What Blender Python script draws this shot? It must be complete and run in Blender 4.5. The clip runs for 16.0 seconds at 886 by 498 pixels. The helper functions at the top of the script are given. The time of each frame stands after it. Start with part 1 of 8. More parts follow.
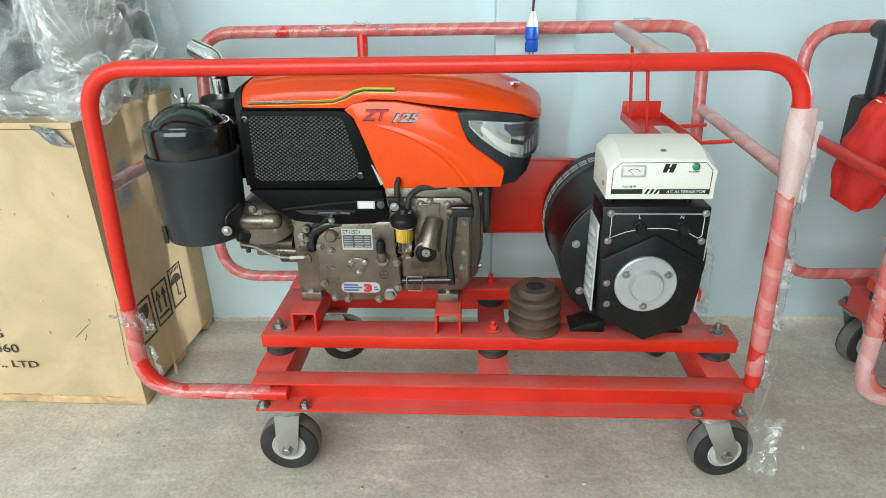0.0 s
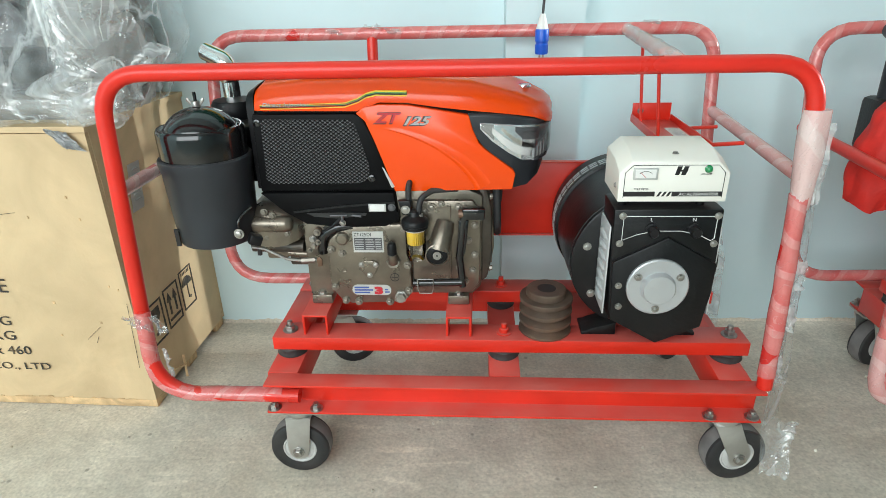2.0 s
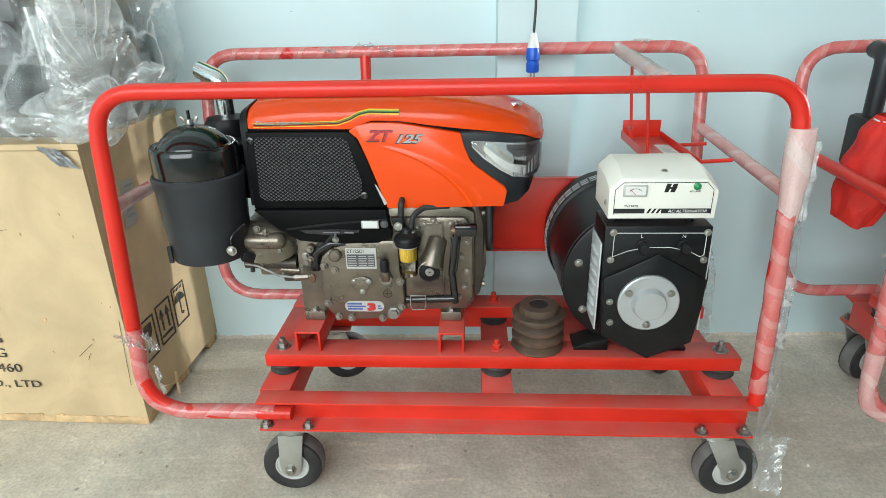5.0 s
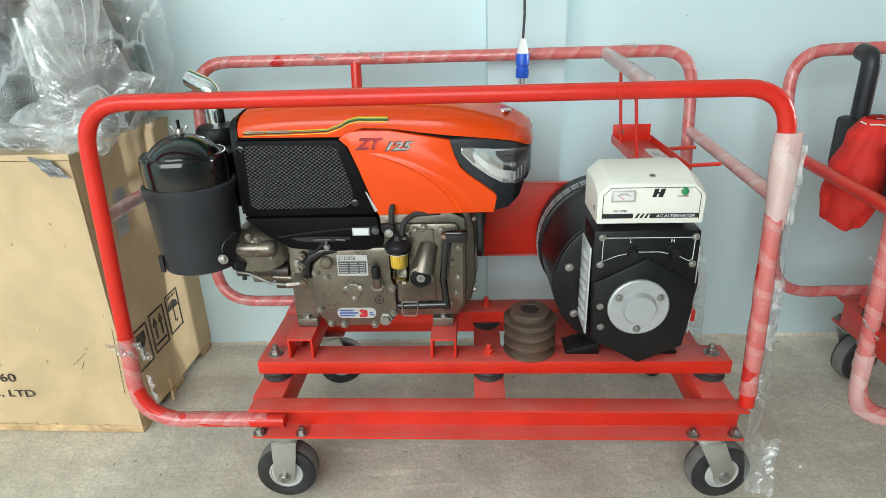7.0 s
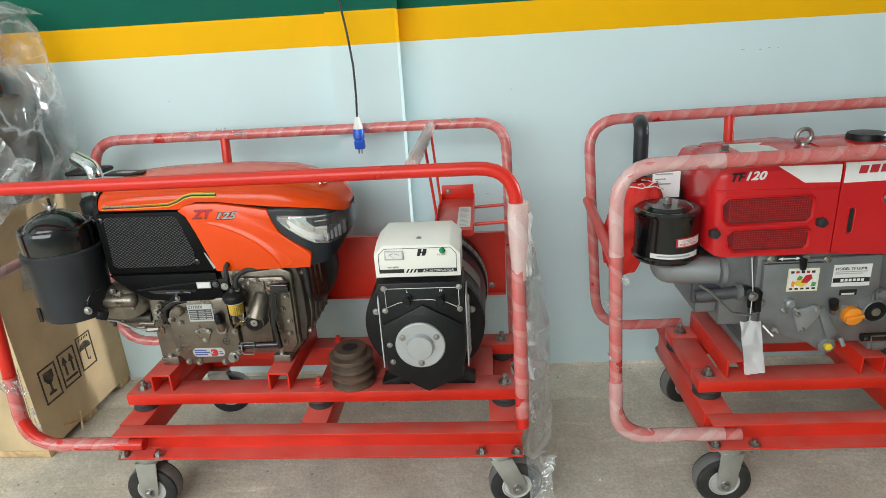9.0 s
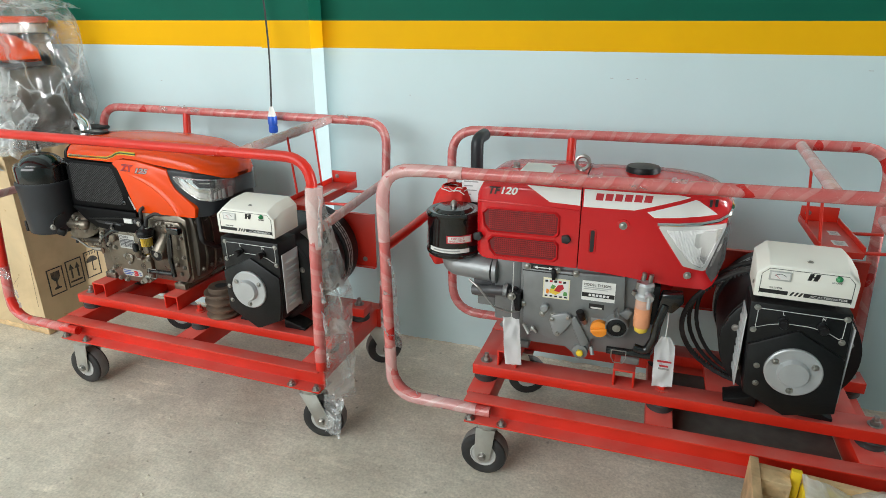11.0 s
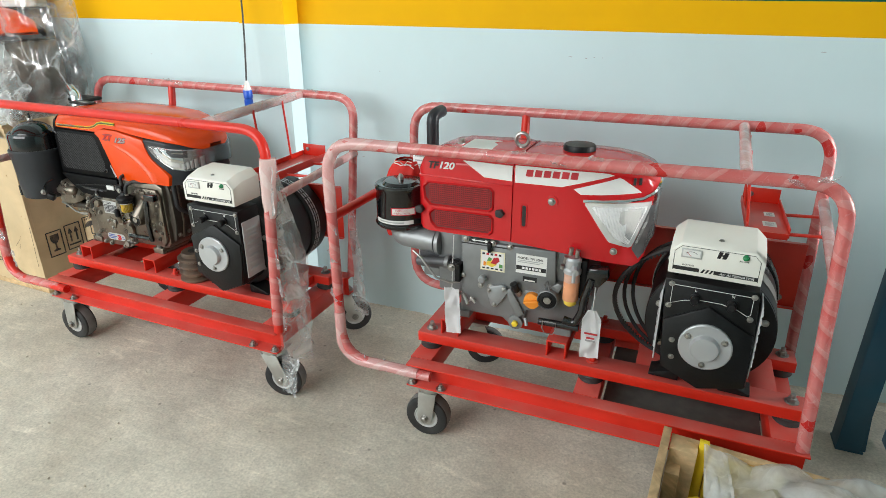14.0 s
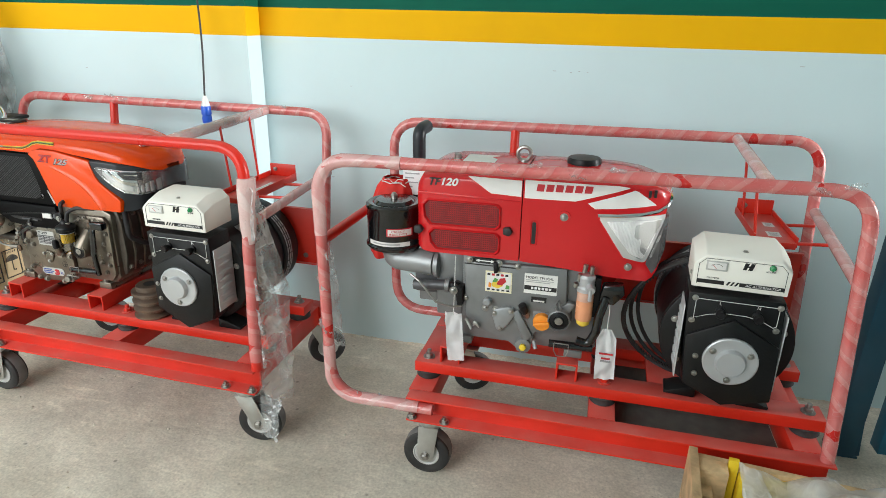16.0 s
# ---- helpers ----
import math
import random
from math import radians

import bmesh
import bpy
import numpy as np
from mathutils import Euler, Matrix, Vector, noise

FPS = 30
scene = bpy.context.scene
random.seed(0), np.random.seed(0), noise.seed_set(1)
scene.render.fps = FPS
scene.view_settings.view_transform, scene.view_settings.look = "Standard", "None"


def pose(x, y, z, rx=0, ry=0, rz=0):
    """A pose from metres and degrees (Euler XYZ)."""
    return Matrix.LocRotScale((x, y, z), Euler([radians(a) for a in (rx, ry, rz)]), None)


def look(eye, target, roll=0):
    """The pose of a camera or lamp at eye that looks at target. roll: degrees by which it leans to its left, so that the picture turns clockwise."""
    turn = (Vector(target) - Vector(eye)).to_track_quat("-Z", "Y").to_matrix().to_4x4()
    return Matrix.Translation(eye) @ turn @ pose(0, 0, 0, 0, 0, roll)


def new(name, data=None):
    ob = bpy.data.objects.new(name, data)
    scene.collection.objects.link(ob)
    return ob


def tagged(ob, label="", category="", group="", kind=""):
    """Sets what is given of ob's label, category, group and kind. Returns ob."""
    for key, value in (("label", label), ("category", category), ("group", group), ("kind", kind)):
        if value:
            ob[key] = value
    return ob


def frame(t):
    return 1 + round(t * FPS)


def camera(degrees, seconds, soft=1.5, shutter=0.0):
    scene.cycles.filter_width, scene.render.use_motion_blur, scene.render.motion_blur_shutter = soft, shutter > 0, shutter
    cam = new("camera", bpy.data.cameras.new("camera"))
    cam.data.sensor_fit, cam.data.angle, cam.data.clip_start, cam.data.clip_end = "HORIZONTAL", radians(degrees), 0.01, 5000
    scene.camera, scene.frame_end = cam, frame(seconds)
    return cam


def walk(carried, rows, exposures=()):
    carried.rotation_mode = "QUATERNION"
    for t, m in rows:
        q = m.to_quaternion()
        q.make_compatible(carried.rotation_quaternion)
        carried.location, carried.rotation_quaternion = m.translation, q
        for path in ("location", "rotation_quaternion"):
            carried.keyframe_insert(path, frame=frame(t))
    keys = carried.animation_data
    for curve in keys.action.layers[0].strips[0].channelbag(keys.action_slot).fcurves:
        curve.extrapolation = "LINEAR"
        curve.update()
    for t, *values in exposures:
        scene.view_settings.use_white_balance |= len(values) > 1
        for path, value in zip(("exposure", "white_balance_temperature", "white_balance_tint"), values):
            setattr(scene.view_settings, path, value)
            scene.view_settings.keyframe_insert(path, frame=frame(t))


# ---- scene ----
cam = camera(73.4, 16.0, soft=0.85)
PATH = [
    (0, (-0.069, 0.145, 0.962), (-0.128, 1.968, 0.141), -1.1),
    (0.5, (-0.075, 0.146, 0.965), (-0.144, 1.969, 0.146), -1.4),
    (1, (-0.08, 0.144, 0.966), (-0.161, 1.972, 0.159), -1.3),
    (1.5, (-0.082, 0.145, 0.966), (-0.161, 1.972, 0.157), -1.4),
    (2, (-0.08, 0.145, 0.966), (-0.157, 1.968, 0.148), -1.4),
    (2.5, (-0.079, 0.143, 0.965), (-0.156, 1.968, 0.15), -1.3),
    (3, (-0.078, 0.143, 0.97), (-0.161, 1.97, 0.16), -1.5),
    (3.5, (-0.077, 0.143, 0.971), (-0.149, 1.974, 0.169), -1.3),
    (4, (-0.076, 0.142, 0.972), (-0.134, 1.979, 0.182), -1.1),
    (6.5, (-0.069, 0.143, 0.98), (-0.133, 1.986, 0.207), -1.6),
    (7, (-0.061, 0.142, 0.983), (-0.113, 1.987, 0.211), -1.8),
    (7.5, (-0.052, 0.141, 0.983), (-0.117, 1.986, 0.215), -1.9),
    (8, (-0.011, 0.144, 0.991), (-0.182, 1.981, 0.219), -2.4),
    (8.5, (0.141, 0.064, 1.03), (0.011, 1.926, 0.31), -3.9),
    (9, (0.392, -0.044, 1.104), (0.291, 1.83, 0.413), -3.5),
    (9.5, (0.688, -0.071, 1.132), (0.445, 1.76, 0.365), -2.8),
    (10, (0.901, -0.142, 1.13), (0.607, 1.703, 0.417), -2.5),
    (10.2, (0.976, -0.176, 1.146), (0.594, 1.66, 0.45), -0.7),
    (12.3, (1.489, -0.184, 1.174), (0.788, 1.535, 0.428), -2.4),
    (12.5, (1.491, -0.183, 1.182), (0.781, 1.53, 0.432), -2.5),
    (13, (1.487, -0.178, 1.183), (0.804, 1.539, 0.418), -0.0),
    (13.5, (1.486, -0.18, 1.173), (0.816, 1.538, 0.4), 0.2),
    (14, (1.492, -0.17, 1.173), (0.838, 1.55, 0.389), 0.4),
    (14.5, (1.5, -0.157, 1.169), (0.882, 1.571, 0.374), 0.3),
    (15, (1.491, -0.165, 1.161), (0.867, 1.567, 0.378), 0.9),
    (15.5, (1.408, -0.204, 1.157), (0.82, 1.552, 0.403), 0.6),
    (16, (1.277, -0.14, 1.128), (0.859, 1.684, 0.42), 1.4),
]
EXPOSURES = [(0.0, -0.02, 6350, 10), (4.2, -0.02, 6350, 10), (7.5, -0.10, 6450, 11), (9.0, -0.19, 6600, 13), (10.0, -0.22, 6600, 13.5), (12.5, 0.02, 6600, 14.5), (14.5, 0.0, 6600, 14.5), (16.0, 0.0, 6600, 14.5)]
walk(cam, [(t, look(eye, target, roll)) for t, eye, target, roll in PATH], EXPOSURES)

# ---- light: daylight through a wide, high opening behind the camera ----
world = bpy.data.worlds.new("world")
scene.world = world
world.use_nodes = True
wn = world.node_tree
sky = wn.nodes.new("ShaderNodeTexSky")
sky.sky_type = "NISHITA"
sky.sun_disc = False
sky.sun_elevation, sky.sun_rotation = radians(50), radians(160)
wn.nodes["Background"].inputs["Strength"].default_value = 0.12
wn.links.new(sky.outputs["Color"], wn.nodes["Background"].inputs["Color"])


def area(name, at, to, sx, sy, watts, color):
    lamp = bpy.data.lights.new(name, "AREA")
    lamp.shape, lamp.size, lamp.size_y, lamp.energy, lamp.color = "RECTANGLE", sx, sy, watts, color
    ob = new(name, lamp)
    ob.matrix_world = look(at, to)
    return ob


area("front_daylight", (-1.75, -2.45, 2.15), (-1.75, 2, 1.0), 4.2, 2.5, 198, (0.95, 1.0, 0.965))
side = area("side_window_daylight", (4.94, 1.655, 1.5), (0.2, 1.66, 0.85), 0.12, 1.4, 9.5, (0.95, 1.0, 0.98))
side.data.spread = radians(34)  # unseen window, assumed from the pillar's bright side; spread narrowed to spare the floor

# ---- materials ----


def mat(name, base, rough=0.5, metal=0.0, var=0.12, scale=30.0, bump=0.0, bscale=None, dust=None, dust_amt=0.0,
        stain=None, stain_amt=0.0, stain_scale=3.0, coat=0.0, rvar=0.1, spec=0.5, each=0.0):
    """A surface with grain, stains, optional dust on level faces and relief."""
    m = bpy.data.materials.new(name)
    m.use_nodes = True
    nt = m.node_tree
    N, Lk = nt.nodes, nt.links
    b = N["Principled BSDF"]
    tc = N.new("ShaderNodeTexCoord")
    n1 = N.new("ShaderNodeTexNoise")
    n1.inputs["Scale"].default_value, n1.inputs["Detail"].default_value = scale, 4
    Lk.new(tc.outputs["Object"], n1.inputs["Vector"])
    ramp = N.new("ShaderNodeValToRGB")
    lo = [max(0, c * (1 - var)) for c in base]
    hi = [min(1, c * (1 + var)) for c in base]
    ramp.color_ramp.elements[0].position, ramp.color_ramp.elements[1].position = 0.3, 0.7
    ramp.color_ramp.elements[0].color, ramp.color_ramp.elements[1].color = (*lo, 1), (*hi, 1)
    Lk.new(n1.outputs["Fac"], ramp.inputs["Fac"])
    col = ramp.outputs["Color"]
    if stain:
        n2 = N.new("ShaderNodeTexNoise")
        n2.inputs["Scale"].default_value, n2.inputs["Detail"].default_value, n2.inputs["Roughness"].default_value = stain_scale, 6, 0.6
        Lk.new(tc.outputs["Object"], n2.inputs["Vector"])
        r2 = N.new("ShaderNodeMapRange")
        r2.inputs["From Min"].default_value, r2.inputs["From Max"].default_value, r2.inputs["To Max"].default_value = 0.45, 0.75, stain_amt
        Lk.new(n2.outputs["Fac"], r2.inputs["Value"])
        mx = N.new("ShaderNodeMix")
        mx.data_type = "RGBA"
        Lk.new(r2.outputs["Result"], mx.inputs["Factor"])
        Lk.new(col, mx.inputs["A"])
        mx.inputs["B"].default_value = (*stain, 1)
        col = mx.outputs["Result"]
    if dust:
        g = N.new("ShaderNodeNewGeometry")
        sep = N.new("ShaderNodeSeparateXYZ")
        Lk.new(g.outputs["Normal"], sep.inputs["Vector"])
        n3 = N.new("ShaderNodeTexNoise")
        n3.inputs["Scale"].default_value, n3.inputs["Detail"].default_value = 14, 5
        Lk.new(tc.outputs["Object"], n3.inputs["Vector"])
        mr = N.new("ShaderNodeMapRange")
        mr.inputs["From Min"].default_value, mr.inputs["From Max"].default_value, mr.inputs["To Max"].default_value = 0.5, 1.0, dust_amt
        Lk.new(sep.outputs["Z"], mr.inputs["Value"])
        mul = N.new("ShaderNodeMath")
        mul.operation = "MULTIPLY"
        mr2 = N.new("ShaderNodeMapRange")
        mr2.inputs["From Min"].default_value, mr2.inputs["From Max"].default_value, mr2.inputs["To Min"].default_value, mr2.inputs["To Max"].default_value = 0.3, 0.65, 0.45, 1.0
        Lk.new(n3.outputs["Fac"], mr2.inputs["Value"])
        Lk.new(mr.outputs["Result"], mul.inputs[0])
        Lk.new(mr2.outputs["Result"], mul.inputs[1])
        mx = N.new("ShaderNodeMix")
        mx.data_type = "RGBA"
        Lk.new(mul.outputs["Value"], mx.inputs["Factor"])
        Lk.new(col, mx.inputs["A"])
        mx.inputs["B"].default_value = (*dust, 1)
        col = mx.outputs["Result"]
    if each:
        oi = N.new("ShaderNodeObjectInfo")
        hs = N.new("ShaderNodeHueSaturation")
        mr = N.new("ShaderNodeMapRange")
        mr.inputs["To Min"].default_value, mr.inputs["To Max"].default_value = 1 - each, 1 + each
        Lk.new(oi.outputs["Random"], mr.inputs["Value"])
        Lk.new(mr.outputs["Result"], hs.inputs["Value"])
        Lk.new(col, hs.inputs["Color"])
        col = hs.outputs["Color"]
    Lk.new(col, b.inputs["Base Color"])
    rr = N.new("ShaderNodeMapRange")
    rr.inputs["To Min"].default_value, rr.inputs["To Max"].default_value = max(0.03, rough - rvar), min(1, rough + rvar)
    Lk.new(n1.outputs["Fac"], rr.inputs["Value"])
    Lk.new(rr.outputs["Result"], b.inputs["Roughness"])
    b.inputs["Metallic"].default_value = metal
    b.inputs["Coat Weight"].default_value = coat
    b.inputs["Coat Roughness"].default_value = 0.12
    b.inputs["Specular IOR Level"].default_value = spec
    if bump:
        n4 = N.new("ShaderNodeTexNoise")
        n4.inputs["Scale"].default_value, n4.inputs["Detail"].default_value = bscale or scale * 2, 5
        Lk.new(tc.outputs["Object"], n4.inputs["Vector"])
        bp = N.new("ShaderNodeBump")
        bp.inputs["Strength"].default_value, bp.inputs["Distance"].default_value = bump, 0.004
        Lk.new(n4.outputs["Fac"], bp.inputs["Height"])
        Lk.new(bp.outputs["Normal"], b.inputs["Normal"])
    return m


RED = mat("red_frame_paint", (0.66, 0.026, 0.011), 0.34, var=0.12, scale=9, dust=(0.60, 0.20, 0.17), dust_amt=0.55, bump=0.06, bscale=60)
RED_PIPE = mat("glossy_red_pipe_paint", (0.65, 0.023, 0.012), 0.30, var=0.10, scale=9, dust=(0.60, 0.16, 0.13), dust_amt=0.25, bump=0.05, bscale=50, spec=0.4)
ORANGE = mat("orange_hood_paint", (0.84, 0.070, 0.003), 0.22, var=0.04, scale=6, coat=0.15, spec=0.35, dust=(0.8, 0.30, 0.15), dust_amt=0.03)
ENG_RED = mat("engine_red_paint", (0.58, 0.012, 0.015), 0.22, var=0.05, scale=7, coat=0.3, spec=0.4, dust=(0.5, 0.2, 0.18), dust_amt=0.06)
GRILLE_RED = mat("grille_red", (0.15, 0.006, 0.007), 0.5, var=0.2, scale=60)
WIRE_RED = mat("dark_red_wire", (0.42, 0.013, 0.015), 0.4, var=0.15, scale=60)
WHITE_PAINT = mat("white_decal", (0.78, 0.78, 0.76), 0.35, var=0.02)
CREAM = mat("cream_sheet_metal", (0.80, 0.78, 0.71), 0.42, var=0.03, scale=8, bump=0.03, bscale=200)
BLACK_PLASTIC = mat("black_plastic", (0.007, 0.007, 0.008), 0.40, var=0.3, scale=15, bump=0.06, bscale=250, dust=(0.06, 0.056, 0.05), dust_amt=0.15, spec=0.28)
PANEL_BLACK = mat("black_panel_plastic", (0.004, 0.004, 0.0045), 0.5, var=0.3, scale=12, spec=0.10)
BLACK_MATT = mat("matt_black_plastic", (0.021, 0.024, 0.029), 0.42, var=0.25, scale=10, dust=(0.08, 0.075, 0.07), dust_amt=0.3, spec=0.4)
BLACK_GLOSS = mat("gloss_black_enamel", (0.006, 0.006, 0.007), 0.14, var=0.2, scale=12, coat=0.4, dust=(0.06, 0.056, 0.05), dust_amt=0.15, rvar=0.05)
BLACK_CAST = mat("black_cast_paint", (0.006, 0.0063, 0.007), 0.38, var=0.3, scale=18, bump=0.12, bscale=160, dust=(0.07, 0.065, 0.06), dust_amt=0.2, spec=0.3)
RUBBER = mat("rubber", (0.018, 0.018, 0.019), 0.6, var=0.3, scale=20, dust=(0.16, 0.145, 0.13), dust_amt=0.18, stain=(0.10, 0.09, 0.08), stain_amt=0.4, stain_scale=9)
TYRE_GREY = mat("grey_tread_rubber", (0.18, 0.17, 0.165), 0.75, var=0.2, scale=30)
ZINC = mat("zinc_plate", (0.55, 0.55, 0.53), 0.36, 0.85, var=0.15, scale=14, stain=(0.35, 0.33, 0.3), stain_amt=0.5, stain_scale=12)
STEEL = mat("bolt_steel", (0.36, 0.35, 0.33), 0.33, 0.9, var=0.2, scale=40)
CHROME = mat("chrome", (0.8, 0.8, 0.8), 0.1, 1.0, var=0.04)
HUB_GREY = mat("pale_grey_wheel_plastic", (0.50, 0.50, 0.485), 0.5, 0.1, var=0.15, scale=20, stain=(0.30, 0.27, 0.23), stain_amt=0.5, stain_scale=16)
LOUVRE_GREY = mat("pale_louvre_sheet", (0.58, 0.59, 0.59), 0.35, 0.25, var=0.06, scale=14)
SILVER = mat("silver_paint", (0.50, 0.51, 0.52), 0.38, 0.5, var=0.06, scale=12)
BRONZE = mat("champagne_cast_metal", (0.215, 0.184, 0.146), 0.30, 0.72, var=0.16, scale=26, bump=0.10, bscale=260, dust=(0.26, 0.23, 0.19), dust_amt=0.15, stain=(0.105, 0.086, 0.066), stain_amt=0.65, stain_scale=11)
# darker, mottled copy of the champagne metal; recess shade is put into its colour
BRONZE_DARK = mat("dark_champagne_cast_metal", (0.085, 0.072, 0.058), 0.45, 0.5, var=0.3, scale=14, bump=0.2, bscale=120, stain=(0.035, 0.031, 0.027), stain_amt=0.7, stain_scale=11)
BOLT_CH = mat("champagne_bolt", (0.25, 0.225, 0.19), 0.36, 0.6, var=0.25, scale=60)
GREY_CAST = mat("grey_painted_cast_iron", (0.200, 0.205, 0.206), 0.38, 0.35, var=0.12, scale=20, bump=0.06, bscale=240, dust=(0.36, 0.34, 0.31), dust_amt=0.25)
RUST = mat("oxidised_pulley_iron", (0.15, 0.105, 0.08), 0.42, 0.55, var=0.3, scale=16, bump=0.2, bscale=90, stain=(0.2, 0.10, 0.05), stain_amt=0.6, stain_scale=10)
BOX_WOOD = mat("plywood_crate_face", (0.60, 0.445, 0.26), 0.65, var=0.12, scale=5, stain=(0.40, 0.28, 0.15), stain_amt=0.5, stain_scale=3.2, bump=0.12, bscale=60)
PINE = mat("sawn_pine", (0.62, 0.43, 0.23), 0.7, var=0.30, scale=11, bump=0.25, bscale=50, stain=(0.35, 0.2, 0.1), stain_amt=0.5, stain_scale=6, each=0.12)
for wood, twist in ((PINE, 2.6), (BOX_WOOD, 1.3)):
    for nd in wood.node_tree.nodes:
        if nd.type == "TEX_NOISE":
            nd.inputs["Distortion"].default_value = twist
INK = mat("stencil_ink", (0.035, 0.032, 0.03), 0.8, var=0.4, scale=60, stain=(0.45, 0.32, 0.17), stain_amt=0.35, stain_scale=45)
BLACK_PRINT = mat("black_print", (0.012, 0.012, 0.012), 0.5, var=0.1)
GREY_PRINT = mat("grey_print", (0.42, 0.42, 0.42), 0.4, 0.4, var=0.1)
RED_PRINT = mat("red_print", (0.50, 0.02, 0.03), 0.45, var=0.1)
YELLOW = mat("yellow_print", (0.85, 0.60, 0.03), 0.4, var=0.06)
BLUE_INK = mat("blue_print", (0.05, 0.09, 0.30), 0.5, var=0.1)
GREEN_PRINT = mat("green_print", (0.10, 0.30, 0.08), 0.5, var=0.1)
PAPER = mat("white_paper_label", (0.74, 0.73, 0.70), 0.6, var=0.05, scale=20)
TAG_PAPER = mat("crumpled_tag_paper", (0.92, 0.92, 0.92), 0.6, var=0.04, scale=20, bump=0.35, bscale=40)
LABEL_GREY = mat("silver_label", (0.5, 0.5, 0.48), 0.45, 0.3, var=0.06)
ORANGE_CAP = mat("orange_plastic_cap", (0.85, 0.27, 0.02), 0.4, var=0.06)
GREEN_LAMP = mat("green_lamp_lens", (0.01, 0.22, 0.07), 0.12, var=0.05, coat=0.5)
BLUE_PLUG = mat("blue_plastic_plug", (0.012, 0.10, 0.58), 0.35, var=0.08)
WHITE_PLASTIC = mat("white_plastic", (0.72, 0.72, 0.70), 0.4, var=0.04)
CABLE = mat("black_cable", (0.02, 0.02, 0.022), 0.5, var=0.2)
BAG_RED = mat("red_woven_bag", (0.66, 0.022, 0.014), 0.7, var=0.15, scale=25, bump=0.3, bscale=90)
BLUE_STEEL = mat("blue_painted_steel", (0.010, 0.065, 0.105), 0.5, var=0.15, scale=10, stain=(0.1, 0.12, 0.14), stain_amt=0.4)
TEAL_STEEL = mat("teal_painted_steel", (0.008, 0.13, 0.22), 0.45, var=0.15, scale=10, stain=(0.1, 0.14, 0.16), stain_amt=0.3)
FLOOR_MAT = mat("grey_mat", (0.14, 0.13, 0.115), 0.8, var=0.2, scale=25, bump=0.2)
TAPE_GREY = mat("silver_tape", (0.42, 0.43, 0.44), 0.4, 0.3, var=0.15)
FILTER_Y = mat("yellow_filter_paper", (0.80, 0.56, 0.06), 0.6, var=0.1)
DIESEL = mat("orange_fuel_bowl", (0.78, 0.33, 0.17), 0.25, var=0.1, coat=0.3)
DARK_GREY = mat("dark_grey_metal", (0.09, 0.09, 0.095), 0.45, 0.3, var=0.25, scale=14)
LAMP_REFLECT = mat("lamp_reflector", (0.90, 0.91, 0.92), 0.12, 0.8, var=0.04, scale=60, bump=0.25, bscale=70)
LAMP_DARK = mat("smoky_lamp_plastic", (0.13, 0.125, 0.125), 0.12, 0.3, var=0.25, scale=40, coat=0.5)
LAMP_GREY = mat("lamp_grey_housing", (0.34, 0.34, 0.33), 0.25, 0.5, var=0.08, scale=30)


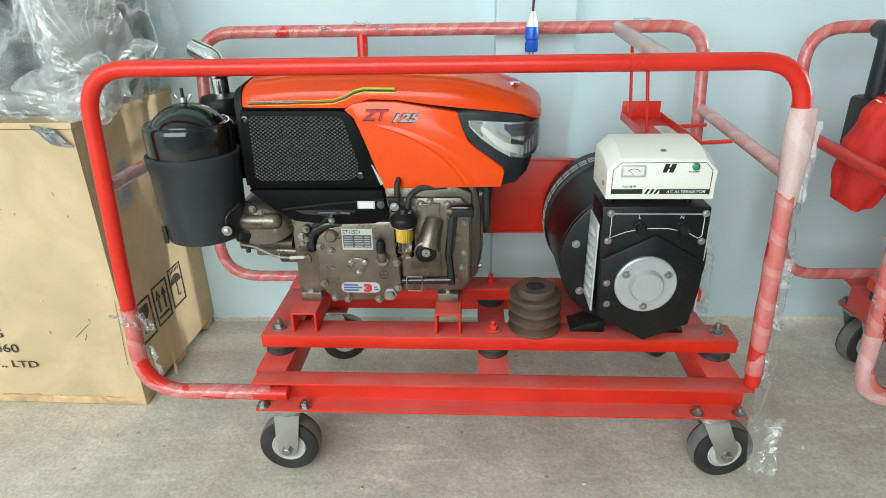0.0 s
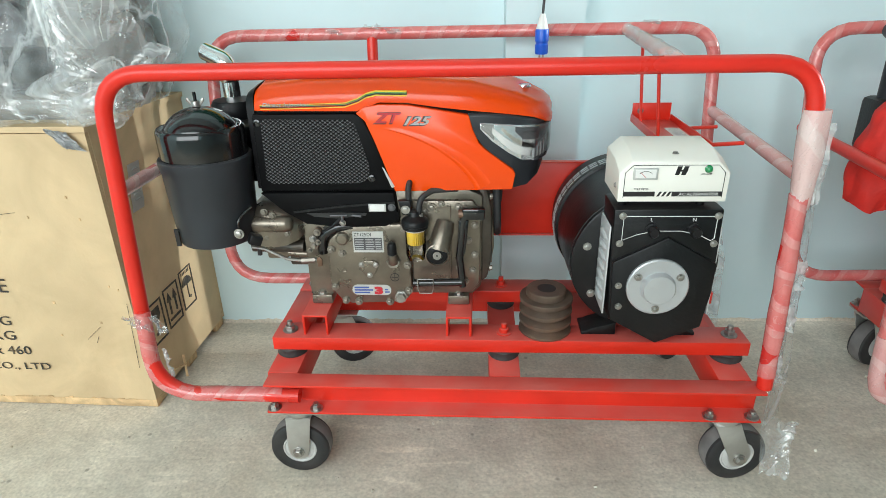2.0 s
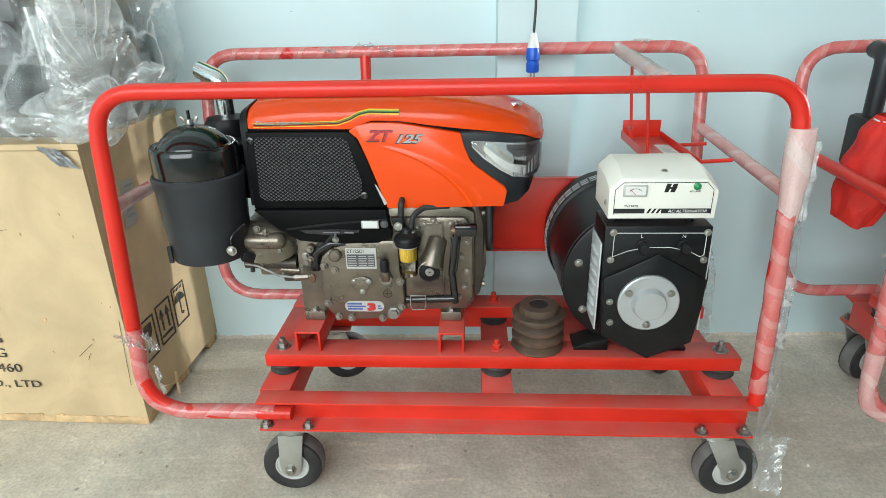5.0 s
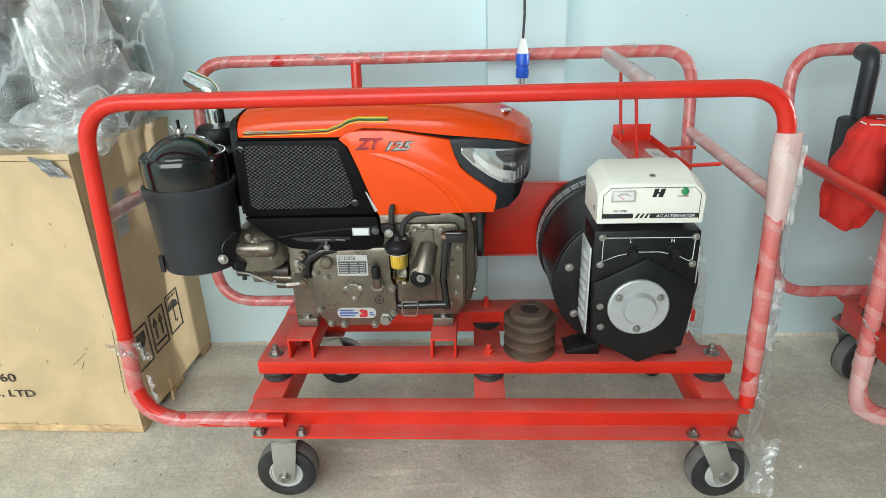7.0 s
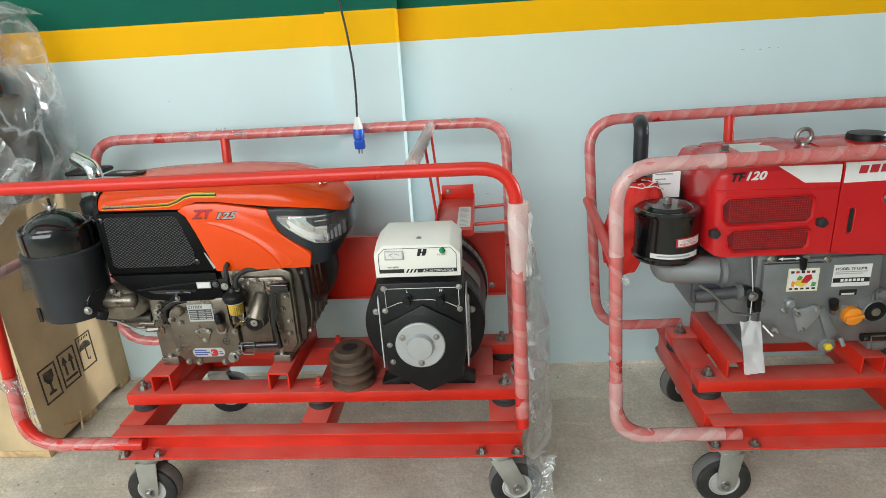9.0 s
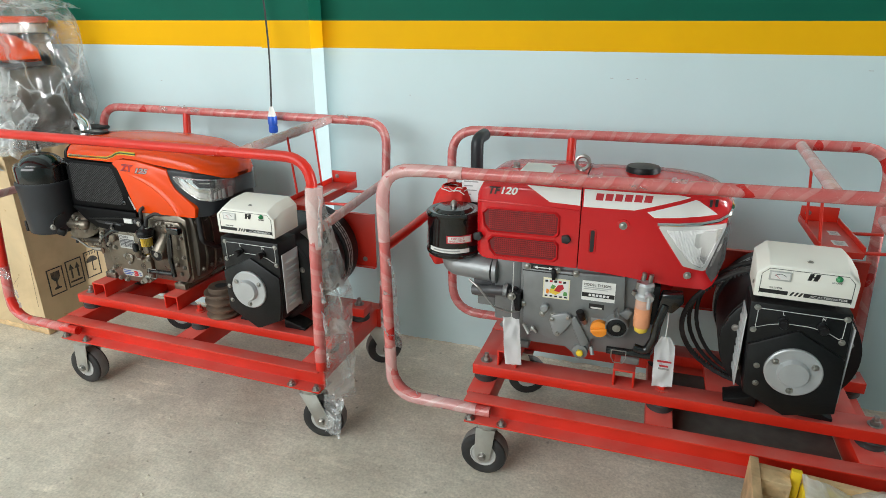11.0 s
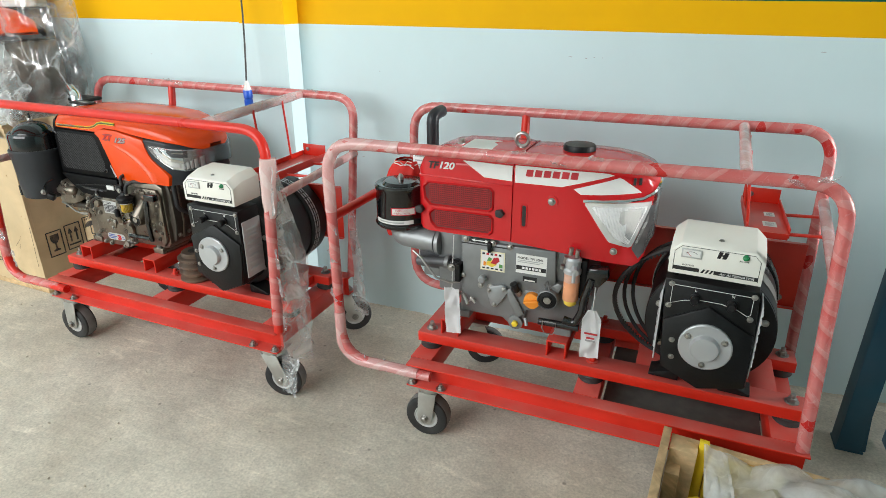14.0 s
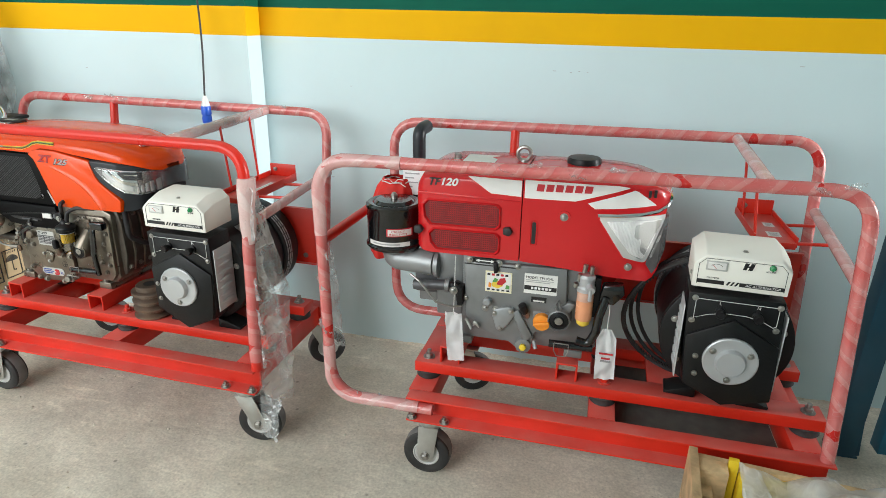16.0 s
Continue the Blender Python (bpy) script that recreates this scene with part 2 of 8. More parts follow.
def wrapped(name, base, film, period=0.060, cover=0.6):
    """Painted pipe wound with a dusty film strip; u runs round, v along the pipe in metres."""
    m = bpy.data.materials.new(name)
    m.use_nodes = True
    N, Lk = m.node_tree.nodes, m.node_tree.links
    b = N["Principled BSDF"]
    uv = N.new("ShaderNodeUVMap")
    sp = N.new("ShaderNodeSeparateXYZ")
    Lk.new(uv.outputs["UV"], sp.inputs["Vector"])
    tc = N.new("ShaderNodeTexCoord")
    no = N.new("ShaderNodeTexNoise")
    no.inputs["Scale"].default_value, no.inputs["Detail"].default_value = 16, 5
    Lk.new(tc.outputs["Object"], no.inputs["Vector"])
    nb = N.new("ShaderNodeTexNoise")
    nb.inputs["Scale"].default_value, nb.inputs["Detail"].default_value = 4, 3
    Lk.new(tc.outputs["Object"], nb.inputs["Vector"])
    a = N.new("ShaderNodeMath")
    a.operation, a.inputs[1].default_value = "DIVIDE", period
    Lk.new(sp.outputs["Y"], a.inputs[0])
    c = N.new("ShaderNodeMath")
    c.operation = "ADD"
    Lk.new(a.outputs[0], c.inputs[0])
    Lk.new(sp.outputs["X"], c.inputs[1])
    d = N.new("ShaderNodeMath")
    d.operation, d.inputs[1].default_value = "MULTIPLY_ADD", 2.2
    Lk.new(nb.outputs["Fac"], d.inputs[0])
    Lk.new(c.outputs[0], d.inputs[2])
    f = N.new("ShaderNodeMath")
    f.operation = "FRACT"
    Lk.new(d.outputs[0], f.inputs[0])
    # bare, single and double layers of the winding, with crisp edges
    lay = N.new("ShaderNodeValToRGB")
    stops = lay.color_ramp.elements
    while len(stops) < 6:
        stops.new(0.5)
    for e, (at, v) in zip(stops, ((0.0, 0.40), (0.40, 0.46), (0.43, 0.68), (0.66, 0.58), (0.69, 0.30), (0.98, 0.36))):
        e.position, e.color = at, (v, v, v, 1)
    Lk.new(f.outputs[0], lay.inputs["Fac"])
    k = N.new("ShaderNodeMath")
    k.operation = "MULTIPLY_ADD"
    k.inputs[1].default_value = 0.6
    k.inputs[2].default_value = cover - 0.80
    Lk.new(no.outputs["Fac"], k.inputs[0])
    s = N.new("ShaderNodeMath")
    s.operation, s.use_clamp = "ADD", True
    Lk.new(lay.outputs["Color"], s.inputs[0])
    Lk.new(k.outputs[0], s.inputs[1])
    # torn places where the paint is bare
    vo = N.new("ShaderNodeTexVoronoi")
    vo.inputs["Scale"].default_value = 32
    Lk.new(tc.outputs["Object"], vo.inputs["Vector"])
    sc = N.new("ShaderNodeSeparateColor")
    Lk.new(vo.outputs["Color"], sc.inputs["Color"])
    tear = N.new("ShaderNodeMath")
    tear.operation, tear.inputs[1].default_value = "GREATER_THAN", 0.02
    Lk.new(sc.outputs["Red"], tear.inputs[0])
    held = N.new("ShaderNodeMath")
    held.operation = "MULTIPLY"
    Lk.new(s.outputs[0], held.inputs[0])
    Lk.new(tear.outputs[0], held.inputs[1])
    # thin pale creases
    wr = N.new("ShaderNodeTexNoise")
    wr.inputs["Scale"].default_value, wr.inputs["Detail"].default_value, wr.inputs["Distortion"].default_value = 24, 1, 1.6
    Lk.new(tc.outputs["Object"], wr.inputs["Vector"])
    w1 = N.new("ShaderNodeMath")
    w1.operation, w1.inputs[1].default_value, w1.inputs[2].default_value = "COMPARE", 0.52, 0.010
    Lk.new(wr.outputs["Fac"], w1.inputs[0])
    w2 = N.new("ShaderNodeMath")
    w2.operation, w2.inputs[1].default_value, w2.use_clamp = "MULTIPLY_ADD", 0.20, True
    Lk.new(w1.outputs[0], w2.inputs[0])
    Lk.new(held.outputs[0], w2.inputs[2])
    mx = N.new("ShaderNodeMix")
    mx.data_type = "RGBA"
    Lk.new(w2.outputs[0], mx.inputs["Factor"])
    mx.inputs["A"].default_value, mx.inputs["B"].default_value = (*base, 1), (*film, 1)
    Lk.new(mx.outputs["Result"], b.inputs["Base Color"])
    b.inputs["Roughness"].default_value = 0.26
    b.inputs["Coat Weight"].default_value = 0.5
    bp = N.new("ShaderNodeBump")
    bp.inputs["Strength"].default_value, bp.inputs["Distance"].default_value = 0.75, 0.003
    cr = N.new("ShaderNodeTexNoise")
    cr.inputs["Scale"].default_value, cr.inputs["Detail"].default_value, cr.inputs["Distortion"].default_value = 55, 4, 2.5
    Lk.new(tc.outputs["Object"], cr.inputs["Vector"])
    ad = N.new("ShaderNodeMath")
    ad.operation, ad.inputs[1].default_value = "MULTIPLY_ADD", 0.55
    Lk.new(cr.outputs["Fac"], ad.inputs[0])
    Lk.new(w2.outputs[0], ad.inputs[2])
    Lk.new(ad.outputs[0], bp.inputs["Height"])
    Lk.new(bp.outputs["Normal"], b.inputs["Normal"])
    return m


WRAP = wrapped("film_wound_red_pipe", (0.58, 0.022, 0.018), (0.67, 0.33, 0.31), 0.056, 0.55)
SLEEVE = wrapped("cloudy_film_sleeve", (0.62, 0.30, 0.28), (0.72, 0.59, 0.56), 0.11, 0.72)
WRAP_PALE = wrapped("pale_film_wound_pipe", (0.58, 0.15, 0.14), (0.70, 0.47, 0.45), 0.09, 0.70)


def film(name, tint=(0.85, 0.87, 0.88), see=0.62, wrinkle=30.0, milky=0.45, relief=0.75, lines=0.0):
    """Thin crumpled clear plastic."""
    m = bpy.data.materials.new(name)
    m.use_nodes = True
    N, Lk = m.node_tree.nodes, m.node_tree.links
    N.remove(N["Principled BSDF"])
    out = N["Material Output"]
    tr = N.new("ShaderNodeBsdfTransparent")
    tr.inputs["Color"].default_value = (0.985, 0.99, 0.99, 1)
    df = N.new("ShaderNodeBsdfDiffuse")
    df.inputs["Color"].default_value = (*tint, 1)
    tl = N.new("ShaderNodeBsdfTranslucent")
    tl.inputs["Color"].default_value = (*tint, 1)
    gl = N.new("ShaderNodeBsdfGlossy")
    gl.inputs["Roughness"].default_value = 0.13
    tc = N.new("ShaderNodeTexCoord")
    no = N.new("ShaderNodeTexNoise")
    no.inputs["Scale"].default_value, no.inputs["Detail"].default_value, no.inputs["Distortion"].default_value = wrinkle, 5, 0.8
    Lk.new(tc.outputs["Object"], no.inputs["Vector"])
    ws = N.new("ShaderNodeMix")
    ws.data_type = "RGBA"
    ws.inputs["Factor"].default_value = 0.12
    Lk.new(tc.outputs["Object"], ws.inputs["A"])
    Lk.new(no.outputs["Color"], ws.inputs["B"])
    vo = N.new("ShaderNodeTexVoronoi")
    vo.inputs["Scale"].default_value = wrinkle * 1.1
    Lk.new(ws.outputs["Result"], vo.inputs["Vector"])
    su = N.new("ShaderNodeMath")
    su.operation, su.inputs[1].default_value = "MULTIPLY_ADD", 0.9
    Lk.new(vo.outputs["Distance"], su.inputs[0])
    Lk.new(no.outputs["Fac"], su.inputs[2])
    bp = N.new("ShaderNodeBump")
    bp.inputs["Strength"].default_value, bp.inputs["Distance"].default_value = relief, 0.016
    Lk.new(su.outputs[0], bp.inputs["Height"])
    Lk.new(bp.outputs["Normal"], gl.inputs["Normal"])
    m1 = N.new("ShaderNodeMixShader")
    m1.inputs[0].default_value = 0.45
    Lk.new(df.outputs[0], m1.inputs[1])
    Lk.new(tl.outputs[0], m1.inputs[2])
    m2 = N.new("ShaderNodeMixShader")
    m2.inputs[0].default_value = 1 - milky
    Lk.new(m1.outputs[0], m2.inputs[1])
    Lk.new(gl.outputs[0], m2.inputs[2])
    mr = N.new("ShaderNodeMapRange")
    mr.inputs["From Min"].default_value, mr.inputs["From Max"].default_value = 0.35, 0.7
    mr.inputs["To Min"].default_value, mr.inputs["To Max"].default_value = see + 0.2, see - 0.25
    Lk.new(no.outputs["Fac"], mr.inputs["Value"])
    m3 = N.new("ShaderNodeMixShader")
    clear = mr.outputs["Result"]
    if lines:
        # sharp creases scatter more light
        for k, (sc, wd) in enumerate(((0.55, 0.035), (1.7, 0.03))):
            ve = N.new("ShaderNodeTexVoronoi")
            ve.feature = "DISTANCE_TO_EDGE"
            ve.inputs["Scale"].default_value = wrinkle * sc
            Lk.new(ws.outputs["Result"], ve.inputs["Vector"])
            er = N.new("ShaderNodeMapRange")
            er.inputs["From Max"].default_value, er.inputs["To Min"].default_value = wd, 1 - lines * (1, 0.35)[k]
            Lk.new(ve.outputs["Distance"], er.inputs["Value"])
            mu = N.new("ShaderNodeMath")
            mu.operation = "MULTIPLY"
            Lk.new(clear, mu.inputs[0])
            Lk.new(er.outputs["Result"], mu.inputs[1])
            clear = mu.outputs[0]
    Lk.new(clear, m3.inputs[0])
    Lk.new(m2.outputs[0], m3.inputs[1])
    Lk.new(tr.outputs[0], m3.inputs[2])
    Lk.new(m3.outputs[0], out.inputs["Surface"])
    return m


FILM = film("clear_plastic_film")
FILM_MILKY = film("milky_plastic_film", (0.90, 0.92, 0.92), 0.48, 26, 0.72)
FILM_HUNG = film("hanging_clear_film", (0.90, 0.92, 0.92), 0.68, 11, 0.66, 0.30, 0.30)
FILM_WHITE = film("white_plastic_film", (0.88, 0.90, 0.90), 0.36, 12, 0.95, 0.3, 0.2)
BAG_FILM = film("engine_bag_film", (0.96, 0.98, 0.99), 0.79, 8, 0.74, 0.30, 0.42)
TAIL_FILM = film("gathered_bag_film", (0.96, 0.98, 0.99), 0.66, 10, 0.74, 0.22, 0.45)


def glassy(name, color, rough=0.03):
    m = bpy.data.materials.new(name)
    m.use_nodes = True
    N, Lk = m.node_tree.nodes, m.node_tree.links
    N.remove(N["Principled BSDF"])
    tr, gl, fr, mx = (N.new("ShaderNodeBsdfTransparent"), N.new("ShaderNodeBsdfGlossy"), N.new("ShaderNodeFresnel"), N.new("ShaderNodeMixShader"))
    tr.inputs["Color"].default_value = (*color, 1)
    gl.inputs["Roughness"].default_value = rough
    fr.inputs["IOR"].default_value = 1.5
    Lk.new(fr.outputs[0], mx.inputs[0])
    Lk.new(tr.outputs[0], mx.inputs[1])
    Lk.new(gl.outputs[0], mx.inputs[2])
    Lk.new(mx.outputs[0], N["Material Output"].inputs["Surface"])
    return m


CLEAR = glassy("clear_lens", (0.99, 0.99, 0.99))
LAMP_BRIGHT = mat("polished_lamp_rim", (0.90, 0.90, 0.90), 0.16, 0.55, var=0.03, scale=60)
BOWL_CLEAR = mat("cloudy_filter_glass", (0.62, 0.36, 0.27), 0.15, var=0.1, scale=60)
LAMP_NOSE = mat("lamp_nose_reflector", (0.42, 0.43, 0.44), 0.14, 0.8, var=0.06, scale=50, bump=0.2, bscale=60)
LETTER_GREY = mat("grey_raised_lettering", (0.40, 0.38, 0.37), 0.35, 0.3, var=0.08, scale=40)
ELBOW_GREY = mat("grey_cast_elbow", (0.30, 0.31, 0.315), 0.38, 0.4, var=0.08, scale=20, bump=0.1, bscale=140)
FOIL = mat("cream_print", (0.78, 0.72, 0.50), 0.4, var=0.12, scale=40)


def mesh_grille():
    """Black pressed mesh with staggered bright-edged holes."""
    m = mat("black_wire_mesh", (0.02, 0.02, 0.021), 0.35, 0.2, spec=0.2)
    N, Lk = m.node_tree.nodes, m.node_tree.links
    b = N["Principled BSDF"]
    tc = N.new("ShaderNodeTexCoord")
    mp = N.new("ShaderNodeMapping")
    mp.inputs["Scale"].default_value = (1.0, 0.0, 1.35)
    mp.inputs["Rotation"].default_value = (0, radians(45), 0)
    Lk.new(tc.outputs["Object"], mp.inputs["Vector"])
    ch = N.new("ShaderNodeTexVoronoi")
    ch.inputs["Scale"].default_value = 150
    ch.inputs["Randomness"].default_value = 0.03
    Lk.new(mp.outputs["Vector"], ch.inputs["Vector"])
    r = N.new("ShaderNodeValToRGB")
    r.color_ramp.elements[0].position, r.color_ramp.elements[1].position = 0.42, 0.60
    r.color_ramp.elements[0].color, r.color_ramp.elements[1].color = (0.0015, 0.0015, 0.0015, 1), (0.105, 0.105, 0.110, 1)
    Lk.new(ch.outputs["Distance"], r.inputs["Fac"])
    Lk.new(r.outputs["Color"], b.inputs["Base Color"])
    bp = N.new("ShaderNodeBump")
    bp.inputs["Strength"].default_value, bp.inputs["Distance"].default_value = 0.9, 0.002
    Lk.new(ch.outputs["Distance"], bp.inputs["Height"])
    Lk.new(bp.outputs["Normal"], b.inputs["Normal"])
    return m


MESH = mesh_grille()


def concrete():
    m = mat("dusty_concrete", (0.63, 0.575, 0.480), 0.75, var=0.12, scale=7.0, stain=(0.44, 0.365, 0.275), stain_amt=0.75, stain_scale=2.3, bump=0.5, bscale=34, rvar=0.12)
    N, Lk = m.node_tree.nodes, m.node_tree.links
    b = N["Principled BSDF"]
    src = b.inputs["Base Color"].links[0].from_socket
    tc = N.new("ShaderNodeTexCoord")
    fine = N.new("ShaderNodeTexNoise")
    fine.inputs["Scale"].default_value, fine.inputs["Detail"].default_value = 140, 3
    Lk.new(tc.outputs["Object"], fine.inputs["Vector"])
    mr = N.new("ShaderNodeMapRange")
    mr.inputs["From Min"].default_value, mr.inputs["From Max"].default_value, mr.inputs["To Min"].default_value, mr.inputs["To Max"].default_value = 0.3, 0.7, 0.84, 1.13
    Lk.new(fine.outputs["Fac"], mr.inputs["Value"])
    vo = N.new("ShaderNodeTexVoronoi")
    vo.inputs["Scale"].default_value = 10
    Lk.new(tc.outputs["Object"], vo.inputs["Vector"])
    sp = N.new("ShaderNodeMapRange")
    sp.inputs["From Min"].default_value, sp.inputs["From Max"].default_value, sp.inputs["To Min"].default_value, sp.inputs["To Max"].default_value = 0.03, 0.065, 0.55, 1.0
    Lk.new(vo.outputs["Distance"], sp.inputs["Value"])
    mid = N.new("ShaderNodeTexNoise")
    mid.inputs["Scale"].default_value, mid.inputs["Detail"].default_value, mid.inputs["Roughness"].default_value, mid.inputs["Distortion"].default_value = 24, 6, 0.7, 0.6
    Lk.new(tc.outputs["Object"], mid.inputs["Vector"])
    mm = N.new("ShaderNodeMapRange")
    mm.inputs["From Min"].default_value, mm.inputs["From Max"].default_value, mm.inputs["To Min"].default_value, mm.inputs["To Max"].default_value = 0.32, 0.68, 0.92, 1.06
    Lk.new(mid.outputs["Fac"], mm.inputs["Value"])
    # wandering trowel and drag marks
    sc = N.new("ShaderNodeMapping")
    sc.inputs["Scale"].default_value, sc.inputs["Rotation"].default_value = (2.0, 11, 1), (0, 0, radians(38))
    Lk.new(tc.outputs["Object"], sc.inputs["Vector"])
    dr = N.new("ShaderNodeTexNoise")
    dr.inputs["Scale"].default_value, dr.inputs["Detail"].default_value, dr.inputs["Distortion"].default_value = 1.6, 5, 1.0
    Lk.new(sc.outputs["Vector"], dr.inputs["Vector"])
    dm = N.new("ShaderNodeMapRange")
    dm.inputs["From Min"].default_value, dm.inputs["From Max"].default_value, dm.inputs["To Min"].default_value, dm.inputs["To Max"].default_value = 0.28, 0.40, 0.92, 1.0
    Lk.new(dr.outputs["Fac"], dm.inputs["Value"])
    # pale scuffs and broad worn patches
    pale = []
    for scl, rot, size, lo, hi, top in (((3.0, 14, 1), 115, 1.9, 0.60, 0.70, 1.13), ((1, 1, 1), 0, 3.4, 0.35, 0.68, 1.12)):
        sm, sn, sr = N.new("ShaderNodeMapping"), N.new("ShaderNodeTexNoise"), N.new("ShaderNodeMapRange")
        sm.inputs["Scale"].default_value, sm.inputs["Rotation"].default_value = scl, (0, 0, radians(rot))
        sn.inputs["Scale"].default_value, sn.inputs["Detail"].default_value, sn.inputs["Distortion"].default_value = size, 5, 0.7
        sr.inputs["From Min"].default_value, sr.inputs["From Max"].default_value, sr.inputs["To Min"].default_value, sr.inputs["To Max"].default_value = lo, hi, 0.97, top
        Lk.new(tc.outputs["Object"], sm.inputs["Vector"])
        Lk.new(sm.outputs["Vector"], sn.inputs["Vector"])
        Lk.new(sn.outputs["Fac"], sr.inputs["Value"])
        pale.append(sr.outputs[0])
    src_val = mm.outputs[0]
    for sock in (dm.outputs[0], *pale):
        mq = N.new("ShaderNodeMath")
        mq.operation = "MULTIPLY"
        Lk.new(src_val, mq.inputs[0])
        Lk.new(sock, mq.inputs[1])
        src_val = mq.outputs[0]
    mp = N.new("ShaderNodeMath")
    mp.operation = "MULTIPLY"
    Lk.new(mr.outputs[0], mp.inputs[0])
    Lk.new(mq.outputs[0], mp.inputs[1])
    # small pits and pale grains, more of them in worn patches
    grit = []
    for size, lo, hi, low, high in ((44, 0.05, 0.13, 0.74, 1.0), (75, 0.05, 0.12, 1.22, 1.0), (120, 0.10, 0.22, 0.88, 1.0)):
        gv, gr = N.new("ShaderNodeTexVoronoi"), N.new("ShaderNodeMapRange")
        gv.inputs["Scale"].default_value = size
        gr.inputs["From Min"].default_value, gr.inputs["From Max"].default_value, gr.inputs["To Min"].default_value, gr.inputs["To Max"].default_value = lo, hi, low, high
        Lk.new(tc.outputs["Object"], gv.inputs["Vector"])
        Lk.new(gv.outputs["Distance"], gr.inputs["Value"])
        grit.append(gr.outputs[0])
    last = mp.outputs[0]
    for sock in (sp.outputs[0], *grit):
        mu = N.new("ShaderNodeMath")
        mu.operation = "MULTIPLY"
        Lk.new(last, mu.inputs[0])
        Lk.new(sock, mu.inputs[1])
        last = mu.outputs[0]
    hs = N.new("ShaderNodeHueSaturation")
    Lk.new(src, hs.inputs["Color"])
    Lk.new(mu.outputs[0], hs.inputs["Value"])
    Lk.new(hs.outputs[0], b.inputs["Base Color"])
    return m



def ribbed_lamp():
    """Bright reflector pressed into fine crossing ribs."""
    m = mat("ribbed_lamp_reflector", (0.96, 0.96, 0.96), 0.22, 0.05, var=0.04, scale=40)
    N, Lk = m.node_tree.nodes, m.node_tree.links
    tc, a, b2, ad, bp = N.new("ShaderNodeTexCoord"), N.new("ShaderNodeTexWave"), N.new("ShaderNodeTexWave"), N.new("ShaderNodeMath"), N.new("ShaderNodeBump")
    a.bands_direction, b2.bands_direction = "X", "DIAGONAL"
    a.inputs["Scale"].default_value, b2.inputs["Scale"].default_value = 95, 60
    for w in (a, b2):
        Lk.new(tc.outputs["Object"], w.inputs["Vector"])
        Lk.new(w.outputs["Fac"], ad.inputs[0 if w == a else 1])
    Lk.new(ad.outputs[0], bp.inputs["Height"])
    bp.inputs["Strength"].default_value, bp.inputs["Distance"].default_value = 0.5, 0.0015
    Lk.new(bp.outputs["Normal"], N["Principled BSDF"].inputs["Normal"])
    return m


LAMP_RIB = ribbed_lamp()
CONCRETE = concrete()
WALL_BLUE = mat("pale_blue_wall_paint", (0.625, 0.775, 0.80), 0.6, spec=0.25, var=0.03, scale=2.2, bump=0.10, bscale=22, stain=(0.55, 0.685, 0.69), stain_amt=0.35, stain_scale=1.3)
WALL_YELLOW = mat("yellow_wall_stripe", (0.86, 0.45, 0.002), 0.65, spec=0.12, var=0.04, scale=4, bump=0.1, bscale=35)
WALL_GREEN = mat("green_wall_paint", (0.002, 0.105, 0.066), 0.65, spec=0.12, var=0.06, scale=4, bump=0.1, bscale=35)
CEIL = mat("pale_grey_ceiling", (0.62, 0.63, 0.62), 0.8, var=0.05)

# ---- building blocks ----
ORIGIN = {}


def smooth(bm, deg=34):
    for f in bm.faces:
        f.smooth = True
    for e in bm.edges:
        e.smooth = len(e.link_faces) == 2 and e.calc_face_angle(0) < radians(deg)


def thing(name, base, label, category, group="", frame_m=Matrix.Identity(4), mesh=None):
    """An Empty at its base (given in the coordinates of frame_m) that parents its parts."""
    ob = new(name)
    ob.empty_display_size = 0.05
    ob.matrix_world = frame_m @ Matrix.Translation(base)
    ORIGIN[ob.name] = Vector(base)
    return tagged(ob, label, category, group)


def part(name, bm, material, parent, label="", bevel=0.0, kind="", deg=34):
    o = ORIGIN[parent.name]
    bmesh.ops.recalc_face_normals(bm, faces=bm.faces)
    if bevel:
        bmesh.ops.bevel(bm, geom=[e for e in bm.edges if len(e.link_faces) == 2 and e.calc_face_angle(0) > radians(40)],
                        offset=bevel, segments=2, profile=0.5, affect="EDGES", clamp_overlap=True)
    smooth(bm, deg)
    bmesh.ops.translate(bm, vec=-o, verts=bm.verts)
    me = bpy.data.meshes.new(name)
    bm.to_mesh(me)
    bm.free()
    me.materials.append(material)
    ob = new(name, me)
    ob.parent = parent
    ORIGIN[ob.name] = o
    return tagged(ob, label, kind=kind)


def solid(name, bm, material, label, category, frame_m=Matrix.Identity(4), base=(0, 0, 0), kind="", group="", bevel=0.0):
    """A thing that is one mesh."""
    bmesh.ops.recalc_face_normals(bm, faces=bm.faces)
    if bevel:
        bmesh.ops.bevel(bm, geom=[e for e in bm.edges if len(e.link_faces) == 2 and e.calc_face_angle(0) > radians(40)],
                        offset=bevel, segments=2, profile=0.5, affect="EDGES", clamp_overlap=True)
    smooth(bm)
    bmesh.ops.translate(bm, vec=-Vector(base), verts=bm.verts)
    me = bpy.data.meshes.new(name)
    bm.to_mesh(me)
    bm.free()
    me.materials.append(material)
    ob = new(name, me)
    ob.matrix_world = frame_m @ Matrix.Translation(base)
    ORIGIN[ob.name] = Vector(base)
    return tagged(ob, label, category, group, kind)


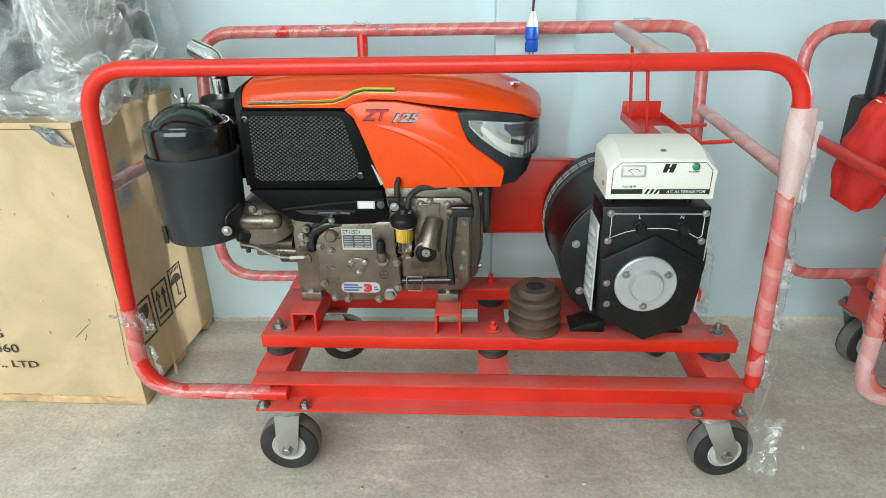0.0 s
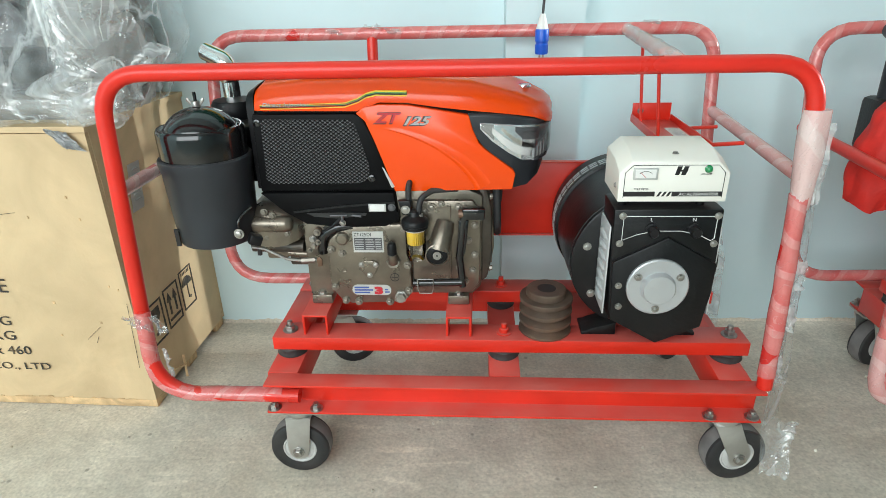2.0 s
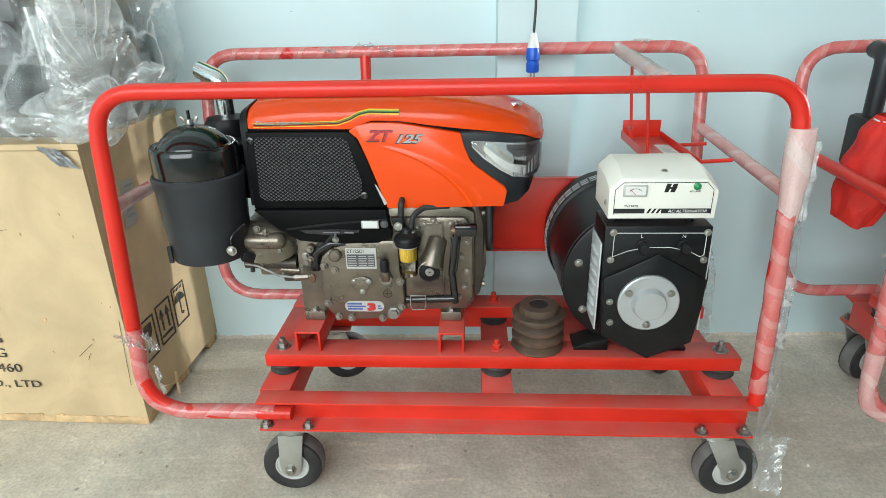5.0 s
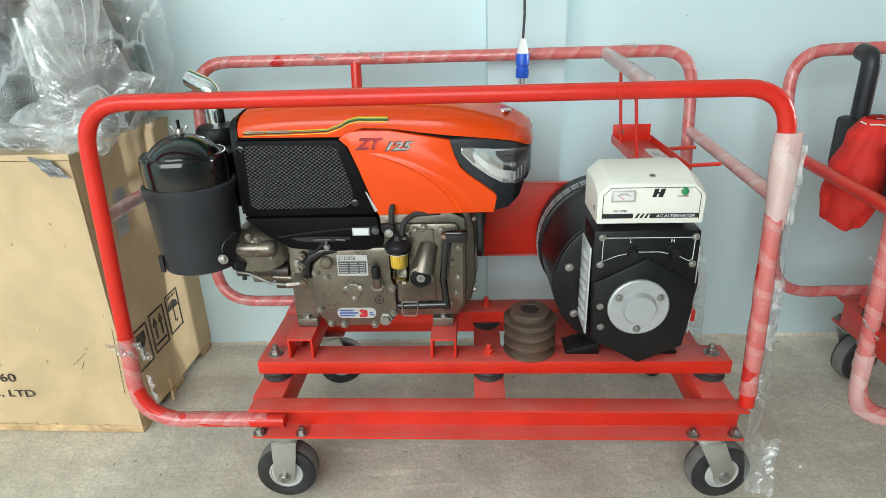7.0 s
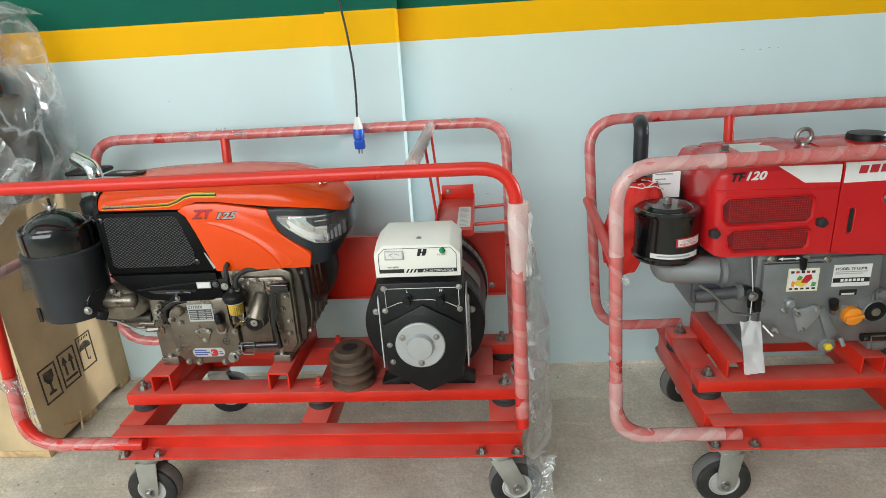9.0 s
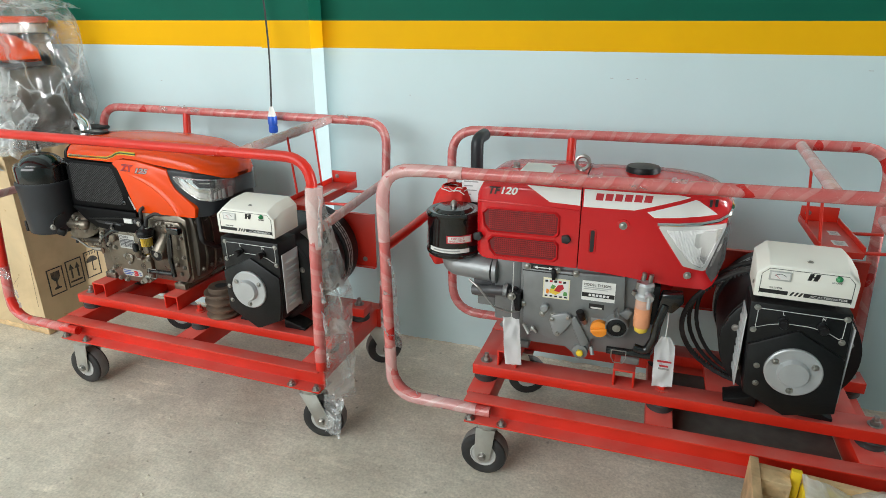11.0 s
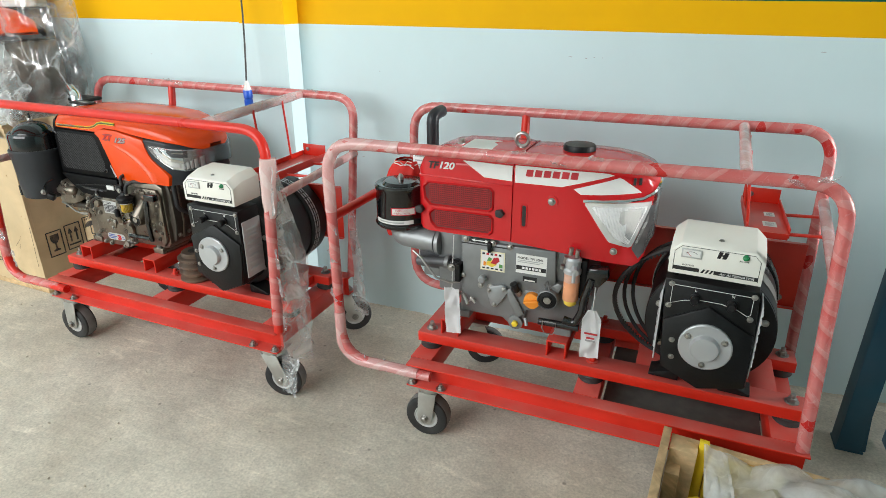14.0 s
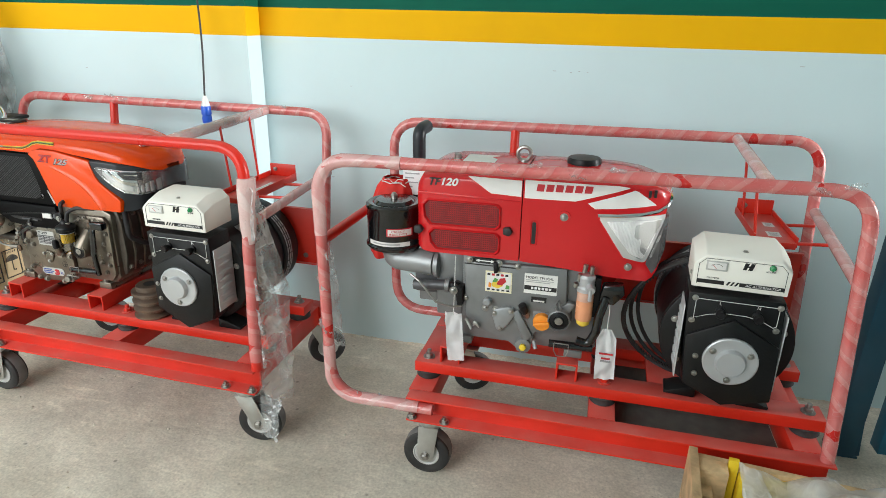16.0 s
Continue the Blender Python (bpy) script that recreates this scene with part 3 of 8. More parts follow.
def box(x0, x1, y0, y1, z0, z1, bm=None, m=None):
    bm = bm or bmesh.new()
    vs = [bm.verts.new((x, y, z)) for x in (x0, x1) for y in (y0, y1) for z in (z0, z1)]
    if m is not None:
        for v in vs:
            v.co = m @ v.co
    for q in ((0, 1, 3, 2), (4, 6, 7, 5), (0, 4, 5, 1), (2, 3, 7, 6), (0, 2, 6, 4), (1, 5, 7, 3)):
        bm.faces.new([vs[i] for i in q])
    return bm


def prism(outline, a0, a1, axis="y", bm=None):
    """An outline extruded along an axis: (x, z) along y, (y, z) along x, (x, y) along z."""
    bm = bm or bmesh.new()

    def at(p, a):
        return {"y": (p[0], a, p[1]), "x": (a, p[0], p[1]), "z": (p[0], p[1], a)}[axis]
    r0 = [bm.verts.new(at(p, a0)) for p in outline]
    r1 = [bm.verts.new(at(p, a1)) for p in outline]
    n = len(outline)
    bm.faces.new(r0)
    bm.faces.new(r1[::-1])
    for i in range(n):
        bm.faces.new((r0[i], r1[i], r1[(i + 1) % n], r0[(i + 1) % n]))
    return bm


def lathe(profile, at, axis="y", n=28, bm=None):
    """Turns (radius, along) round an axis through the point at."""
    bm = bm or bmesh.new()
    at = Vector(at)
    rings = []
    for r, a in profile:
        ring = []
        for i in range(n):
            w = 2 * math.pi * i / n
            c, s = r * math.cos(w), r * math.sin(w)
            ring.append(bm.verts.new(at + Vector({"y": (c, a, s), "x": (a, c, s), "z": (c, s, a)}[axis])))
        rings.append(ring)
    for p, q in zip(rings, rings[1:]):
        for i in range(n):
            bm.faces.new((p[i], p[(i + 1) % n], q[(i + 1) % n], q[i]))
    bm.faces.new(rings[0][::-1])
    bm.faces.new(rings[-1])
    return bm


def rod(p0, p1, r, n=14, bm=None, r1=None):
    bm = bm or bmesh.new()
    p0, p1 = Vector(p0), Vector(p1)
    q = (p1 - p0).to_track_quat("Z", "Y")
    rings = [[bm.verts.new(p + q @ Vector((rr * math.cos(2 * math.pi * i / n), rr * math.sin(2 * math.pi * i / n), 0))) for i in range(n)] for p, rr in ((p0, r), (p1, r1 or r))]
    for i in range(n):
        bm.faces.new((rings[0][i], rings[0][(i + 1) % n], rings[1][(i + 1) % n], rings[1][i]))
    bm.faces.new(rings[0][::-1])
    bm.faces.new(rings[1])
    return bm


def bend(points, radius, steps=7):
    """A polyline whose inner corners are rounded."""
    pts = [Vector(p) for p in points]
    radii = radius if isinstance(radius, (list, tuple)) else [radius] * (len(pts) - 2)
    out = [pts[0]]
    for a, b, c, r in zip(pts, pts[1:], pts[2:], radii):
        u, v = (a - b).normalized(), (c - b).normalized()
        half = u.angle(v) / 2
        d = min(r / math.tan(half), (a - b).length * 0.49, (c - b).length * 0.49)
        s, e = b + u * d, b + v * d
        for i in range(steps + 1):
            t = i / steps
            out.append((1 - t) ** 2 * s + 2 * t * (1 - t) * b + t * t * e)
    out.append(pts[-1])
    return out


def tube(path, r, n=16, bm=None, wobble=0.0):
    """A pipe along a path, with uv: u round it, v along it in metres."""
    bm = bm or bmesh.new()
    uvl = bm.loops.layers.uv.verify()
    path = [Vector(p) for p in path]
    # even out long stretches
    fine = [path[0]]
    for p, q in zip(path, path[1:]):
        k = max(1, int((q - p).length / 0.04)) if wobble else 1
        fine += [p + (q - p) * (i + 1) / k for i in range(k)]
    path = fine
    nor = None
    rings, along = [], 0.0
    for i, p in enumerate(path):
        t = (path[min(i + 1, len(path) - 1)] - path[max(i - 1, 0)]).normalized()
        if nor is None:
            nor = t.orthogonal().normalized()
        nor = (nor - t * nor.dot(t)).normalized()
        bi = t.cross(nor)
        if i:
            along += (p - path[i - 1]).length
        ring = []
        for j in range(n):
            w = 2 * math.pi * j / n
            rr = r + (wobble * noise.noise(Vector((along * 25, math.cos(w), math.sin(w) + r * 90))) if wobble else 0)
            ring.append(bm.verts.new(p + (nor * math.cos(w) + bi * math.sin(w)) * rr))
        rings.append((ring, along))
    for (a, va), (b, vb) in zip(rings, rings[1:]):
        for j in range(n):
            f = bm.faces.new((a[j], a[(j + 1) % n], b[(j + 1) % n], b[j]))
            for lp, uvv in zip(f.loops, ((j / n, va), ((j + 1) / n, va), ((j + 1) / n, vb), (j / n, vb))):
                lp[uvl].uv = uvv
    bm.faces.new(rings[0][0][::-1])
    bm.faces.new(rings[-1][0])
    return bm


def loft(stations, rnd=0.03, crown=0.0, n=4):
    """A hood: stations (x, y0, y1, z_low, z_high), each a section with rounded upper edges."""
    bm = bmesh.new()
    rings = []
    for st in stations:
        x, y0, y1, zb, zt = st[:5]
        r = min(rnd, (zt - zb) * 0.95, (y1 - y0) * 0.45)
        sec = [(y0, zb)]
        for i in range(n + 1):
            w = math.pi / 2 * i / n
            sec.append((y0 + r - r * math.cos(w), zt - r + r * math.sin(w) - crown))
        for k in (0.25, 0.5, 0.75):
            sec.append((y0 + r + (y1 - y0 - 2 * r) * k, zt - crown * (1 - math.sin(math.pi * k))))
        for i in range(n + 1):
            w = math.pi / 2 * (1 - i / n)
            sec.append((y1 - r + r * math.cos(w), zt - r + r * math.sin(w) - crown))
        sec.append((y1, zb))
        rings.append([bm.verts.new((x, y, z)) for y, z in sec])
    m = len(rings[0])
    for a, b in zip(rings, rings[1:]):
        for i in range(m):
            bm.faces.new((a[i], a[(i + 1) % m], b[(i + 1) % m], b[i]))
    bm.faces.new(rings[0][::-1])
    bm.faces.new(rings[-1])
    return bm


def round_rect(x0, x1, z0, z1, r, k=4):
    out = []
    for cx, cz, w0 in ((x1 - r, z1 - r, 0), (x0 + r, z1 - r, 90), (x0 + r, z0 + r, 180), (x1 - r, z0 + r, 270)):
        for i in range(k + 1):
            w = radians(w0 + 90 * i / k)
            out.append((cx + r * math.cos(w), cz + r * math.sin(w)))
    return out


def bolt(at, axis="-y", r=0.006, h=0.006, bm=None):
    """A hexagon head with a washer."""
    bm = bm or bmesh.new()
    s = -1 if axis[0] == "-" else 1
    ax = axis[-1]
    lathe([(r * 1.45, 0), (r * 1.45, s * h * 0.25)], at, ax, 12, bm)
    lathe([(r, s * h * 0.25), (r, s * h * 0.9), (r * 0.8, s * h)], at, ax, 6, bm)
    return bm


def letters(text, size, m, material, parent, label="", thick=0.0004, width=None, name="lettering", shear=0.0, bold=0.0):
    """Raised lettering with the built-in font, its baseline start at the pose m (in the frame of the parent's origin)."""
    cu = bpy.data.curves.new(name, "FONT")
    cu.body, cu.size, cu.extrude, cu.shear = text, size, thick, shear
    cu.resolution_u, cu.offset = 3, bold
    tmp = bpy.data.objects.new("lettering_tmp", cu)
    scene.collection.objects.link(tmp)
    me = bpy.data.meshes.new_from_object(tmp.evaluated_get(bpy.context.evaluated_depsgraph_get()))
    bpy.data.objects.remove(tmp)
    bpy.data.curves.remove(cu)
    xs = [v.co.x for v in me.vertices] or [0, 1]
    k = width / (max(xs) - min(xs)) if width else 1
    me.transform(Matrix.Translation(-ORIGIN[parent.name]) @ m @ Matrix.Diagonal((k, 1, 1, 1)))
    me.name = name
    me.materials.clear()
    me.materials.append(material)
    ob = new(name, me)
    ob.parent = parent
    ORIGIN[ob.name] = ORIGIN[parent.name]
    return tagged(ob, label)


def front(x, y, z):
    """A pose for writing on a face that looks towards -y."""
    return pose(x, y, z, 90, 0, 0)


def sheet(fn, nu, nv, bm=None):
    """An uneven sheet from fn(u, v)."""
    bm = bm or bmesh.new()
    g = [[bm.verts.new(fn(i / nu, j / nv)) for j in range(nv + 1)] for i in range(nu + 1)]
    for i in range(nu):
        for j in range(nv):
            bm.faces.new((g[i][j], g[i + 1][j], g[i + 1][j + 1], g[i][j + 1]))
    return bm


def along(x, table):
    """Straight-line interpolation in a table of (x, value)."""
    for (x0, v0), (x1, v1) in zip(table, table[1:]):
        if x <= x1:
            return v0 + (v1 - v0) * max(0.0, (x - x0) / (x1 - x0))
    return table[-1][1]


def laid(upper, lower, flank, proud, back=0.003, n=18):
    """A plate between two edges (x, z), bent to follow a flank (x, y) and standing proud of it towards -y."""
    x0, x1 = upper[0][0], upper[-1][0]
    bm = bmesh.new()
    rows = []
    for i in range(n + 1):
        x = x0 + (x1 - x0) * i / n
        y = along(x, flank) - proud
        zu, zl = along(x, upper), along(x, lower)
        zl = min(zl, zu - 0.0003)
        rows.append([bm.verts.new(p) for p in ((x, y, zu), (x, y, zl), (x, y + back, zl), (x, y + back, zu))])
    for p, q in zip(rows, rows[1:]):
        for k in range(4):
            bm.faces.new((p[k], p[(k + 1) % 4], q[(k + 1) % 4], q[k]))
    bm.faces.new(rows[0])
    bm.faces.new(rows[-1][::-1])
    return bm


def n3(x, y, z):
    return noise.noise(Vector((x, y, z)))


def crease(x, y, z):
    """Sharp-edged creases of stiff film."""
    d = noise.voronoi(Vector((x, y, z)))[0]
    return d[1] - d[0]

# ---- the hall ----
WALL_Y = 1.750


def banded(name, x0, x1, y0, y1, label):
    """A wall in three painted bands: pale blue, a yellow stripe, green above and blue again."""
    bm = bmesh.new()
    for z0, z1, mi in ((-0.02, 1.079, 0), (1.079, 1.166, 1), (1.166, 1.64, 2), (1.62, 4.0, 0)):
        n0 = len(bm.faces)
        box(x0, x1, y0, y1, z0, z1, bm)
        bm.faces.ensure_lookup_table()
        for f in bm.faces[n0:]:
            f.material_index = mi
    bmesh.ops.recalc_face_normals(bm, faces=bm.faces)
    me = bpy.data.meshes.new(name)
    bm.to_mesh(me)
    bm.free()
    for m in (WALL_BLUE, WALL_YELLOW, WALL_GREEN):
        me.materials.append(m)
    return tagged(new(name, me), label, "wall", kind="structure")


banded("wall_north", -4.0, 5.0, WALL_Y, WALL_Y + 0.2, "pale blue wall with a yellow stripe under green")
banded("pillar", 0.020, 0.208, WALL_Y - 0.086, WALL_Y - 0.001, "shallow painted pillar with yellow and green bands")


def fillet(u, v):
    x = -3.99 + 8.98 * u
    w = 0.011 + 0.007 * n3(x * 14, 0, 3) + 0.004 * n3(x * 45, 1, 3)
    h = 0.007 + 0.006 * n3(x * 18, 2, 3) + 0.004 * n3(x * 60, 1, 8)
    return (x, WALL_Y - 0.0005 - w * (1 - v) ** 1.5, -0.004 + (0.004 + h) * v ** 1.5)


solid("baseboard", sheet(fillet, 700, 4), CONCRETE, "rough mortar edge along the foot of the wall", "trim", kind="structure")


def ground(u, v):
    x, y = -4.2 + 9.4 * u, -9 + 10.9 * v
    return (x, y, 0.0016 * n3(x * 3, y * 3, 0) - 0.0016)


solid("floor", sheet(ground, 90, 90), CONCRETE, "dusty worn grey-brown concrete floor", "floor", kind="structure")
solid("wall_west", box(-4.2, -4.0, -2.8, WALL_Y + 0.2, -0.02, 4.0), WALL_BLUE, "plain pale blue wall", "wall", kind="structure")
bm = box(5.0, 5.2, -2.8, 1.43, -0.02, 4.0)
box(5.0, 5.2, 1.735, WALL_Y + 0.2, -0.02, 4.0, bm)
box(5.0, 5.2, 1.43, 1.735, -0.02, 0.75, bm)
box(5.0, 5.2, 1.43, 1.735, 2.25, 4.0, bm)
solid("wall_east", bm, WALL_BLUE, "pale blue wall round a window opening", "wall", kind="structure")
bm = box(-4.0, -3.9, -2.8, -2.6, -0.02, 4.0)
box(0.4, 5.0, -2.8, -2.6, -0.02, 4.0, bm)
box(-3.9, 0.4, -2.8, -2.6, 3.5, 4.0, bm)
box(-3.9, 0.4, -2.8, -2.6, -0.02, 0.8, bm)
solid("wall_south", bm, WALL_BLUE, "pale blue wall round a wide daylight opening", "wall", kind="structure")
solid("ceiling", box(-4.2, 5.2, -2.8, WALL_Y + 0.2, 4.0, 4.1), CEIL, "plain pale grey ceiling", "ceiling", kind="structure")

# small chips and marks on the wall, grit on the floor
bm = bmesh.new()
rng = random.Random(5)
for x, z, w in ((1.22, 1.0, 0.006), (1.17, 1.003, 0.010), (1.245, 1.004, 0.005), (1.27, 1.003, 0.004), (1.84, 1.04, 0.012), (0.52, 0.93, 0.005), (1.2, 0.82, 0.006), (0.86, 0.42, 0.008), (0.44, 0.62, 0.01), (-0.5, 0.95, 0.006)):
    box(x, x + w, WALL_Y - 0.0012, WALL_Y + 0.001, z, z + 0.0016, bm)
solid("wall_chip", bm, TAPE_GREY, "small dark chips in the wall paint", "mark", kind="stuff")
bm = bmesh.new()
for i in range(240):
    x, y = rng.uniform(-1.6, 2.6), rng.uniform(0.1, 1.68)
    s = rng.choice((0.0012, 0.0016, 0.0022, 0.0032))
    m = pose(x, y, s * 0.3, rng.uniform(0, 90), rng.uniform(0, 90), rng.uniform(0, 360))
    box(-s, s, -s * 0.8, s * 0.8, -s * 0.6, s * 0.6, bm, m)
solid("floor_grit", bm, CONCRETE, "loose grit and crumbs on the concrete floor", "grit", kind="stuff")

# ---- the wheeled frames ----
TURN1 = -1.45
CART1 = pose(0, 1.088, 0.010, 0, 0, TURN1)
CART2 = pose(1.398, 1.070, 0.016, 0, -0.8, TURN1)
RP = 0.0142


def caster(cart, at, turn, trail=0.030, low=-0.010, name="caster"):
    """Zinc fork with a black wheel on it; at is the swivel's middle, turn the trail's direction in degrees, low the floor's height."""
    x, y = at
    m = Matrix.Translation((x, y, 0)) @ pose(0, 0, 0, 0, 0, turn)
    R, hz = 0.0645, low + 0.0645
    py = -0.040 if y < 0.2 else -0.048
    bm = bmesh.new()
    box(-0.054, 0.054, py, py + 0.064, 0.1605, 0.1650, bm, Matrix.Translation((x, y, 0)))
    lathe([(0.03, 0.140), (0.034, 0.146), (0.034, 0.156), (0.03, 0.160)], (x, y, 0), "z", 20, bm)
    hx = trail
    rim = lathe([(0.0345, 0.1560), (0.0352, 0.1570), (0.0352, 0.1590), (0.0345, 0.1600)], (x, y, 0), "z", 20)
    for s in (-1, 1):
        leg = [(-0.026, 0.142), (0.026, 0.142), (hx + 0.022, hz + 0.012), (hx + 0.017, hz - 0.012), (hx + 0.006, hz - 0.019), (hx - 0.008, hz - 0.019), (hx - 0.019, hz - 0.010), (hx - 0.023, hz + 0.006)]
        n0 = len(bm.verts)
        prism(leg, s * 0.027, s * 0.0305, "y", bm)
        bm.verts.ensure_lookup_table()
        for v in bm.verts[n0:]:
            v.co = m @ v.co
    box(-0.026, 0.026, -0.0305, 0.0305, 0.1395, 0.1435, bm, m)
    fork = part(name, bm, ZINC, cart, "zinc-plated caster fork", bevel=0.0008)

    def turned(b):
        for v in b.verts:
            v.co = m @ v.co
        return b
    part("tyre", turned(lathe([(0.0355, -0.020), (0.043, -0.0225), (R - 0.010, -0.023), (R - 0.0035, -0.020), (R - 0.0018, -0.015), (R - 0.0018, 0.015), (R - 0.0035, 0.020), (R - 0.010, 0.023), (0.043, 0.0225), (0.0355, 0.020)], (hx, 0, hz), "y", 40)), RUBBER, fork, "black rubber tyre")
    part("tread", turned(lathe([(R - 0.0030, -0.018), (R - 0.0006, -0.012), (R, 0.0), (R - 0.0006, 0.012), (R - 0.0030, 0.018)], (hx, 0, hz), "y", 40)), TYRE_GREY, fork, "grey dusty tread")
    part("wheel_hub", turned(lathe([(0.012, -0.0245), (0.019, -0.0240), (0.021, -0.0215), (0.031, -0.0205), (0.0330, -0.0222), (0.0358, -0.0215), (0.0358, 0.0215), (0.0330, 0.0222), (0.031, 0.0205), (0.021, 0.0215), (0.019, 0.0240), (0.012, 0.0245)], (hx, 0, hz), "y", 28)), HUB_GREY, fork, "grey wheel hub")
    part("swivel_ring", rim, BLUE_PLUG, fork, "thin blue dust ring")
    part("axle_bolt", turned(bolt((hx, -0.0305, hz), "-y", 0.0085, 0.010)), STEEL, fork)
    part("axle_nut", turned(bolt((hx, 0.0305, hz), "y", 0.0085, 0.010)), STEEL, fork)
    return fork


def cart(frame_m, label, xl, xr, zt, wrapped_front, yb, zb, xc, xlb, xrb, yfl, low, foot):
    c = thing("generator_cart", (0, 0.24, 0), label, "cart", "generator carts", frame_m)
    # base: two rails with a raised rear flange and a low front flange, joined by three cross channels
    for y, s, nm in ((0.0, 1, "base_rail"), (0.455, -1, "base_rail")):
        prof = [(-0.003, 0.1655), (-0.003, 0.1705), (0.034, 0.1725), (0.034, 0.2280), (-0.003, 0.2300), (-0.003, 0.2350), (0.039, 0.2350), (0.039, 0.1655)]
        part(nm, prism([(y + s * a, b) for a, b in prof], -0.485, 0.487, "x"), RED, c, bevel=0.0012)
    for x in (-0.458, -0.005, 0.443):
        prof = [(x - 0.031, 0.172), (x - 0.031, 0.2355), (x + 0.031, 0.2355), (x + 0.031, 0.172), (x + 0.026, 0.172), (x + 0.026, 0.2305), (x - 0.026, 0.2305), (x - 0.026, 0.172)]
        part("cross_channel", prism(prof, 0.0393, 0.4157, "y"), RED, c, bevel=0.001)
    # upper sub-frame on rubber mounts
    for y0, y1 in ((0.09, 0.153), (0.302, 0.365)):
        part("mount_beam", box(-0.489, 0.484, y0, y1, 0.257, 0.287), RED, c, bevel=0.002)
    for x in (-0.458, 0.395):
        part("mount_cross_beam", box(x - 0.03, x + 0.03, 0.1535, 0.3015, 0.257, 0.286), RED, c, bevel=0.002)
    part("motor_plate", box(0.10, 0.3645, 0.1535, 0.3015, 0.2755, 0.2860), RED, c, bevel=0.001)
    for x0 in (-0.424, -0.125):
        prof = [(x0, 0.287), (x0, 0.334), (x0 + 0.053, 0.334), (x0 + 0.053, 0.287), (x0 + 0.048, 0.287), (x0 + 0.048, 0.329), (x0 + 0.005, 0.329), (x0 + 0.005, 0.287)]
        part("engine_channel", prism(prof, 0.102, 0.362, "y"), RED, c, bevel=0.0012)
    for x in (-0.458, -0.005, 0.452):
        for y in (0.121, 0.334):
            part("rubber_mount", lathe([(0.030, 0.2355), (0.033, 0.239), (0.031, 0.246), (0.033, 0.2535), (0.030, 0.257)], (x, y, 0), "z", 24), RUBBER, c, "black rubber mount")
            b = lathe([(0.016, 0.287), (0.016, 0.2895)], (x, y, 0), "z", 16)
            lathe([(0.0105, 0.2895), (0.0105, 0.298), (0.009, 0.299)], (x, y, 0), "z", 6, b)
            lathe([(0.006, 0.299), (0.006, 0.309)], (x, y, 0), "z", 10, b)
            part("mount_bolt", b, STEEL if (x < -0.3 or x > 0.3) else RED, c, bevel=0.0004)
    for x in (-0.4725, -0.386, 0.392, 0.4725):
        for y, s in ((0.008, 1), (0.447, -1)):
            b = lathe([(0.0135, 0.1715), (0.0135, 0.1735)], (x, y, 0), "z", 16)
            lathe([(0.009, 0.1735), (0.009, 0.181), (0.0078, 0.182)], (x, y, 0), "z", 6, b)
            lathe([(0.005, 0.182), (0.005, 0.187)], (x, y, 0), "z", 8, b)
            part("plate_bolt", b, STEEL, c)
    # hoops of bent pipe
    yf, yl = 0.058, 0.455
    f_path = bend([(-0.418, 0.012, 0.200), (xl[1], 0.014, 0.200), (xl[0], yfl, zt), (xr[0], yf, zt), (xr[1], 0.018, 0.2355)], [0.10, 0.085, 0.08])
    b_path = bend([(-0.42, yl - 0.012, foot[1]), (foot[0], yl - 0.012, foot[1]), (xlb, yb, zb), (xrb, yb, zb), (0.489, yl - 0.016, 0.2355)], [0.10, 0.085, 0.08])
    part("front_hoop", tube(f_path, RP, 20, wobble=0.0006 if wrapped_front else 0.0001), WRAP if wrapped_front else RED_PIPE, c, "red pipe hoop" + (" wound in dusty plastic film" if wrapped_front else ""))
    part("rear_hoop", tube(b_path, RP, 18, wobble=0.0006), WRAP, c, "red pipe hoop wound in dusty plastic film")
    part("top_cross_pipe", tube([(xc, yf + 0.013, zt + 0.001), (xc + 0.012, yb - 0.013, zb - 0.001)], 0.0132, 16, wobble=0.0006), WRAP_PALE, c, "cross pipe wound in pale film")
    part("side_cross_pipe", tube([(xr[0] + 0.008, yf + 0.002, 0.640), (xrb + 0.006, yb - 0.022, 0.668)], 0.0128, 16, wobble=0.0006), WRAP_PALE, c, "cross pipe wound in pale film")
    part("side_cross_pipe", tube([(xl[0] * 0.68 + xl[1] * 0.32, yfl - 0.012, 0.622), (xlb - 0.004, yb - 0.025, 0.628)], 0.0128, 16, wobble=0.0006), WRAP_PALE if not wrapped_front else RED_PIPE, c)
    part("rear_post", tube([(-0.312, yb, zb - 0.008), (-0.312, yl - 0.016, 0.2355)], 0.0128, 16), RED, c)
    # red guard plate at the back and the hanging tray
    b = box(-0.10, 0.470, 0.437, 0.440, 0.378, 0.566)
    box(-0.10, 0.470, 0.425, 0.437, 0.563, 0.566, b)
    box(-0.10, 0.470, 0.425, 0.437, 0.378, 0.381, b)
    part("rear_guard_plate", b, RED, c, bevel=0.0006)
    for x in (-0.05, 0.2, 0.43):
        part("plate_screw", bolt((x, 0.437, 0.405), "-y", 0.006, 0.006), STEEL, c)
    ty = 0.245 if wrapped_front else 0.205
    t = box(0.300, 0.388, ty, 0.480, 0.648, 0.651)
    box(0.297, 0.300, ty, 0.480, 0.648, 0.666, t)
    box(0.300, 0.388, 0.480, 0.483, 0.648, 0.690, t)
    box(0.388, 0.391, ty, 0.480, 0.640, 0.664, t)
    box(0.300, 0.388, ty - 0.003, ty, 0.636, 0.651, t)
    tray = part("hanging_tray", t, RED, c, bevel=0.0006)
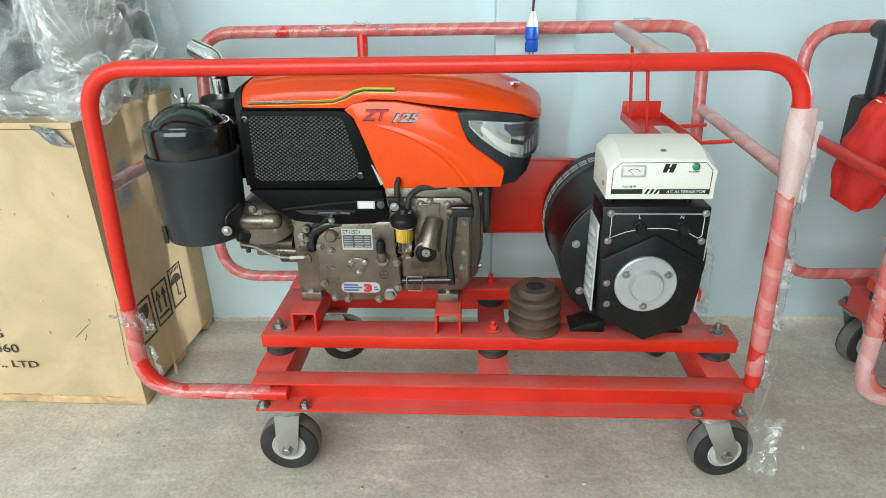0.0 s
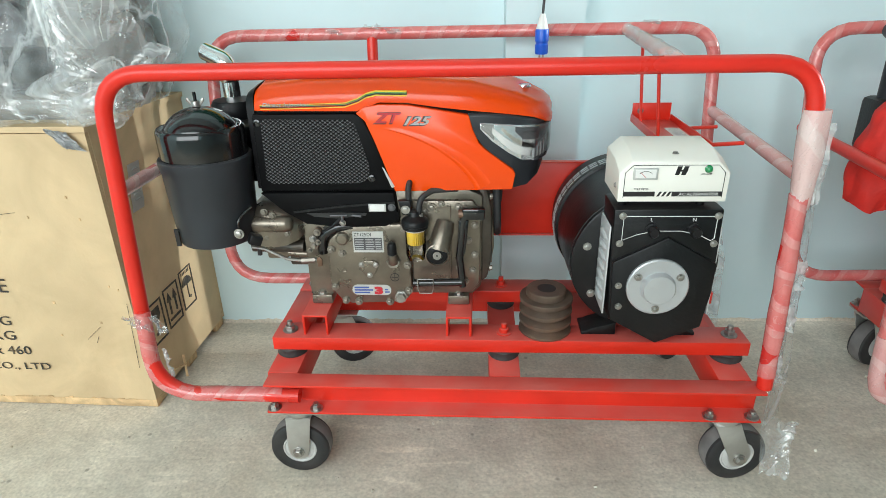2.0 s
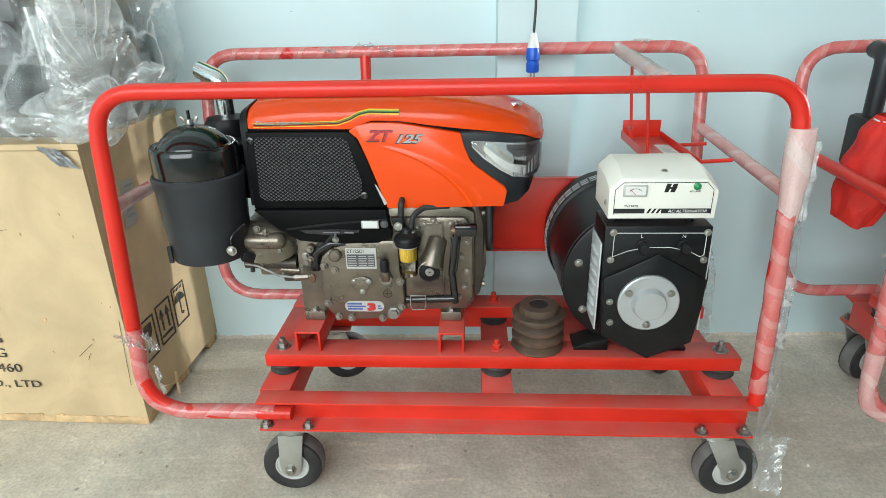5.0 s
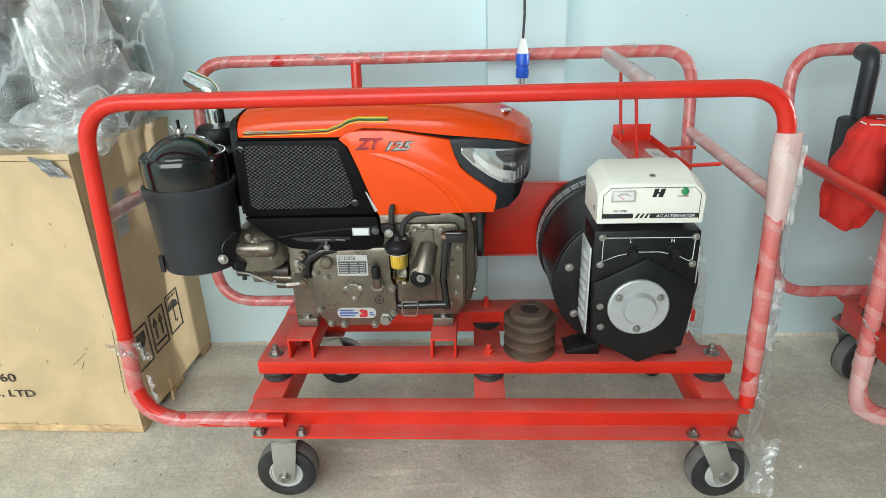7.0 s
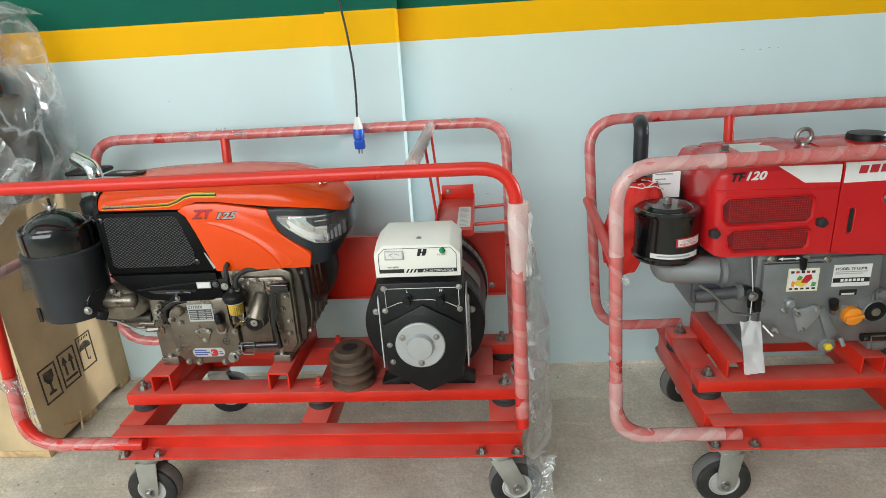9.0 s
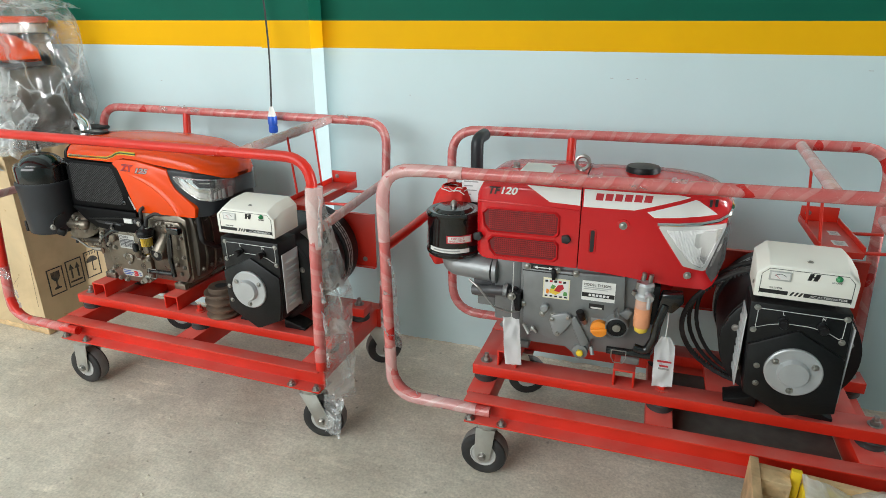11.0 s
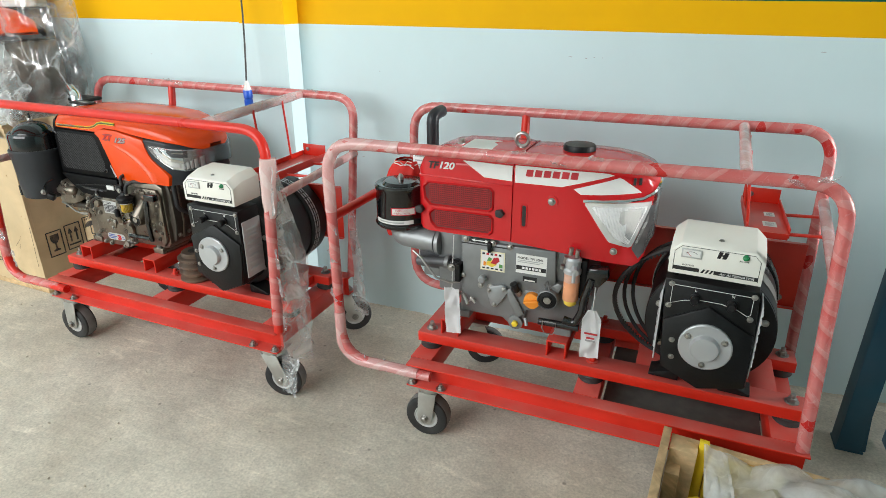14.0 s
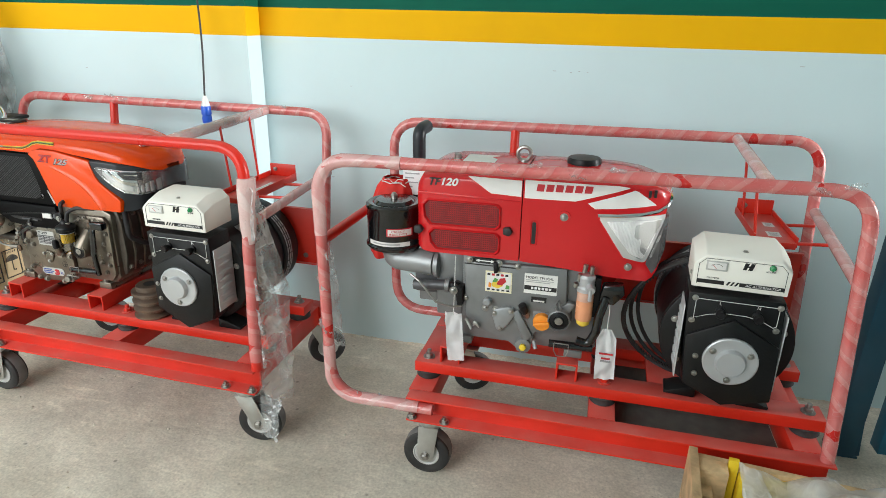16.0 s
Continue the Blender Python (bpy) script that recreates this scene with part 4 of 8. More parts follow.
    slips = ((0.338, 0.285, 0.030, 0.036, 4), (0.346, 0.365, 0.024, 0.032, 4)) if wrapped_front else ((0.350, 0.225, 0.032, 0.167, 15),)
    for x, y, w, d, n in slips:
        tl = part("tray_label", box(x, x + w, y, y + d, 0.6512, 0.6516), PAPER, tray, "white printed label")
        for i in range(n):
            q = y + 0.005 + (d - 0.010) * i / n
            part("label_line", box(x + 0.005, x + w - 0.005 - 0.005 * (i % 3 == 1), q, q + 0.0032, 0.6517, 0.6519), GREY_PRINT, tl)
    part("tray_screw", bolt((0.318, 0.4795, 0.672), "-y", 0.005, 0.005), STEEL, tray)
    for y in (0.262, 0.405):
        k = (y - yf) / (yb - yf)
        part("hanger_rod", rod((0.302, y, 0.655), (xc + 0.012 * k + 0.012, y, zt + (zb - zt) * k), 0.0034, 10), RED, tray)
    for y in (0.258, 0.405):
        part("tray_arm", rod((0.389, y, 0.646), (0.470, y, 0.650), 0.0042, 10), RED, tray)
    # casters
    caster(c, (-0.430, 0.040), 181, 0.008, low[0])
    caster(c, (0.434, 0.044), 8, 0.036, low[1])
    caster(c, (-0.432, 0.440), 20, 0.030, low[0])
    caster(c, (0.436, 0.462), 38, 0.036, low[1])
    return c


cart1 = cart(CART1, "red welded pipe cart on four casters, partly film-wrapped", (-0.704, -0.717), (0.482, 0.488), 0.8285, False, 0.531, 0.850, 0.266, -0.706, 0.482, 0.056, (-0.010, -0.010), (-0.716, 0.246))
cart2 = cart(CART2, "red welded pipe cart wound all over in dusty film", (-0.708, -0.695), (0.445, 0.472), 0.8245, True, 0.507, 0.845, 0.262, -0.682, 0.482, 0.032, (-0.0098, -0.0225), (-0.662, 0.256))

# film wound on part of the front hoop of the first cart
p = bend([(-0.452, 0.014, 0.2002), (-0.717, 0.014, 0.200), (-0.7131, 0.0265, 0.385)], [0.10])
part("film_wrap", tube(p, RP + 0.0012, 20, wobble=0.0022), WRAP, cart1, "dusty plastic film wound on the bent pipe")
part("film_wrap", tube([(0.4877, 0.0197, 0.262), (0.4842, 0.0436, 0.615)], RP + 0.0016, 20, wobble=0.0022), WRAP, cart1, "torn plastic film wound on the upright pipe")
sl = tube([(0.4846, 0.0420, 0.590), (0.4840, 0.0450, 0.635), (0.4835, 0.0480, 0.680), (0.4831, 0.0505, 0.720), (0.4828, 0.0530, 0.756)], 0.0190, 28, wobble=0.004)
for v in sl.verts:
    f = 0.80 + 0.30 * min(1.0, max(0.0, (v.co.z - 0.59) / 0.06)) + 0.08 * max(0.0, (v.co.z - 0.70) / 0.056)
    v.co.x, v.co.y = 0.487 + (v.co.x - 0.4837) * f, 0.047 + (v.co.y - 0.047) * f
part("film_sleeve", sl, SLEEVE, cart1, "thick cloudy film sleeve round the pipe")

p = bend([(-0.455, 0.012, 0.2002), (-0.695, 0.014, 0.200), (-0.6977, 0.0177, 0.345)], [0.10])
part("film_wrap", tube(p, RP + 0.0014, 20, wobble=0.0026), WRAP_PALE, cart2, "thick pale film wound on the bent pipe")
p = bend([(-0.7030, 0.0250, 0.64), (-0.708, 0.032, 0.8245), (-0.50, 0.0367, 0.8245)], [0.085])
part("film_wrap", tube(p, RP + 0.0010, 20, wobble=0.0020), WRAP_PALE, cart2, "thick pale film wound on the bent pipe")


def rag(p0, p1, w0, w1, outward, seed, sag=0.01, nu=18, nv=7):
    """A loose ragged strip of film between two points."""
    p0, p1, outward = Vector(p0), Vector(p1), Vector(outward)

    def fn(u, v):
        w = w0 + (w1 - w0) * u
        w *= 1 + 0.35 * n3(u * 6, seed, 2)
        q = p0.lerp(p1, u) + outward * (w * v)
        q += Vector((0.5 * n3(u * 5, v * 3, seed), n3(u * 4 + 9, v * 4, seed), 0.4 * n3(u * 6, v * 5, seed + 7))) * (sag * (0.35 + v))
        return q
    return sheet(fn, nu, nv)


def hung(p0, p1, w0, w1, outward, seed, depth=0.010):
    """A flat crumpled sheet of stiff film that hangs from p0 to p1."""
    p0, p1, outward = Vector(p0), Vector(p1), Vector(outward).normalized()
    off = outward.cross(Vector((0, 0, 1)))

    def fn(u, v):
        w = (w0 + (w1 - w0) * min(1, u * 2.2)) * (1 + 0.07 * n3(u * 7, seed, 2) + 0.04 * n3(u * 23, seed, 5))
        q = p0.lerp(p1, u) + outward * (w * v)
        d = depth * (0.9 * n3(u * 3, v * 1.5, seed) * v + 0.9 * (crease(u * 9, v * 2.2, seed) - 0.35) + 0.35 * (crease(u * 24, v * 5, seed + 3) - 0.3))
        return q + off * d * (0.2 + v) + Vector((0, 0, 0.010 * n3(v * 4, u * 3, seed + 1)))
    return sheet(fn, 80, 22)


part("hanging_film", hung((0.488, 0.044, 0.735), (0.496, 0.008, 0.130), 0.026, 0.094, (0.72, 0.70, 0), 3.1, 0.009), FILM_HUNG, cart1, "loose clear film hanging beside the upright")
part("hanging_film", rag((0.492, 0.046, 0.60), (0.520, 0.075, 0.17), 0.012, 0.040, (0.9, 0.55, 0), 5.7, 0.022, 30, 8), FILM, cart1, "loose clear film hanging beside the upright")
part("hanging_film", hung((0.494, 0.012, 0.165), (0.502, -0.012, 0.045), 0.07, 0.055, (1, -0.1, 0), 8.2, 0.010), FILM_HUNG, cart1, "torn film end over the caster")
part("hanging_film", hung((0.484, 0.450, 0.50), (0.500, 0.430, 0.10), 0.02, 0.060, (1, -0.3, 0), 12.2, 0.012), FILM_HUNG, cart1, "loose clear film behind the upright")
part("film_flap", rag((0.488, 0.042, 0.735), (0.494, 0.034, 0.60), 0.024, 0.016, (1, -0.2, 0.1), 21.0, 0.010, 12, 5), FILM_MILKY, cart1)
part("film_flap", rag((-0.705, 0.012, 0.372), (-0.690, 0.012, 0.345), 0.035, 0.03, (-0.9, -0.3, 0.5), 4.4, 0.016, 8, 6), FILM, cart1)
part("film_flap", rag((-0.690, 0.005, 0.385), (-0.672, 0.005, 0.345), 0.022, 0.03, (0.8, -0.5, 0.5), 6.4, 0.016, 8, 6), FILM, cart1)
part("film_sleeve", tube([(0.2670, 0.10, 0.8312), (0.2706, 0.2, 0.8356), (0.2770, 0.48, 0.8478)], 0.0146, 16, wobble=0.0022), FILM, cart1, "crinkled clear film on the cross pipe")
for i, (x, z) in enumerate(((0.4865, 0.30), (0.486, 0.42), (0.4855, 0.50), (-0.705, 0.30))):
    part("film_flap", rag((x + 0.012, 0.028, z), (x + 0.016, 0.026, z - 0.06), 0.014, 0.02, (0.8, -0.4, 0.2 - 0.4 * (i % 2)), 60 + i * 2.7, 0.012, 10, 5), FILM_MILKY, cart1)
for i, x in enumerate((-0.28, -0.22, -0.13, -0.05, 0.33, 0.38, -0.6)):
    part("film_flap", rag((x, 0.036 + 0.012 * x, 0.836 - 0.003 * (i % 3)), (x + 0.03, 0.040 + 0.012 * x, 0.830), 0.012, 0.02, (0.3, -0.5, 0.8 if i % 2 else -0.7), i * 3.3, 0.012, 8, 5), FILM, cart2)
for i, (x, z) in enumerate(((-0.705, 0.52), (-0.703, 0.60), (-0.698, 0.40), (-0.62, 0.205), (-0.55, 0.204))):
    part("film_flap", rag((x - 0.010, 0.020 + 0.02 * (z > 0.5), z + 0.012), (x + 0.016, 0.014, z - 0.022), 0.016, 0.022, (0.5 if i % 2 else -0.6, -0.6, 0.3), 80 + i * 2.1, 0.014, 10, 6), FILM_MILKY, cart2)
for i, x in enumerate((-0.42, -0.33, -0.28, 0.31)):
    part("film_flap", rag((x, 0.518, 0.863), (x + 0.04, 0.518, 0.859), 0.012, 0.016, (0.2, -0.6, 0.6 if i % 2 else -0.7), 40 + i * 3.3, 0.012, 8, 5), FILM, cart1)

# ---- alternator ----


def alternator(frame_m, hx, off=0.0):
    """off moves the shaft line sideways against the upper housing."""
    a = thing("alternator", (hx, 0.2, 0.287), "black alternator head with cream meter box on top", "alternator", "alternators", frame_m)
    cz, cx = 0.442, hx + off
    part("stator_drum", lathe([(0.13, 0.118), (0.143, 0.124), (0.146, 0.300), (0.144, 0.31)], (cx, 0, cz), "y", 56), BLACK_CAST, a, "black cylindrical stator body")
    part("end_flange", lathe([(0.138, 0.110), (0.142, 0.112), (0.142, 0.130), (0.138, 0.132)], (cx, 0, cz), "y", 56), BLACK_CAST, a)
    b = lathe([(0.140, 0.31), (0.150, 0.314), (0.152, 0.330), (0.148, 0.395), (0.12, 0.405), (0.04, 0.408)], (cx, 0, cz), "y", 56)
    cover = part("fan_cover", b, BLACK_CAST, a)
    for k in range(3):
        y = 0.324 + 0.011 * k
        for i in range(44):
            w0, w1 = 2 * math.pi * i / 44, 2 * math.pi * (i + 0.82) / 44
            if k == 0 and i == 0:
                slit = bmesh.new()
            pts = [(cx + 0.1527 * math.cos(w), y, cz + 0.1527 * math.sin(w)) for w in (w0, w1)]
            pts2 = [(cx + 0.1527 * math.cos(w), y + 0.0035, cz + 0.1527 * math.sin(w)) for w in (w0, w1)]
            inn = [(cx + 0.149 * math.cos(w), y + d, cz + 0.149 * math.sin(w)) for d in (0, 0.0035) for w in (w0, w1)]
            vs = [slit.verts.new(q) for q in (*pts, *pts2, *inn)]
            for q in ((0, 1, 3, 2), (0, 4, 5, 1), (2, 3, 7, 6), (0, 2, 6, 4), (1, 5, 7, 3)):
                slit.faces.new([vs[j] for j in q])
    part("vent_slit", slit, SILVER, cover, "pale vent slits round the fan cover", kind="stuff")
    for w in (18, 162, 214, 326):
        q = (cx + 0.119 * math.cos(radians(w)), 0.110, cz + 0.119 * math.sin(radians(w)))
        part("flange_bolt", bolt(q, "-y", 0.0058, 0.005), STEEL, a)
    # feet
    for s in (-1, 1):
        prof = [(cx + s * 0.045, 0.287), (cx + s * 0.114, 0.287), (cx + s * 0.114, 0.2945), (cx + s * 0.104, 0.2955), (cx + s * 0.096, 0.300), (cx + s * 0.045, 0.316)]
        part("foot", prism(prof if s > 0 else prof[::-1], 0.095, 0.150, "y"), BLACK_CAST, a, bevel=0.0015)
    # front end bell: a pentagonal housing with side louvres
    k = off / 0.015
    pent = [(hx - 0.080 + 0.007 * k, 0.368), (hx + 0.010 + 0.003 * k, 0.316 + 0.010 * k), (hx + 0.091 + 0.018 * k, 0.354), (hx + 0.101 + 0.006 * k, 0.440), (hx + 0.099, 0.588), (hx - 0.088, 0.588), (hx - 0.085 + 0.004 * k, 0.480)]
    bell = part("end_bell", prism(pent, 0.022, 0.112, "y"), BLACK_CAST, a, "matt black end housing", bevel=0.003)
    ridge = [(hx - 0.084 + 0.004 * k, 0.489), (hx + 0.009, 0.538), (hx + 0.0995 + 0.003 * k, 0.487), (hx + 0.0985 + 0.007 * k, 0.430), (hx + 0.089 + 0.018 * k, 0.357), (hx + 0.010 + 0.003 * k, 0.320 + 0.010 * k), (hx - 0.079 + 0.007 * k, 0.371)]
    part("front_plate", prism(ridge, 0.014, 0.022, "y"), BLACK_CAST, bell, bevel=0.0025)
    for s in (-1, 1):
        xs = hx + (0.1015 + 0.007 * k if s > 0 else -0.0885)
        lou = box(min(xs, xs + s * 0.003), max(xs, xs + s * 0.003), 0.030, 0.108, 0.375, 0.552)
        sheet_p = part("louvre_plate", lou, LOUVRE_GREY, bell, "pale louvred side plate", bevel=0.0008)
        for i in range(7):
            z = 0.398 + 0.021 * i
            lb = lathe([(0.0005, -0.030), (0.0040, -0.022), (0.0055, 0), (0.0040, 0.022), (0.0005, 0.030)], (xs + s * 0.003, 0.07, z), "y", 12)
            part("louvre", lb, LOUVRE_GREY, bell)
    part("bearing_cap", lathe([(0.050, 0.014), (0.0555, 0.013), (0.0555, 0.008), (0.053, 0.006), (0.0315, 0.0055), (0.0295, -0.003), (0.0275, -0.006), (0.024, -0.0065), (0.004, -0.0062)], (cx - 0.001, 0, 0.443), "y", 48), SILVER, bell, "round silver bearing cap")
    for w in (30, 150, 270):
        part("cap_screw", bolt((cx - 0.001 + 0.043 * math.cos(radians(w)), 0.0058, 0.443 + 0.043 * math.sin(radians(w))), "-y", 0.0052, 0.004), STEEL, bell)
    for dx, z in ((-0.073, 0.5765), (0.090, 0.5765), (-0.074, 0.524), (0.090, 0.524), (-0.070 + off, 0.443), (-0.066 + off, 0.400)):
        part("case_screw", bolt((hx + dx, 0.0215 if z > 0.5 else 0.0135, z), "-y", 0.0046, 0.004), STEEL, bell)
    # thin white outline round the terminals
    line = [(-0.071, 0.572), (-0.071, 0.530), (-0.045, 0.541), (-0.015, 0.5480), (0.03, 0.5480), (0.062, 0.541), (0.083, 0.530), (0.089, 0.534), (0.089, 0.571), (0.084, 0.5755), (-0.066, 0.5755)]
    pts = [Vector((hx + x, 0.0212, z)) for x, z in line]
    part("terminal_outline", tube(pts + [pts[0]], 0.0007, 6), WHITE_PAINT, bell)
    for dx, ch in ((-0.022, "L"), (0.050, "N")):
        t = lathe([(0.0095, 0.022), (0.0095, 0.017), (0.0055, 0.016), (0.0055, 0.010)], (hx + dx, 0, 0.554), "y", 16)
        lathe([(0.0085, 0.012), (0.0095, 0.009), (0.0095, 0.000), (0.0075, -0.003)], (hx + dx, 0, 0.5525), "y", 16, t)
        part("terminal", t, BLACK_PLASTIC, bell, "black terminal knob")
        letters(ch, 0.009, front(hx + dx - 0.003, 0.0212, 0.5665), WHITE_PAINT, bell)
    # meter box
    x0, x1 = hx - 0.090, hx + 0.092
    for dx in (-0.07, 0.065):
        part("box_foot", rod((hx + dx, 0.05, 0.589), (hx + dx, 0.05, 0.604), 0.008, 12), BLACK_PLASTIC, a)
    bm = bmesh.new()
    ch = 0.020
    secs = []
    for y, zt, inset in ((0.000, 0.676, 0.0), (0.004, 0.679, 0.0), (0.045, 0.692, 0.0), (0.105, 0.695, 0.0), (0.115, 0.693, 0.0)):
        secs.append([bm.verts.new((q, y, z)) for q, z in ((x0, 0.606), (x0 - 0.001, zt - ch), (x0 + ch, zt), (x1 - ch, zt), (x1 + 0.001, zt - ch), (x1, 0.606))])
    for p, q in zip(secs, secs[1:]):
        for i in range(6):
            bm.faces.new((p[i], p[(i + 1) % 6], q[(i + 1) % 6], q[i]))
    bm.faces.new(secs[0])
    bm.faces.new(secs[-1][::-1])
    mb = part("meter_box", bm, CREAM, a, "cream sheet-metal meter box", bevel=0.0015)
    yf = -0.0004
    frame_line = [(x0 + 0.0088, 0.614), (x0 + 0.0088, 0.658), (x0 + 0.0220, 0.671), (x1 - 0.020, 0.671), (x1 - 0.008, 0.658), (x1 - 0.008, 0.614)]
    part("panel_outline", tube([Vector((x, yf, z)) for x, z in frame_line], 0.0006, 6), BLACK_PRINT, mb)
    part("black_band", box(x0 + 0.0088, x0 + 0.0616, yf - 0.0003, 0.0005, 0.616, 0.6245), BLACK_PRINT, mb)
    part("black_band", box(x0 + 0.0902, x1 - 0.008, yf - 0.0003, 0.0005, 0.616, 0.6245), BLACK_PRINT, mb)
    for k in range(3):
        xx = x0 + 0.0649 + 0.008 * k
        part("slash", prism([(xx, 0.616), (xx + 0.004, 0.616), (xx + 0.009, 0.6245), (xx + 0.005, 0.6245)], yf - 0.0003, 0.0005, "y"), BLACK_PRINT, mb)
    letters("AC ALTERNATOR", 0.0072, front(x0 + 0.1012, yf - 0.0006, 0.6177), WHITE_PAINT, mb, width=0.066, shear=0.2)
    letters("VOLT METER", 0.0048, front(x0 + 0.0264, yf, 0.6275), BLACK_PRINT, mb, width=0.024)
    letters("AC LAMP", 0.0042, front(x0 + 0.1342, yf, 0.6540), BLACK_PRINT, mb, width=0.018)
    mt = part("volt_meter", box(x0 + 0.0220, x0 + 0.0627, yf - 0.003, 0.001, 0.6465, 0.6665), LABEL_GREY, mb, "small grey-framed dial meter", bevel=0.0008)
    part("meter_face", box(x0 + 0.0253, x0 + 0.0594, yf - 0.0034, yf - 0.002, 0.6500, 0.6645), PAPER, mt)
    arc = [Vector((x0 + 0.0424 + 0.013 * math.cos(radians(w)), yf - 0.0036, 0.6505 + 0.011 * math.sin(radians(w)))) for w in range(35, 146, 10)]
    part("meter_scale", tube(arc, 0.0005, 5), BLACK_PRINT, mt)
    part("needle", rod((x0 + 0.0424, yf - 0.0037, 0.651), (x0 + 0.0330, yf - 0.0037, 0.660), 0.0004, 5), RED_PRINT, mt)
    # square emblem
    for q in ([(0.083, 0.654), (0.089, 0.654), (0.093, 0.669), (0.086, 0.669)], [(0.092, 0.654), (0.099, 0.654), (0.103, 0.669), (0.096, 0.669)], [(0.087, 0.660), (0.101, 0.660), (0.102, 0.663), (0.088, 0.663)]):
        part("emblem", prism([(x0 + 1.10 * x, z) for x, z in q], yf - 0.0004, 0.0005, "y"), BLACK_PRINT, mb)
    part("pilot_lamp", lathe([(0.0065, 0.0), (0.0065, -0.002), (0.005, -0.003), (0.0046, -0.007), (0.002, -0.009)], (x0 + 0.1452, yf, 0.6645), "y", 18), GREEN_LAMP, mb, "green pilot lamp")
    part("box_screw", bolt((hx + 0.005, 0.024, 0.685), "z", 0.0042, 0.003), STEEL, mb)
    part("box_screw", bolt((x0 - 0.0012, 0.02, 0.63), "-x", 0.0035, 0.0025), STEEL, mb)
    mb.location = (0.004, 0.020, -0.003)
    # rating label on the drum
    lab = bmesh.new()
    g = []
    for i in range(7):
        ww = radians(24 + 6 * i)
        g.append([lab.verts.new((cx + 0.1464 * math.cos(ww), y, cz + 0.1464 * math.sin(ww))) for y in (0.175, 0.235)])
    for p, q in zip(g, g[1:]):
        lab.faces.new((p[0], p[1], q[1], q[0]))
    bmesh.ops.solidify(lab, geom=lab.faces, thickness=0.0006)
    part("rating_label", lab, LABEL_GREY, a, "silver printed rating label")
    return a


alternator(CART1 @ Matrix.Translation((0.003, 0.022, 0)), 0.264)
alternator(CART2 @ Matrix.Translation((0.238, 0.208, 0.290)) @ pose(0, 0, 0, 0, 0, -3.2) @ Matrix.Translation((-0.264, -0.2, -0.287)), 0.264, 0.015)

# ---- loose pulley on the first cart ----
prof = [(0.019, 0.3715), (0.049, 0.3700), (0.0535, 0.3680)]
z = 0.366
prof += [(0.054, z)]
for k in range(3):
    prof += [(0.0535, z - 0.006), (0.042, z - 0.012), (0.042, z - 0.015), (0.0535, z - 0.0235)]
    z -= 0.0235
prof += [(0.054, z - 0.004), (0.050, 0.2875), (0.021, 0.2875)]
pul = thing("pulley", (0.080, 0.135, 0.287), "brown oxidised cast-iron V-belt pulley lying on the cart", "pulley", frame_m=CART1)
part("sheave", lathe(prof, (0.080, 0.135, 0), "z", 48), RUST, pul)
part("bore", prism([(0.080 + 0.019 * math.cos(w * 0.35), 0.135 + 0.019 * math.sin(w * 0.35)) for w in range(18)], 0.3842, 0.3846, "z"), BLACK_PRINT, pul, "dark keyed bore")
part("boss", lathe([(0.0405, 0.3690), (0.0400, 0.3830), (0.0380, 0.3850), (0.0195, 0.3850), (0.0185, 0.3835)], (0.080, 0.135, 0), "z", 40), RUST, pul)

# ---- orange diesel engine ----
E1_FRAME = CART1 @ Matrix.Translation((0.0, 0.032, 0.0))
e1 = thing("diesel_engine", (-0.26, 0.26, 0.334), "orange-hooded diesel engine with champagne crankcase, on the cart", "engine", frame_m=E1_FRAME)
hood = part("hood", loft([(-0.480, 0.128, 0.392, 0.744, 0.792), (-0.464, 0.124, 0.396, 0.7435, 0.803), (-0.38, 0.122, 0.398, 0.743, 0.810), (-0.284, 0.121, 0.399, 0.742, 0.811),
                          (-0.264, 0.121, 0.399, 0.750, 0.811), (-0.241, 0.121, 0.399, 0.7575, 0.811), (-0.19, 0.121, 0.399, 0.756, 0.810), (-0.13, 0.122, 0.398, 0.747, 0.806),
                          (-0.073, 0.124, 0.396, 0.740, 0.802), (-0.03, 0.129, 0.391, 0.735, 0.792), (0.01, 0.138, 0.382, 0.729, 0.780), (0.045, 0.155, 0.365, 0.721, 0.767),
                          (0.070, 0.182, 0.338, 0.713, 0.754), (0.084, 0.212, 0.308, 0.711, 0.742), (0.089, 0.235, 0.285, 0.714, 0.730)], 0.034, 0.012), ORANGE, e1, "glossy orange hood", deg=50)
vent = part("hood_vent", prism([(-0.505, 0.215), (-0.450, 0.205), (-0.408, 0.220), (-0.416, 0.250), (-0.485, 0.265), (-0.505, 0.25)], 0.8060, 0.8115, "z"), BLACK_PLASTIC, hood, "thin black vent moulding", bevel=0.0015)
part("vent_slot", prism([(-0.480, 0.225), (-0.436, 0.220), (-0.431, 0.236), (-0.470, 0.240)], 0.8112, 0.8119, "z"), LABEL_GREY, vent)
part("hood_badge", lathe([(0.013, 0.0), (0.012, 0.004), (0.004, 0.005)], (0.030, 0.215, 0.768), "z", 20), CHROME, hood, "small chrome badge")
part("rear_cowl", loft([(-0.504, 0.15, 0.38, 0.60, 0.755), (-0.496, 0.13, 0.39, 0.59, 0.783), (-0.481, 0.128, 0.392, 0.59, 0.791)], 0.03, 0.008), BLACK_PLASTIC, e1, "black end cowl")
part("inner_body", box(-0.480, -0.03, 0.132, 0.39, 0.586, 0.748), PANEL_BLACK, e1)
